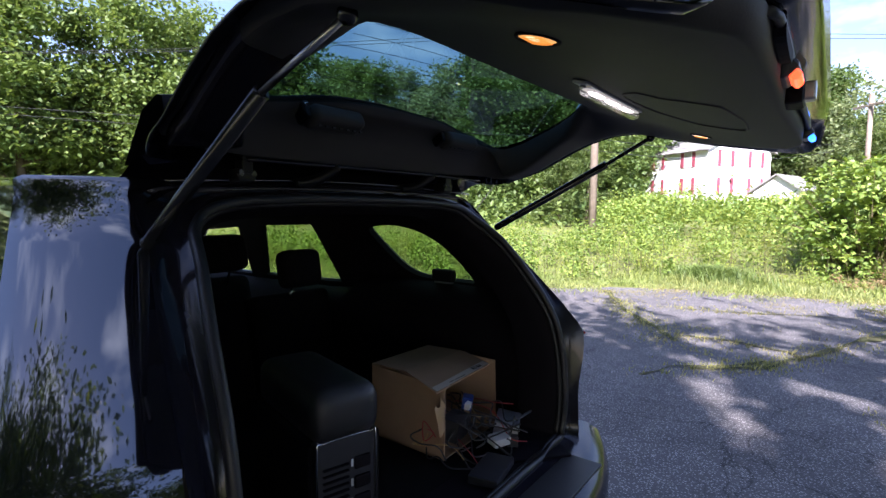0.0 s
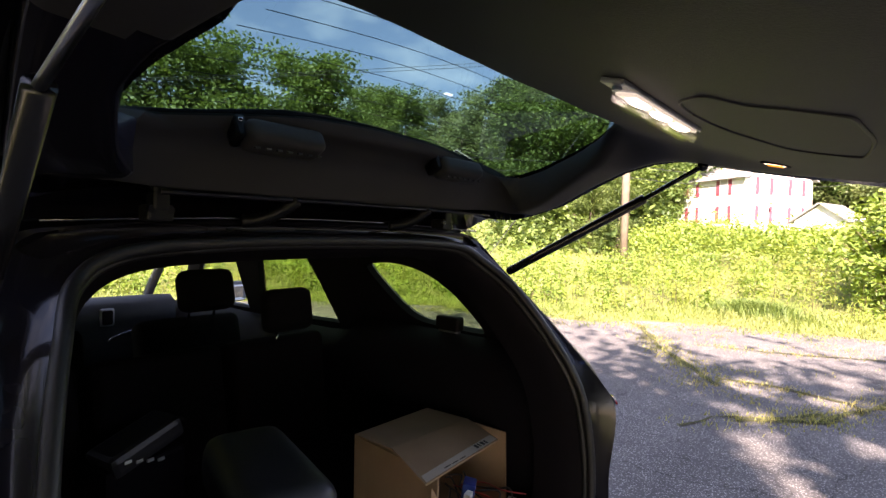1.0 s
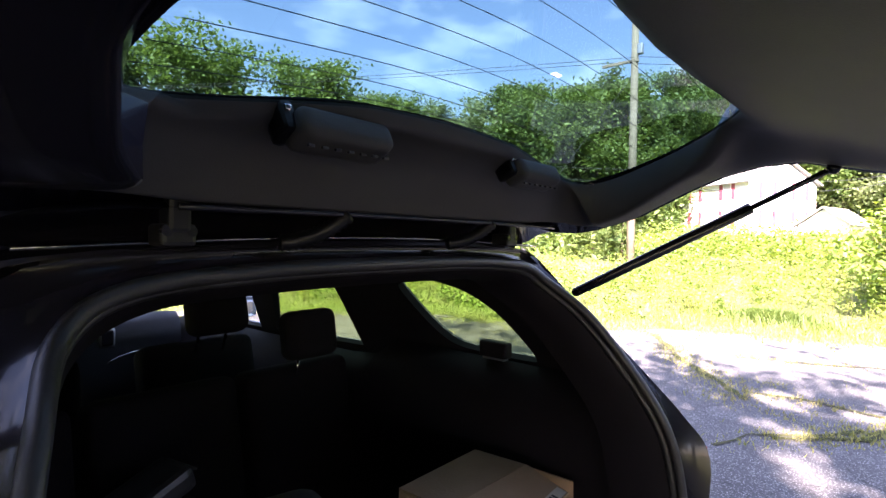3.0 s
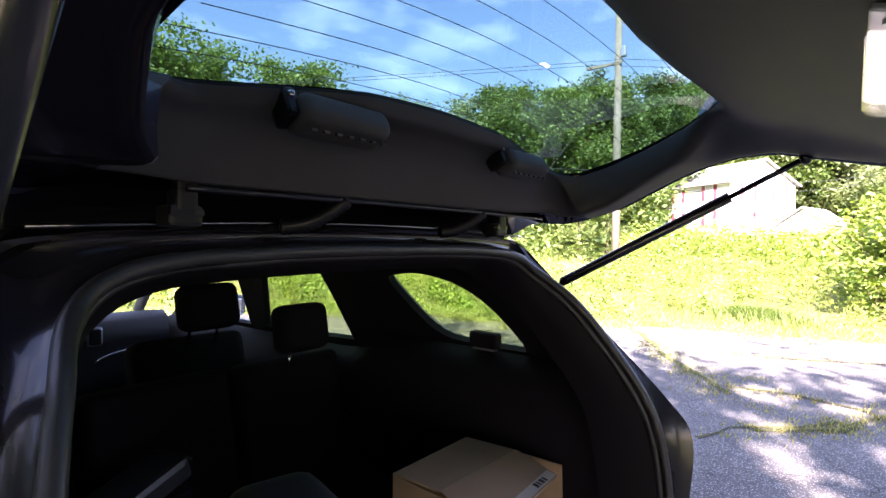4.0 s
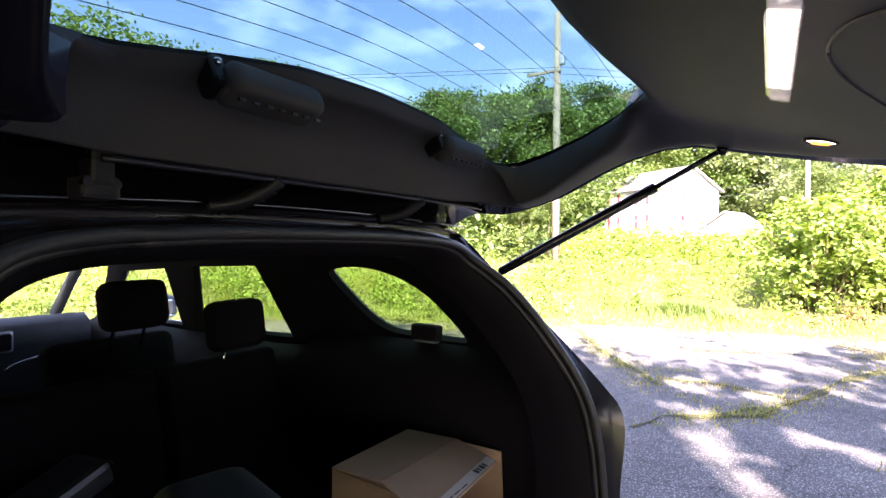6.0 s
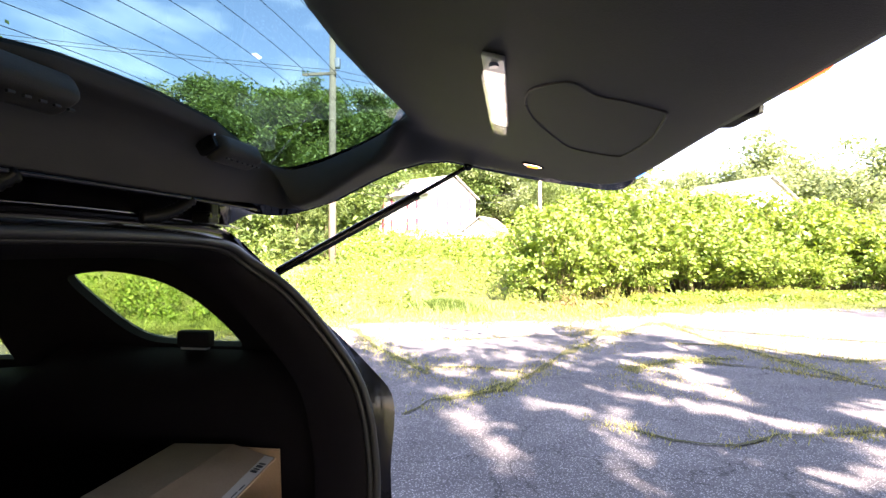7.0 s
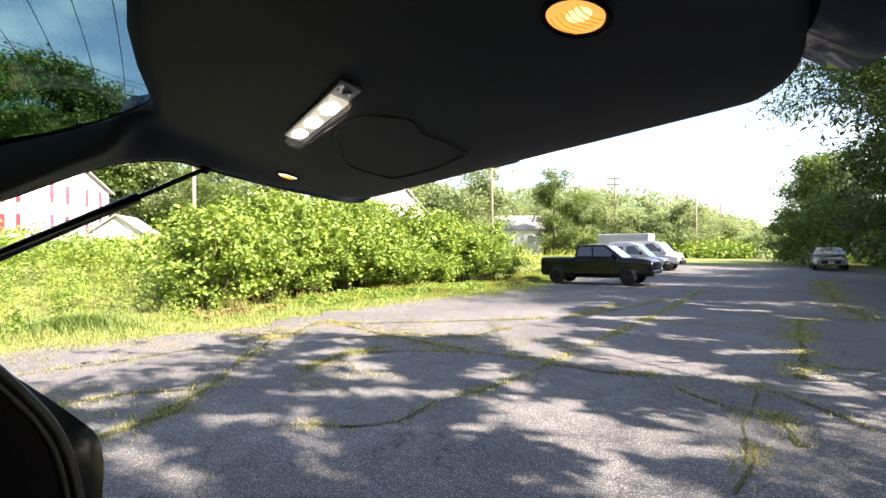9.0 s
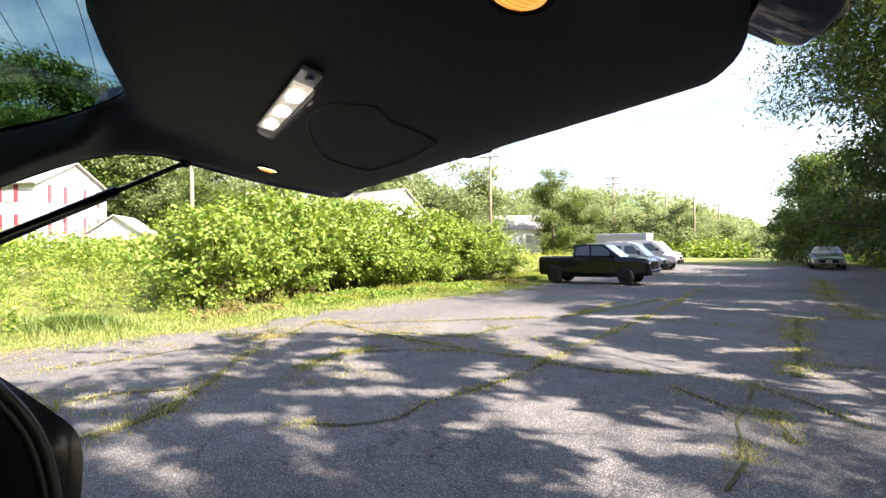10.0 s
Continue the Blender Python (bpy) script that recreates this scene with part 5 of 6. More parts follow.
    box("screw", (lx - 0.088, 0.318, 1.92), (0.008, 0.008, 0.008), 0.002, M["chrome"], body)
# three-cell white LED strip
LZ = trim_z(0, -0.307)
tilt = Matrix.Rotation(radians(15), 4, "X")
strip = box("led_strip", (-0.012, -0.307, LZ - 0.004), (0.345, 0.030, 0.007), 0.002, M["silverbox"], gate, "lit white LED strip light", tilt)
box("lens", (0.0, -0.306, LZ - 0.014), (0.295, 0.032, 0.018), 0.006, M["lens"], strip, "ribbed clear lens", tilt)
for k in range(3):
    bm = bmesh.new()
    bmesh.ops.create_uvsphere(bm, u_segments=18, v_segments=10, radius=1.0, matrix=Matrix.Translation((-0.092 + 0.092 * k, -0.306, LZ - 0.012)) @ tilt @ Matrix.Diagonal((0.034, 0.0125, 0.005, 1)))
    part("led", bm, M["led"], strip, "glowing white LED cell", True)
    box("reflector", (-0.092 + 0.092 * k, -0.306, LZ - 0.010), (0.091, 0.029, 0.005), 0.002, M["softled"], strip, "lit reflector behind the lens", tilt)
bm = bmesh.new()
for k in range(25):
    block(bm, (-0.138 + 0.0115 * k, -0.306, LZ - 0.0275), (0.0028, 0.026, 0.0016), 0.0, tilt)
part("lens_rib", bm, M["lens"], strip)
bm = bmesh.new()
bmesh.ops.create_cone(bm, cap_ends=True, segments=12, radius1=0.006, radius2=0.006, depth=0.005, matrix=Matrix.Translation((-0.168, -0.307, LZ - 0.010)))
part("screw", bm, M["steel"], strip)
strip.location = (0.008, 0.006, 0.0015)
# round courtesy lamps
for side in (-1, 1):
    cx, cy = (-0.503, -0.382) if side < 0 else (0.539, -0.374)
    base = Matrix.Translation((cx, cy, trim_z(cx, cy) + 0.001)) @ Matrix.Rotation(radians(13), 4, "X")
    bm = bmesh.new()
    bmesh.ops.create_uvsphere(bm, u_segments=32, v_segments=12, radius=0.026, matrix=base @ Matrix.Diagonal((1, 1, 0.16, 1)))
    lamp = part("courtesy_lamp", bm, M["amber" if side < 0 else "warmwhite"], gate, "warm lit round courtesy lamp", True)
    ringpts = [base @ Vector((0.0275 * math.cos(a), 0.0275 * math.sin(a), -0.001)) for a in np.linspace(0, 2 * math.pi, 33)]
    tube("bezel", ringpts, 0.003, M["inner"], lamp, n=6)
    if side < 0:
        # Bright middle of the lens, added as a smaller glowing cap on it.
        bm = bmesh.new()
        bmesh.ops.create_uvsphere(bm, u_segments=20, v_segments=8, radius=0.015, matrix=base @ Matrix.Translation((-0.004, 0.002, -0.0022)) @ Matrix.Diagonal((1, 0.8, 0.16, 1)))
        part("bulb", bm, M["bulb"], lamp, "brighter glowing centre of the lens", True)
    bm = bmesh.new()
    for k in range(6):
        pts = [base @ Vector((-0.017 + 0.006 * k + 0.005 * math.sin(t * 3.1), -0.015 + 0.030 * t, -0.0042)) for t in np.linspace(0, 1, 9)]
        vv, ff = tube_geo(pts, 0.0007, 4, False)
        vs = [bm.verts.new(p) for p in vv]
        for q in ff:
            bm.faces.new([vs[i] for i in q])
    part("lens_ripple", bm, M["ripple"], lamp)
# access panel: its groove
pan = rounded([(0.0, -0.344), (-0.07, -0.348), (-0.12, -0.369), (-0.150, -0.397), (-0.131, -0.42), (-0.119, -0.435), (-0.120, -0.47), (-0.112, -0.51), (-0.100, -0.524), (-0.04, -0.532), (0.05, -0.540), (0.18, -0.532), (0.215, -0.515), (0.225, -0.44), (0.165, -0.40), (0.07, -0.358)], 6)
pts = [(p.x, p.y, trim_z(p.x, p.y) - 0.0002) for p in pan] + [(pan[0].x, pan[0].y, trim_z(pan[0].x, pan[0].y) - 0.0002)]
tube("access_panel", pts, 0.0022, M["ink"], gate, "thin groove of a removable access panel", 6)
# hand pull, latch and flashing lights on the gate's lower end
pull = part("pull_cup", plate([(p.x, p.y) for p in rounded([(-0.40, 1.872), (-0.30, 1.865), (-0.285, 1.885), (-0.30, 1.905), (-0.40, 1.905)], 5)], [], lambda x, z: (x, -0.622, z), (0, -1, 0), 0.012),
            M["inner"], gate, "recessed black hand pull")
latch = box("latch", (-0.06, -0.625, 1.872), (0.08, 0.03, 0.045), 0.008, M["inner"], gate, "black liftgate latch")
box("latch_hook", (-0.06, -0.645, 1.872), (0.03, 0.02, 0.03), 0.004, M["steel"], latch)
for x, mat, word in ((-0.21, "red", "lit red flashing light"), (0.52, "blue", "lit blue flashing light")):
    turn = Matrix.Rotation(radians(-42), 4, "X")            # they look down and back from the gate's end
    lamp = box("flashing_light", (x, -0.622, 1.876), (0.085, 0.030, 0.030), 0.010, M["device"], gate, word, turn, seg=3)
    box("lens", (x, -0.632, 1.867), (0.070, 0.014, 0.024), 0.006, M[mat], lamp, word, turn, seg=3)
lamp = part("gate_lamp", plate([(p.x, p.y) for p in rounded([(-0.70, -0.50), (-0.30, -0.58), (0.30, -0.58), (0.70, -0.50), (0.72, -0.42), (0.30, -0.50), (-0.30, -0.50), (-0.72, -0.42)], 4)], [],
                               lambda x, y: (x, y, trim_z(x, y) + 0.128 - 0.09 * smooth01((abs(x) - 0.55) / 0.2)), (0, 0, 1), 0.01), M["redlens"], gate, "full width red tail lamp strip")
bm = bmesh.new()
for k, w in enumerate((0.030, 0.026, 0.030, 0.028, 0.030, 0.026, 0.030)):
    block(bm, (-0.60 + 0.042 * k, -0.625 + 0.004 * k, 1.985), (w, 0.034, 0.016), 0.004, Matrix.Rotation(radians(35), 4, "X"))
part("badge", bm, M["chrome"], gate, "raised chrome badge in plain blocks")
tube("gate_rim_seal", [(p.x * 1.0, p.y, trim_z(p.x, p.y) + 0.038) for p in (a.lerp(b, 0.2) for a, b in zip(o_ring, s_ring))] , 0.006, M["rubber"], gate, n=6)
# gas struts
for side in (-1, 1):
    a, j, b = Vector((side * 0.70, 0.40, 1.603)), Vector((side * 0.722, -0.035, 1.838)), Vector((side * 0.70, -0.19, 1.918))
    strut = tube("gas_strut", [a, a.lerp(j, 0.02), j], 0.0125 if side < 0 else 0.0138, M["strut"], suv, "black gas strut holding the liftgate up", 14)
    tube("rod", [j, b], 0.0055 if side < 0 else 0.0066, M["strut"] if side > 0 else M["steel"], strut, "thin strut rod", 10)
    for q in (a, b):
        bm = bmesh.new()
        bmesh.ops.create_uvsphere(bm, u_segments=12, v_segments=8, radius=0.014, matrix=Matrix.Translation(q))
        part("ball_joint", bm, M["strut"], strut, smooth=True)


for side in (-1, 1):                                        # door mirrors
    mirror = box("door_mirror", (side * 1.075, 3.08, 1.255), (0.20, 0.09, 0.15), 0.035, M["paint"], suv, "black door mirror", seg=4, smooth=True)
    box("mirror_glass", (side * 1.078, 3.033, 1.255), (0.165, 0.006, 0.118), 0.02, M["chrome"], mirror, "mirror glass")
    box("mirror_foot", (side * 0.975, 3.11, 1.20), (0.10, 0.05, 0.05), 0.015, M["inner"], mirror)


# ---- inside the vehicle ----
def seat(x, y, z, wide, head, label):
    s = new("seat")
    s.parent = suv
    tagged(s, label)
    back = Matrix.Rotation(radians(-14), 4, "X")
    box("backrest", (x, y, z), (wide, 0.14, 0.62), 0.06, M["fabric"], s, m=back, seg=4, smooth=True)
    box("cushion", (x, y + 0.30, z - 0.33), (wide, 0.52, 0.16), 0.05, M["fabric"], s, seg=4, smooth=True)
    box("headrest", (x, y - 0.13, z + 0.455), (head, 0.12, 0.20), 0.058, M["fabric"], s, m=back, seg=6, smooth=True)
    for d in (-0.06, 0.06):
        tube("headrest_post", [(x + d, y - 0.06, z + 0.27), (x + d, y - 0.12, z + 0.42)], 0.007, M["chrome"], s, "chrome headrest post")


seat(0.345, 2.02, 0.97, 0.50, 0.255, "black cloth front passenger seat with a raised headrest")
seat(-0.36, 2.02, 0.97, 0.50, 0.29, "black cloth driver seat with a raised headrest")
bench = new("rear_bench")
bench.parent = suv
tagged(bench, "black rear bench seat")
for x in (-0.50, 0.0, 0.50):
    box("backrest", (x, 1.50, 0.98), (0.47, 0.14, 0.52), 0.05, M["fabric"], bench, m=Matrix.Rotation(radians(-12), 4, "X"), seg=4, smooth=True)
for x in (-0.52, 0.50):
    box("headrest", (x, 1.44, 1.368), (0.225, 0.11, 0.19), 0.052, M["fabric"], bench, m=Matrix.Rotation(radians(-10), 4, "X"), seg=6, smooth=True)
    tube("headrest_post", [(x - 0.04, 1.465, 1.2), (x - 0.04, 1.45, 1.27)], 0.006, M["chrome"], bench)
# dashboard
rows = [[(0.70 * u, y - 0.05 * u * u, z) for u in np.linspace(-1, 1, 13)] for y, z in [(3.72, 1.165), (3.45, 1.235), (3.27, 1.252), (3.19, 1.215), (3.17, 1.10), (3.22, 0.98), (3.18, 0.86), (3.30, 0.70)]]
v, f = grid_geo(rows)
dash = piece("dashboard", v, f, M["dashpad_lit"], suv, "black dashboard with a chrome trim line", True)
tube("trim_line", [(0.30 + 0.36 * u, 3.150 + 0.01 * u, 0.985 + 0.055 * min(1, 2.6 * u) ** 0.6 - 0.012 * u) for u in np.linspace(0, 1, 17)], 0.006, M["chrome"], dash, "chrome trim line", 6)
vent = box("air_vent", (0.30, 3.168, 1.135), (0.085, 0.03, 0.115), 0.018, M["silverbox"], dash, "chrome rimmed air vent")
box("vent_core", (0.30, 3.156, 1.135), (0.062, 0.02, 0.092), 0.012, M["inner"], vent)
box("screen", (-0.06, 3.15, 1.08), (0.20, 0.02, 0.12), 0.006, M["darkglass"], dash)
rim = [(-0.37 + 0.19 * math.cos(a), 3.0 - 0.05 * math.sin(a), 1.08 + 0.18 * math.sin(a)) for a in np.linspace(0, 2 * math.pi, 33)]
tube("steering_wheel", rim, 0.016, M["leather"], suv, "black steering wheel", 10)
# Sunlit pillar: the brightness is in the cover's grey.
tube("pillar_cover", [(0.70, 3.62, 1.22), (0.665, 3.35, 1.40), (0.63, 3.05, 1.60)], [0.035, 0.032, 0.03], M["sunlit_trim"], suv, "windscreen pillar cover coloured as sunlit", 8)
# small warning light at the quarter window
side_lamp = box("side_warning_light", (0.835, 0.775, 1.356), (0.045, 0.120, 0.058), 0.012, M["inner"], suv, "small black warning light on the window ledge", seg=3)
box("foot", (0.835, 0.775, 1.325), (0.03, 0.095, 0.012), 0.003, M["silverbox"], side_lamp, "pale mounting foot")

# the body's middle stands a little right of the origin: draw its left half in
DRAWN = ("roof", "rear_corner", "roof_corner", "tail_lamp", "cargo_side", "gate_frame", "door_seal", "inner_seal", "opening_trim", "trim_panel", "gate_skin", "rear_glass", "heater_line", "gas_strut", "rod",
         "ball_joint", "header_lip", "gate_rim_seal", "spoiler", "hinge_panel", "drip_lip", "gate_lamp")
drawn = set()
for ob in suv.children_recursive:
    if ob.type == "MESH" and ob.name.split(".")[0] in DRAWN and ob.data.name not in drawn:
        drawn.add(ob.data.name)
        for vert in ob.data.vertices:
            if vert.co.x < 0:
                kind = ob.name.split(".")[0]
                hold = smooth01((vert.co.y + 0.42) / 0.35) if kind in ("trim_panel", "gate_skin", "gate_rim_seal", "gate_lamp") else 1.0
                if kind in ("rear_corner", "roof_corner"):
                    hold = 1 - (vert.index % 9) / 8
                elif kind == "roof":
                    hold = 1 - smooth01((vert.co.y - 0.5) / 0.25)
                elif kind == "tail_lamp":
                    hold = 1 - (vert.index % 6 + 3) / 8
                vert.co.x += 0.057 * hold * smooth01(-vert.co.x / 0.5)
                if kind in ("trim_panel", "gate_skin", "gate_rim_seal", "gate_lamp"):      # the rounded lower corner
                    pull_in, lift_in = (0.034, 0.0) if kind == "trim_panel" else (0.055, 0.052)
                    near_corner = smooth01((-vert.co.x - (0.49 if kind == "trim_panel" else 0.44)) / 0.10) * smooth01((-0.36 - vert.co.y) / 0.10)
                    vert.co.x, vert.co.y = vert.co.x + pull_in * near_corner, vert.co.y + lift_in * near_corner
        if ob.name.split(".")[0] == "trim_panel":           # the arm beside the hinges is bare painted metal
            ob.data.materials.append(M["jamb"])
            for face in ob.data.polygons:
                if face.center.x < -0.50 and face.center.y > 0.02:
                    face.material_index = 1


# ---- loose things in the cargo bay ----
FLOOR = 0.79
carton = thing("cardboard_box", "open brown cardboard box lying on its side, full of wiring", "box", m=Matrix.Translation((0.46, 0.54, FLOOR)))


def sheet(name, corners, thick, mat, parent, label=""):
    """A flat board between four corners, with thickness."""
    c = [Vector(p) for p in corners]
    nor = (c[1] - c[0]).cross(c[3] - c[0]).normalized() * thick
    v = c + [p + nor for p in c]
    return piece(name, v, [(3, 2, 1, 0), (4, 5, 6, 7), (0, 1, 5, 4), (1, 2, 6, 5), (2, 3, 7, 6), (3, 0, 4, 7)], mat, parent, label)


sheet("top_panel", [(-0.175, -0.005, 0.283), (0.175, -0.02, 0.283), (0.175, 0.17, 0.275), (-0.175, 0.165, 0.278)], 0.005, M["card"], carton)
flap = sheet("top_flap", [(-0.235, -0.20, 0.262), (0.125, -0.185, 0.272), (0.175, -0.022, 0.284), (-0.175, -0.007, 0.284)], 0.005, M["card"], carton, "brown flap with a pale printed strip")
sheet("tape", [(-0.228, -0.197, 0.2685), (0.120, -0.182, 0.2785), (0.127, -0.150, 0.2805), (-0.215, -0.165, 0.2705)], 0.0006, M["label"], flap, "pale printed strip")
for k, (a, w) in enumerate(((0.05, 0.012), (0.068, 0.006), (0.082, 0.012), (0.100, 0.008))):
    sheet("print_bar", [(a - 0.03, -0.181, 0.2786), (a - 0.03 + w, -0.180, 0.2790), (a - 0.03 + w + 0.003, -0.160, 0.2800), (a - 0.03 + 0.003, -0.161, 0.2797)], 0.0006, M["ink"], flap)
for k in range(3):
    sheet("print_bar", [(-0.14 + 0.035 * k, -0.186, 0.2728 + 0.001 * k), (-0.112 + 0.035 * k, -0.185, 0.2735 + 0.001 * k), (-0.112 + 0.035 * k, -0.181, 0.2737 + 0.001 * k), (-0.14 + 0.035 * k, -0.182, 0.2730 + 0.001 * k)],
          0.0006, M["ink"], flap)
sheet("left_panel", [(-0.175, -0.19, 0.0), (-0.175, 0.165, 0.0), (-0.175, 0.165, 0.278), (-0.175, -0.19, 0.262)], 0.005, M["card"], carton)
sheet("right_panel", [(0.205, 0.17, 0.0), (0.225, -0.16, 0.0), (0.225, -0.15, 0.262), (0.18, 0.17, 0.278)], 0.005, M["card"], carton)
sheet("back_panel", [(-0.175, 0.165, 0.0), (0.205, 0.17, 0.0), (0.18, 0.17, 0.278), (-0.175, 0.165, 0.278)], 0.005, M["card"], carton)
sheet("bottom_panel", [(-0.175, -0.19, 0.002), (0.22, -0.17, 0.002), (0.205, 0.17, 0.002), (-0.175, 0.165, 0.002)], 0.005, M["card"], carton)
# The light on this flap is painted by its brighter card.
sheet("side_flap", [(-0.178, -0.193, 0.115), (-0.228, -0.215, 0.110), (-0.250, -0.205, 0.215), (-0.238, -0.20, 0.225), (-0.205, -0.195, 0.245), (-0.178, -0.193, 0.205)], 0.005, M["card_lit"], carton, "bent cardboard side flap coloured as lit")

console = thing("centre_console", "removed black centre console with padded lid and rear air vents", "car part", m=Matrix.Translation((-0.165, 0.42, FLOOR - 0.03)) @ Matrix.Rotation(radians(-14), 4, "Z"))
box("body", (0, 0.12, 0.15), (0.205, 0.42, 0.30), 0.03, M["inner"], console, seg=3)
bm = block(bmesh.new(), (0, 0.10, 0.365), (0.205, 0.44, 0.15), 0.06, None, 5)
part("padded_lid", bm, M["leather"], console, "black leatherette armrest lid", True)
panel = box("vent_panel", (0, -0.095, 0.16), (0.19, 0.012, 0.30), 0.02, M["device"], console, "smooth black rear vent panel", seg=3)
loop = [(p.x, -0.103, p.y) for p in rounded([(-0.085, 0.03), (-0.088, 0.28), (-0.07, 0.30), (0.07, 0.30), (0.088, 0.28), (0.085, 0.03), (0.06, 0.02), (-0.06, 0.02)], 4)]
tube("chrome_ring", loop + loop[:1], 0.0025, M["chrome"], panel, "thin chrome surround", 6)
for k in range(8):
    box("vent_slat", (-0.035, -0.104, 0.10 + 0.018 * k), (0.075, 0.012, 0.004), 0.001, M["inner"], panel)
for k in range(3):
    box("socket", (0.045, -0.104, 0.11 + 0.055 * k), (0.05, 0.01, 0.036), 0.006, M["inner"], panel)
    box("marking", (0.012, -0.1065, 0.115 + 0.055 * k), (0.006, 0.002, 0.02), 0.0, M["white"], panel)


def wire(points, r, mat, label):
    ob = tube("loose_wire", spline3(points, 6), r, M[mat], None, label, 6)
    return tagged(ob, label, "wire", "wiring spilling from the box")


r_c = np.random.default_rng(77)
for k in range(26):
    mat = ("wire", "wire", "redwire", "wire", "yellowwire", "wire")[k % 6]
    label = {"wire": "thin black wire curling out of the box", "redwire": "red wire curling out of the box", "yellowwire": "tan wire curling out of the box"}[mat]
    p = Vector((0.32 + 0.26 * r_c.random(), 0.46, FLOOR + 0.05 + 0.12 * r_c.random()))
    pts = [p]
    for s in range(5):
        p = p + Vector((r_c.normal(0, 0.06), -0.055 + r_c.normal(0, 0.035), r_c.normal(-0.012, 0.035)))
        p.z, p.x, p.y = min(FLOOR + 0.15, max(FLOOR + 0.006, p.z)), min(0.56, max(0.20, p.x)), max(0.15, p.y)
        pts.append(p.copy())
    wire(pts, 0.0028 if mat == "wire" else 0.002, mat, label)
coil = [(0.36 + 0.018 * math.cos(a) + 0.004 * a, 0.32 - 0.003 * a, FLOOR + 0.12 + 0.018 * math.sin(a)) for a in np.linspace(0, 24, 110)]
tagged(tube("coiled_cable", coil, 0.0035, M["wire"], None, "", 6), "black coiled microphone cable on the wiring", "cable")
for i, (x, y, z, sx, sy, sz, mat, rz, label) in enumerate([
        (0.55, 0.25, 0.075, 0.13, 0.09, 0.05, "silverbox", 25, "silver electronic control box among the wires"),
        (0.44, 0.22, 0.06, 0.07, 0.05, 0.03, "white", -20, "small white connector block among the wires"),
        (0.50, 0.20, 0.045, 0.05, 0.04, 0.04, "device", 35, "small black relay among the wires"),
        (0.36, 0.36, 0.10, 0.10, 0.07, 0.08, "device", 10, "black electronic module in the open box"),
        (0.47, 0.38, 0.15, 0.05, 0.04, 0.05, "blueplug", 30, "blue plug in the open box"),
        (0.40, 0.33, 0.17, 0.03, 0.02, 0.025, "white", 15, "tiny white tag on the wiring"),
        (0.31, 0.17, 0.015, 0.18, 0.10, 0.03, "device", 12, "flat black tray on the cargo floor"),
        (0.53, 0.13, 0.008, 0.24, 0.13, 0.015, "inner", -38, "flat black panel lying by the sill")]):
    box_ob = box("control_box" if mat == "silverbox" else "module", (0, 0, 0), (sx, sy, sz), 0.004, M[mat], None)
    box_ob.matrix_world = Matrix.Translation((x, y, FLOOR + max(z, sz / 2 + 0.001))) @ Matrix.Rotation(radians(rz), 4, "Z") @ Matrix.Rotation(radians(8 if z > 0.05 else 0), 4, "X")
    tagged(box_ob, label, "electronics")
radio = thing("radio_bracket", "black radio mounting bracket with a lighter face and edge bar", "bracket", m=Matrix.Translation((-0.17, 1.27, FLOOR)) @ Matrix.Rotation(radians(12), 4, "Z"))
box("base", (0, 0, 0.10), (0.26, 0.17, 0.20), 0.015, M["inner"], radio)
box("face", (0.0, -0.02, 0.235), (0.24, 0.15, 0.07), 0.02, M["device"], radio, m=Matrix.Rotation(radians(-18), 4, "Y"))
# Edge bar in device plastic, a little lighter than the base.
tube("edge_bar", [(0.115, -0.09, 0.29), (0.12, 0.05, 0.285)], 0.004, M["device"], radio, "dark plastic edge bar", 8)
for k in range(4):
    box("key", (-0.07 + 0.035 * k, -0.094, 0.215 - 0.01 * k), (0.022, 0.006, 0.01), 0.002, M["white"], radio)


# ---- parked vehicles ----
def wheel_set(parent, places, radius, width, rim_mat):
    for x, y in places:
        w = new("wheel")
        w.parent = parent
        w.matrix_local = Matrix.Translation((x, y, radius)) @ Matrix.Rotation(radians(90), 4, "Y")
        prof = [(radius * 0.62, -width / 2), (radius * 0.95, -width / 2), (radius, -width * 0.36), (radius, width * 0.36), (radius * 0.95, width / 2), (radius * 0.62, width / 2)]
        v, f = grid_geo([[(r_ * math.cos(a), r_ * math.sin(a), h) for r_, h in prof] for a in np.linspace(0, 2 * math.pi, 25)])
        piece("tyre", v, f, M["tyre"], w, smooth=True)
        bm = bmesh.new()
        bmesh.ops.create_cone(bm, cap_ends=True, segments=20, radius1=radius * 0.63, radius2=radius * 0.63, depth=width * 0.7)
        for k in range(6):
            block(bm, (radius * 0.33 * math.cos(k * 1.047), radius * 0.33 * math.sin(k * 1.047), 0), (radius * 0.52, radius * 0.13, width * 0.98), 0.01, Matrix.Rotation(k * 1.047, 4, "Z"))
        part("rim", bm, M[rim_mat], w)


def hull(name, sections, mat, parent, label=""):
    """A body lofted through cross sections: (y, half width, bottom, top, shoulder)."""
    rows = []
    for y, w, z0, z1, k in sections:
        prof = [(-w * 0.93, z0), (-w, z0 + (z1 - z0) * 0.2), (-w, z0 + (z1 - z0) * 0.75), (-w * k, z1 - 0.03), (-w * k * 0.9, z1), (0, z1 + 0.012)]
        prof += [(-x, z) for x, z in prof[-2::-1]]
        rows.append([(x, y, z) for x, z in prof])
    v, f = grid_geo(rows)
    n = len(rows[0])
    f = list(f) + [tuple(range(n)), tuple(range(len(v) - n, len(v)))[::-1]]
    return piece(name, v, f, M[mat], parent, label, False)


def greenhouse(parent, loop, half, top_half, zb, zt, paint, windows, name="cab"):
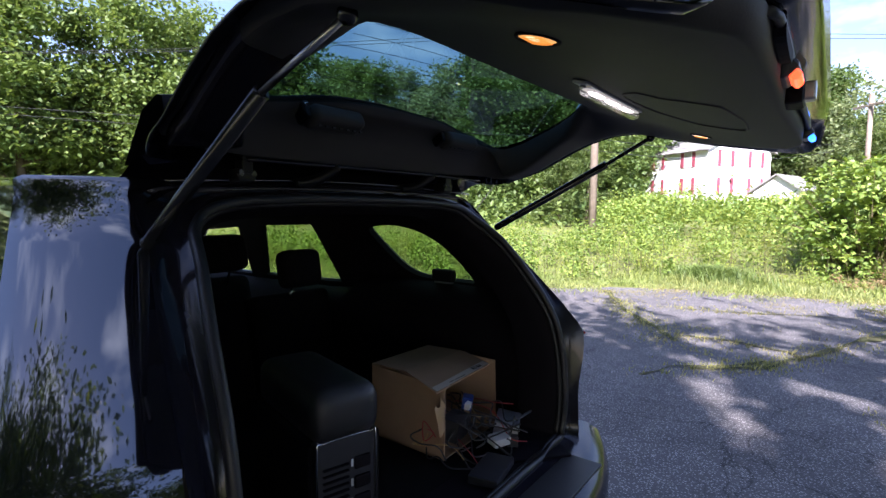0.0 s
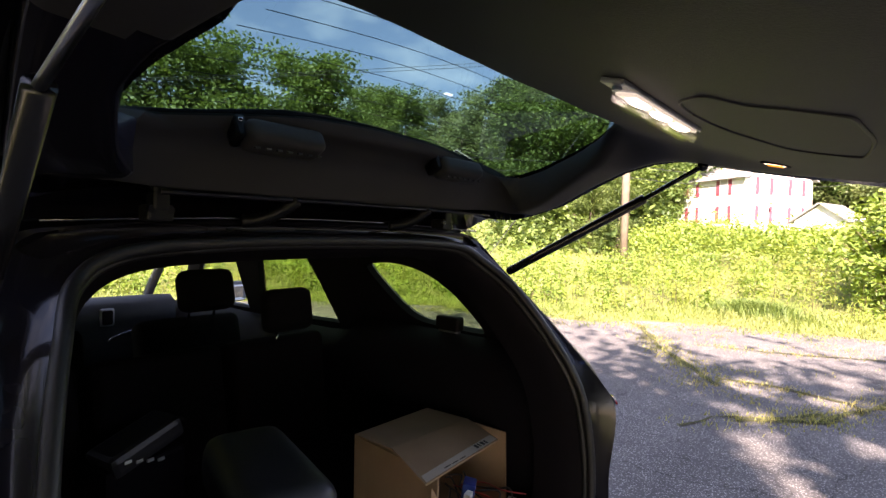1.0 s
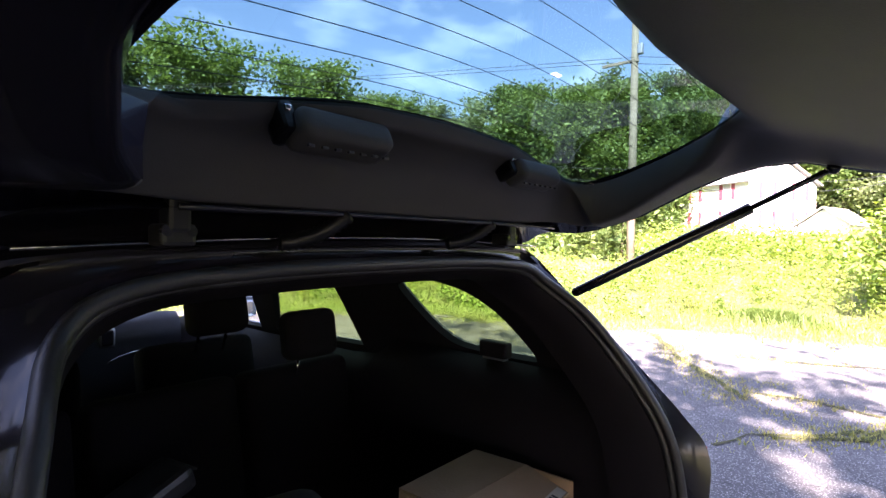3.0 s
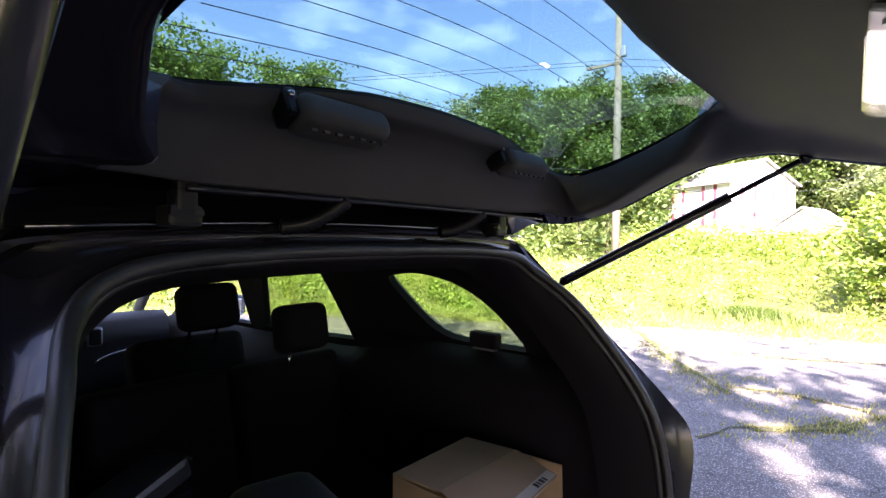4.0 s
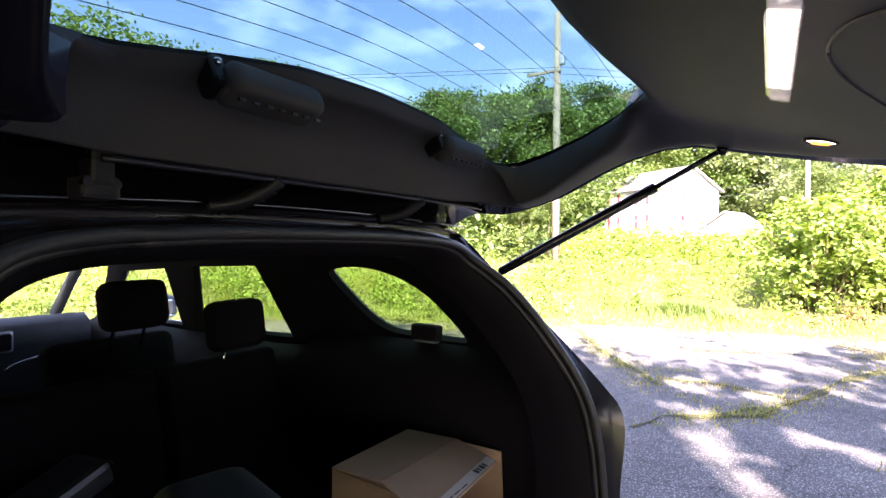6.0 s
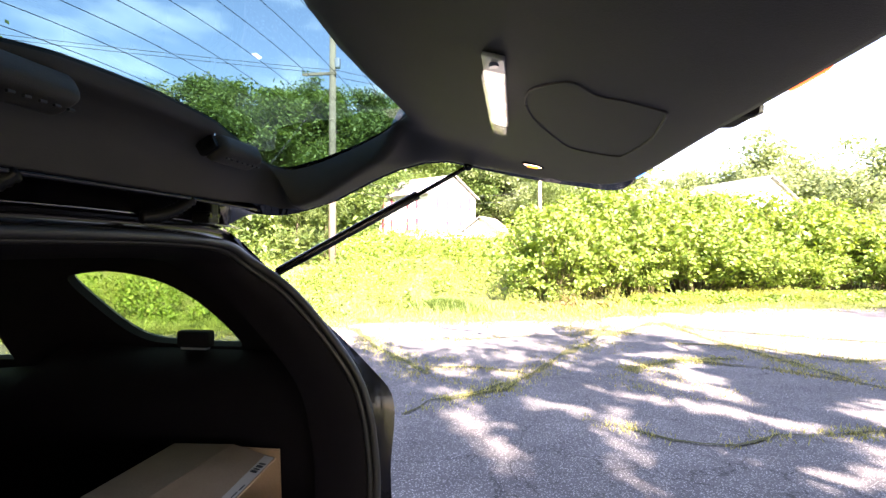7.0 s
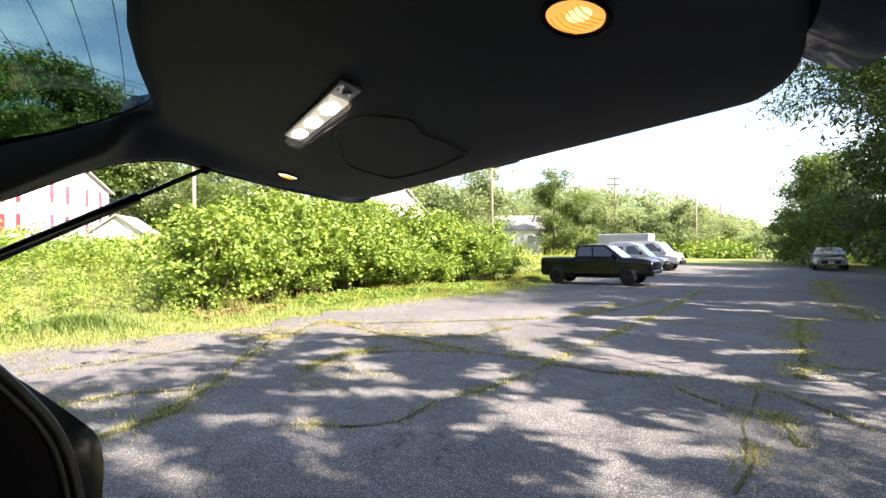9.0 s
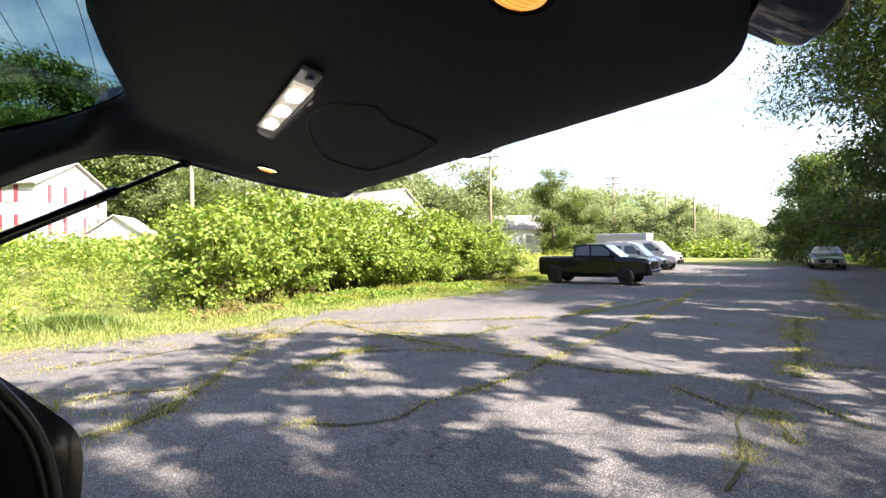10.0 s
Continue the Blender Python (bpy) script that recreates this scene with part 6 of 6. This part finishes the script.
    """A cabin: side outline loop (y, z), leaning in towards the roof, with glass panels laid into its sides."""
    def lean(z):
        return half + (top_half - half) * (z - zb) / (zt - zb)
    rows = [[(-lean(z), y, z) for y, z in loop], [(0, y, z + (0.02 if z > zb + 0.3 else 0)) for y, z in loop], [(lean(z), y, z) for y, z in loop]]
    v, f = grid_geo(rows)
    n = len(loop)
    f = list(f) + [tuple(range(n)), tuple(range(2 * n, 3 * n))[::-1]]
    cab = piece(name, v, f, M[paint], parent)
    for s in (-1, 1):
        for w in windows:
            part("side_window", plate(w, [], lambda y, z, s=s: (s * (lean(z) + 0.004), y, z), (s, 0, 0), 0.008), M["darkglass"], parent, "dark side window")
    return cab


def cross_pane(name, parent, a, b, wa, wb, mat="screen", label="windscreen with reflected sky in its colour"):
    """A pane right across the vehicle from (y, z) a to b with half widths wa and wb."""
    nrm = Vector((0, b[1] - a[1], -(b[0] - a[0]))).normalized()
    if nrm.y < 0 and a[0] > b[0]:
        nrm = -nrm
    o = nrm * 0.012
    return sheet(name, [(-wa, a[0] + o.y, a[1] + o.z), (wa, a[0] + o.y, a[1] + o.z), (wb, b[0] + o.y, b[1] + o.z), (-wb, b[0] + o.y, b[1] + o.z)], 0.006, M[mat], parent, label)


def stand(x, y, heading):
    """A pose on the ground whose +y points along heading (degrees from +x)."""
    return Matrix.Translation((x, y, ground_z(x, y) + 0.014)) @ Matrix.Rotation(radians(heading - 90), 4, "Z")


HEAD = -154.0
truck = thing("pickup_truck", "black crew cab pickup truck parked on the asphalt", "pickup truck", m=stand(16.7, -18.4, HEAD))
truck.scale = (0.92, 0.90, 0.98)
hull("body", [(-2.90, 0.94, 0.48, 1.26, 0.97), (-2.80, 0.99, 0.40, 1.28, 0.97), (-1.0, 1.0, 0.36, 1.28, 0.97), (0.7, 1.0, 0.34, 1.28, 0.97), (1.3, 1.0, 0.36, 1.29, 0.95), (2.1, 1.0, 0.40, 1.27, 0.93), (2.62, 0.98, 0.42, 1.21, 0.92), (2.80, 0.94, 0.46, 1.12, 0.94), (2.86, 0.90, 0.5, 1.04, 0.94)],
     "truckpaint", truck)
greenhouse(truck, [(-1.02, 1.22), (-0.94, 1.80), (-0.4, 1.88), (0.58, 1.86), (1.45, 1.25)], 0.96, 0.79, 1.22, 1.88, "truckpaint",
           [[(-0.88, 1.35), (-0.82, 1.75), (-0.16, 1.79), (-0.10, 1.34)], [(0.0, 1.34), (-0.05, 1.79), (0.52, 1.77), (1.14, 1.33)]])
cross_pane("windscreen", truck, (1.42, 1.28), (0.64, 1.82), 0.86, 0.72)
box("bed_floor", (0, -1.98, 1.275), (1.62, 1.7, 0.03), 0.005, M["inner"], truck, "black truck bed cover")
for y in (-2.0, 1.72):
    for s in (-1, 1):
        pts = [(s * 1.005, y + 0.46 * math.cos(a), 0.42 + 0.44 * math.sin(a)) for a in np.linspace(0.1, math.pi - 0.1, 15)]
        tube("wheel_arch", pts, 0.03, M["truckpaint"], truck, n=6)
        # Black plate on the body side stands in for the arch's shade.
        part("wheel_well", plate([(y_, z_) for _, y_, z_ in pts], [], lambda y_, z_, s=s: (s * 1.003, y_, z_), (s, 0, 0), 0.003), M["void"], truck, "dark plate for the shade in the wheel well")
for s in (-1, 1):                                           # shut lines of the doors and the gap before the bed
    for y, z0, z1 in ((-1.03, 0.46, 1.24), (-0.06, 0.44, 1.26), (1.12, 0.46, 1.24)):
        box("shut_line", (s * 1.001, y, (z0 + z1) / 2), (0.006, 0.016, z1 - z0), 0.0, M["inner"], truck)
    box("window_rail", (s * 0.965, 0.10, 1.305), (0.02, 2.2, 0.035), 0.008, M["inner"], truck, "black rail under the side windows")
wheel_set(truck, [(s * 0.895, y) for s in (-1, 1) for y in (-2.0, 1.72)], 0.41, 0.28, "jamb")
box("front_bumper", (0, 2.84, 0.58), (1.86, 0.16, 0.24), 0.05, M["truckpaint"], truck, seg=3)
box("bumper_bar", (0, 2.905, 0.50), (1.7, 0.04, 0.10), 0.02, M["chrome"], truck, "bright bumper bar", seg=3)
box("grille", (0, 2.87, 0.90), (1.1, 0.05, 0.36), 0.04, M["inner"], truck, "black crosshair grille")
for s in (-1, 1):
    box("headlight", (s * 0.74, 2.78, 0.97), (0.34, 0.14, 0.18), 0.04, M["headlamp"], truck, "clear headlight")
    box("door_mirror", (s * 1.08, 1.02, 1.36), (0.22, 0.10, 0.22), 0.03, M["inner"], truck)
    box("tail_light", (s * 0.93, -2.88, 1.0), (0.10, 0.06, 0.30), 0.02, M["redlens"], truck, "red tail light")
    for y in (-0.18, 0.15):
        box("door_handle", (s * 1.005, y, 1.07), (0.02, 0.14, 0.03), 0.006, M["truckpaint"], truck)
box("side_step", (1.02, -0.1, 0.36), (0.10, 2.3, 0.06), 0.02, M["inner"], truck)


def van(x, y, heading, label):
    v_ = thing("white_van", label, "van", "parked white vans", stand(x, y, heading))
    hull("body", [(-2.7, 0.94, 0.5, 1.35, 0.98), (0.9, 0.99, 0.45, 1.35, 0.98), (1.6, 0.98, 0.48, 1.28, 0.9), (2.35, 0.93, 0.5, 1.12, 0.86), (2.55, 0.85, 0.55, 0.95, 0.86)], "vanpaint", v_)
    greenhouse(v_, [(-2.69, 1.33), (-2.66, 2.15), (0.3, 2.2), (0.75, 2.1), (1.62, 1.26)], 0.97, 0.84, 1.33, 2.2, "vanpaint",
               [[(0.10, 1.42), (0.10, 1.98), (0.62, 1.98), (1.25, 1.40)], [(-1.0, 1.45), (-1.0, 1.95), (-0.1, 1.95), (-0.1, 1.45)]])
    cross_pane("windscreen", v_, (1.60, 1.30), (0.82, 2.05), 0.86, 0.76)
    wheel_set(v_, [(s * 0.86, y_) for s in (-1, 1) for y_ in (-1.65, 1.65)], 0.36, 0.24, "silver")
    box("front_bumper", (0, 2.55, 0.6), (1.75, 0.14, 0.3), 0.05, M["inner"], v_, seg=3)
    box("grille", (0, 2.56, 0.88), (0.9, 0.05, 0.16), 0.03, M["inner"], v_)
    for s in (-1, 1):
        box("headlight", (s * 0.68, 2.40, 0.98), (0.30, 0.22, 0.18), 0.05, M["headlamp"], v_, "clear headlight")
        box("door_mirror", (s * 1.12, 1.15, 1.5), (0.2, 0.1, 0.26), 0.03, M["inner"], v_)
    return v_


van(21.1, -25.5, HEAD, "white van with dark windows parked beyond the pickup").scale = (1, 0.86, 0.87)
van(23.4, -30.05, HEAD, "silver white van with a sloping nose").scale = (1, 0.9, 0.92)
cargo = thing("box_truck", "white box truck parked behind the pickup", "truck", m=stand(26.6, -32.9, HEAD))
box("cargo_box", (0, -0.9, 1.68), (2.1, 3.9, 1.75), 0.04, M["vanpaint"], cargo, "plain white cargo box")
hull("cab", [(1.35, 0.95, 0.5, 1.95, 0.9), (1.9, 0.95, 0.5, 1.85, 0.88), (2.5, 0.93, 0.5, 1.2, 0.9), (3.1, 0.88, 0.55, 1.05, 0.9)], "vanpaint", cargo)
box("chassis", (0, 0.2, 0.62), (0.9, 5.4, 0.2), 0.02, M["inner"], cargo)
wheel_set(cargo, [(s * 0.86, y_) for s in (-1, 1) for y_ in (-1.9, 2.3)], 0.39, 0.25, "silver")

sedan = thing("sedan", "silver grey sedan parked facing along the tree row", "car", m=stand(16.1, -38.6, 118))
hull("body", [(-2.35, 0.80, 0.35, 0.95, 0.9), (-1.7, 0.90, 0.28, 1.02, 0.9), (0.6, 0.91, 0.25, 1.0, 0.92), (1.5, 0.90, 0.28, 0.92, 0.86), (2.15, 0.85, 0.3, 0.80, 0.84), (2.38, 0.72, 0.34, 0.70, 0.84)], "silver", sedan)
greenhouse(sedan, [(-1.75, 0.98), (-0.95, 1.42), (-0.1, 1.46), (0.35, 1.42), (1.15, 0.96)], 0.84, 0.62, 0.97, 1.46, "silver",
           [[(-1.2, 1.03), (-0.85, 1.36), (-0.28, 1.40), (-0.28, 1.02)], [(-0.2, 1.02), (-0.2, 1.40), (0.28, 1.37), (0.85, 1.01)]])
cross_pane("windscreen", sedan, (1.12, 0.99), (0.40, 1.40), 0.76, 0.60)
wheel_set(sedan, [(s * 0.80, y_) for s in (-1, 1) for y_ in (-1.4, 1.42)], 0.33, 0.22, "silver")
box("grille", (0, 2.37, 0.52), (1.0, 0.05, 0.20), 0.03, M["inner"], sedan, "black lower grille")
plate_ob = box("number_plate", (0, 2.41, 0.50), (0.31, 0.012, 0.16), 0.004, M["plate"], sedan, "pale yellow plate")
for k in range(3):
    box("plate_bar", (-0.08 + 0.08 * k, 2.418, 0.50), (0.05, 0.003, 0.06), 0.0, M["ink"], plate_ob)
for s in (-1, 1):
    box("headlight", (s * 0.62, 2.20, 0.66), (0.34, 0.26, 0.13), 0.05, M["headlamp"], sedan, "clear headlight")
    box("door_mirror", (s * 0.98, 0.75, 1.02), (0.16, 0.1, 0.12), 0.03, M["silver"], sedan)


# ---- houses ----
def gable_house(name, label, m, wide, deep, eaves, ridge, wall_mat, roof_mat, along=True):
    """A house with plank siding and a gable roof; along: the ridge runs across the front."""
    h = thing(name, label, "house", m=m)
    bm = bmesh.new()
    if along:
        prof = [(-deep / 2, 0), (deep / 2, 0), (deep / 2, eaves), (0, ridge), (-deep / 2, eaves)]
        a = [bm.verts.new((-wide / 2, y, z)) for y, z in prof]
        b = [bm.verts.new((wide / 2, y, z)) for y, z in prof]
    else:
        prof = [(-wide / 2, 0), (wide / 2, 0), (wide / 2, eaves), (0, ridge), (-wide / 2, eaves)]
        a = [bm.verts.new((x, -deep / 2, z)) for x, z in prof]
        b = [bm.verts.new((x, deep / 2, z)) for x, z in prof]
    bm.faces.new(a)
    bm.faces.new(b[::-1])
    for i in range(5):
        bm.faces.new((a[i], b[i], b[(i + 1) % 5], a[(i + 1) % 5]))
    walls = part("wall", bm, M[wall_mat], h)
    over = 0.35
    span = (deep if along else wide) / 2
    rise = (ridge - eaves) / span
    for s in (-1, 1):
        lo_, hi_ = (s * (span + over), eaves - rise * over + 0.06), (0, ridge + 0.06)
        if along:
            c = [(-wide / 2 - over, lo_[0], lo_[1]), (wide / 2 + over, lo_[0], lo_[1]), (wide / 2 + over, 0, hi_[1]), (-wide / 2 - over, 0, hi_[1])]
        else:
            c = [(lo_[0], -deep / 2 - over, lo_[1]), (lo_[0], deep / 2 + over, lo_[1]), (0, deep / 2 + over, hi_[1]), (0, -deep / 2 - over, hi_[1])]
        sheet("roof", c, 0.12 * (1 if (s < 0) == along else -1), M[roof_mat], h)
    v, f = [], []
    front_y = -deep / 2
    boards = []
    k = 0
    z = 0.15
    while z < eaves:
        boards.append(([(-wide / 2, front_y - 0.025, z), (wide / 2, front_y - 0.025, z), (wide / 2, front_y - 0.004, z + 0.26), (-wide / 2, front_y - 0.004, z + 0.26), (-wide / 2, front_y, z), (wide / 2, front_y, z)],
                       [(0, 1, 2, 3), (4, 5, 1, 0)]))
        z += 0.26
    v, f = merge(boards)
    piece("siding", v, f, M[wall_mat], h)
    return h


def house_window(h, x, z, w, t, y, shutters=True):
    win = box("window", (x, y - 0.03, z), (w + 0.14, 0.06, t + 0.14), 0.01, M["siding"], h, "white framed window")
    for dz in (-t / 4, t / 4):
        box("pane", (x, y - 0.062, z + dz), (w, 0.012, t / 2 - 0.05), 0.0, M["pale_pane"], win)
    if shutters:
        for s in (-1, 1):
            box("shutter", (x + s * (w / 2 + 0.30), y - 0.05, z), (0.36, 0.05, t + 0.1), 0.008, M["shutter"], h, "dark red shutter")


def facing(x, y, angle):
    """A house pose at (x, y) whose front looks along angle (degrees from +x)."""
    return Matrix.Translation((x, y, ground_z(x, y) - 0.1)) @ Matrix.Rotation(radians(angle + 90), 4, "Z")


hx, hy = polar(9.9, 57)
house = gable_house("white_house", "white two storey house with dark red shutters", facing(hx, hy, 147) @ Matrix.Translation((0, 0, -0.7)), 8.0, 7.8, 5.2, 7.3, "siding", "shingle")
for x in (-2.0, 1.8):
    house_window(house, x, 4.5, 0.75, 1.4, -3.92)
    house_window(house, x, 2.0, 0.75, 1.4, -3.92)
for y in (-1.75, 2.0):                                      # the gable end
    for z in (2.0, 4.5):
        win = box("window", (4.03, y, z), (0.06, 0.89, 1.54), 0.01, M["siding"], house, "white framed window")
        for dz in (-0.35, 0.35):
            box("pane", (4.062, y, z + dz), (0.012, 0.75, 0.65), 0.0, M["pale_pane"], win)
        for s in (-1, 1):
            box("shutter", (4.05, y + s * 0.80, z), (0.05, 0.36, 1.5), 0.008, M["shutter"], house, "dark red shutter")
porch = gable_house("house_wing", "low white gabled wing of the house", facing(*polar(2.9, 54), 165), 3.6, 4.5, 2.1, 3.4, "siding", "shingle_pale", False)
house_window(porch, -0.3, 1.5, 0.9, 0.9, -2.27, False)
far_house = gable_house("pale_house", "cream house with a gable among the trees", facing(*polar(39.3, 60), 225), 7.0, 7.0, 4.2, 6.4, "cream", "shingle_pale", False)
for x in (-2, 2):
    house_window(far_house, x, 3.6, 0.9, 1.3, -3.52, False)
house2 = gable_house("grey_roofed_house", "white house with a broad pale roof behind the thicket", facing(56.4, -22.9, 111), 9.4, 8, 4.9, 7.75, "siding", "shingle_pale")
house_window(house2, 1.0, 2.9, 0.9, 1.2, -4.02, False)
gable_house("small_house", "small white house with a pale roof", facing(*polar(-11.8, 62), 170), 7.5, 7, 4.9, 7.5, "siding", "shingle_pale")
house3 = gable_house("white_cottage", "small white cottage beyond the thicket", facing(*polar(-37.6, 76), 150), 6.0, 6.5, 3.6, 5.6, "siding", "shingle")
house_window(house3, 1.2, 2.2, 0.9, 1.2, -3.27, False)
gable_house("distant_house", "distant white house among the trees", facing(*polar(-52.6, 112), 140), 6, 6, 3.8, 6.0, "siding", "shingle", False)


# ---- poles and wires ----
def pole(x, y, height, arms, group="utility poles"):
    z = ground_z(x, y)
    p = thing("utility_pole", "weathered wooden utility pole with cross arms", "utility pole", group, Matrix.Translation((x, y, z)))
    tube("post", [(0, 0, -0.2), (0, 0, height * 0.5), (0, 0, height)], [0.17, 0.155, 0.13], M["wood"], p, n=12)
    for k in range(arms):
        zz = height - 0.7 - 0.9 * k
        arm = box("cross_arm", (0, 0.14, zz), (2.3, 0.12, 0.15), 0.01, M["wood"], p, m=Matrix.Rotation(radians(38), 4, "Z"))
        for s in (-0.8, -0.45, 0.45, 0.8):
            box("insulator", (s * math.cos(radians(38)), 0.14 + s * math.sin(radians(38)), zz + 0.13), (0.05, 0.05, 0.11), 0.015, M["white"], arm)
    return p


big = pole(19.9, 7.35, 11.2, 0)
arm = box("cross_arm", (-0.1, 0.55, 8.75), (0.10, 1.5, 0.11), 0.01, M["wood"], big)
box("transformer", (0.0, -0.22, 9.2), (0.22, 0.22, 0.42), 0.05, M["silverbox"], big, "small grey pole fitting", seg=3)
POLES = [(52.8, -59.4, 12.0, 2), (*polar(-34.6, 60), 13.2, 2), (*polar(-31.9, 74), 10.4, 0), (*polar(-53.0, 90), 10.0, 0), (*polar(-55.6, 74), 8.0, 0), (*polar(-57.8, 118), 10, 1),
         (*polar(-2.9, 42), 8.5, 1)]
for x, y, h, arms in POLES:
    pole(x, y, h, arms)


def span(a, b, sag, r=0.012):
    a, b = Vector(a), Vector(b)
    return tube_geo([a.lerp(b, t) - Vector((0, 0, sag * 4 * t * (1 - t))) for t in np.linspace(0, 1, 17)], r, 4, False)


gz = ground_z(19.9, 7.35)
runs = []
for dz in (3.9, 4.4):
    runs.append(span((19.9, 7.35, gz + dz), (-6, 62, 7.5 + dz * 0.6), 0.5))
    runs.append(span((19.9, 7.35, gz + dz), (41.5, -0.6, ground_z(41.5, -0.6) + dz + 1.2), 0.5))
for dx in (-0.3, 0.9):
    runs.append(span((19.8, 7.35 + dx, gz + 8.85), (-4, 62, 12.5), 0.8))
    runs.append(span((19.8, 7.35 + dx, gz + 8.85), (43, -24, 10.5), 0.8))
runs.append(span((19.9, 7.35, gz + 8.3), (15.6, 11.6, ground_z(15.6, 11.6)), 0.02))
for dz in (-0.3, -1.2):
    a, b, c = polar(-34.6, 60), (52.8, -59.4), polar(-57.8, 118)
    runs.append(span((*a, ground_z(*a) + 12.9 + dz), (*b, ground_z(*b) + 11.7 + dz), 0.8, 0.02))
    runs.append(span((*b, ground_z(*b) + 11.7 + dz), (*c, ground_z(*c) + 9.6 + dz), 0.8, 0.02))
v, f = merge(runs)
tagged(piece("power_lines", v, f, M["wire"]), "thin black power lines between the poles", "cables", kind="stuff")
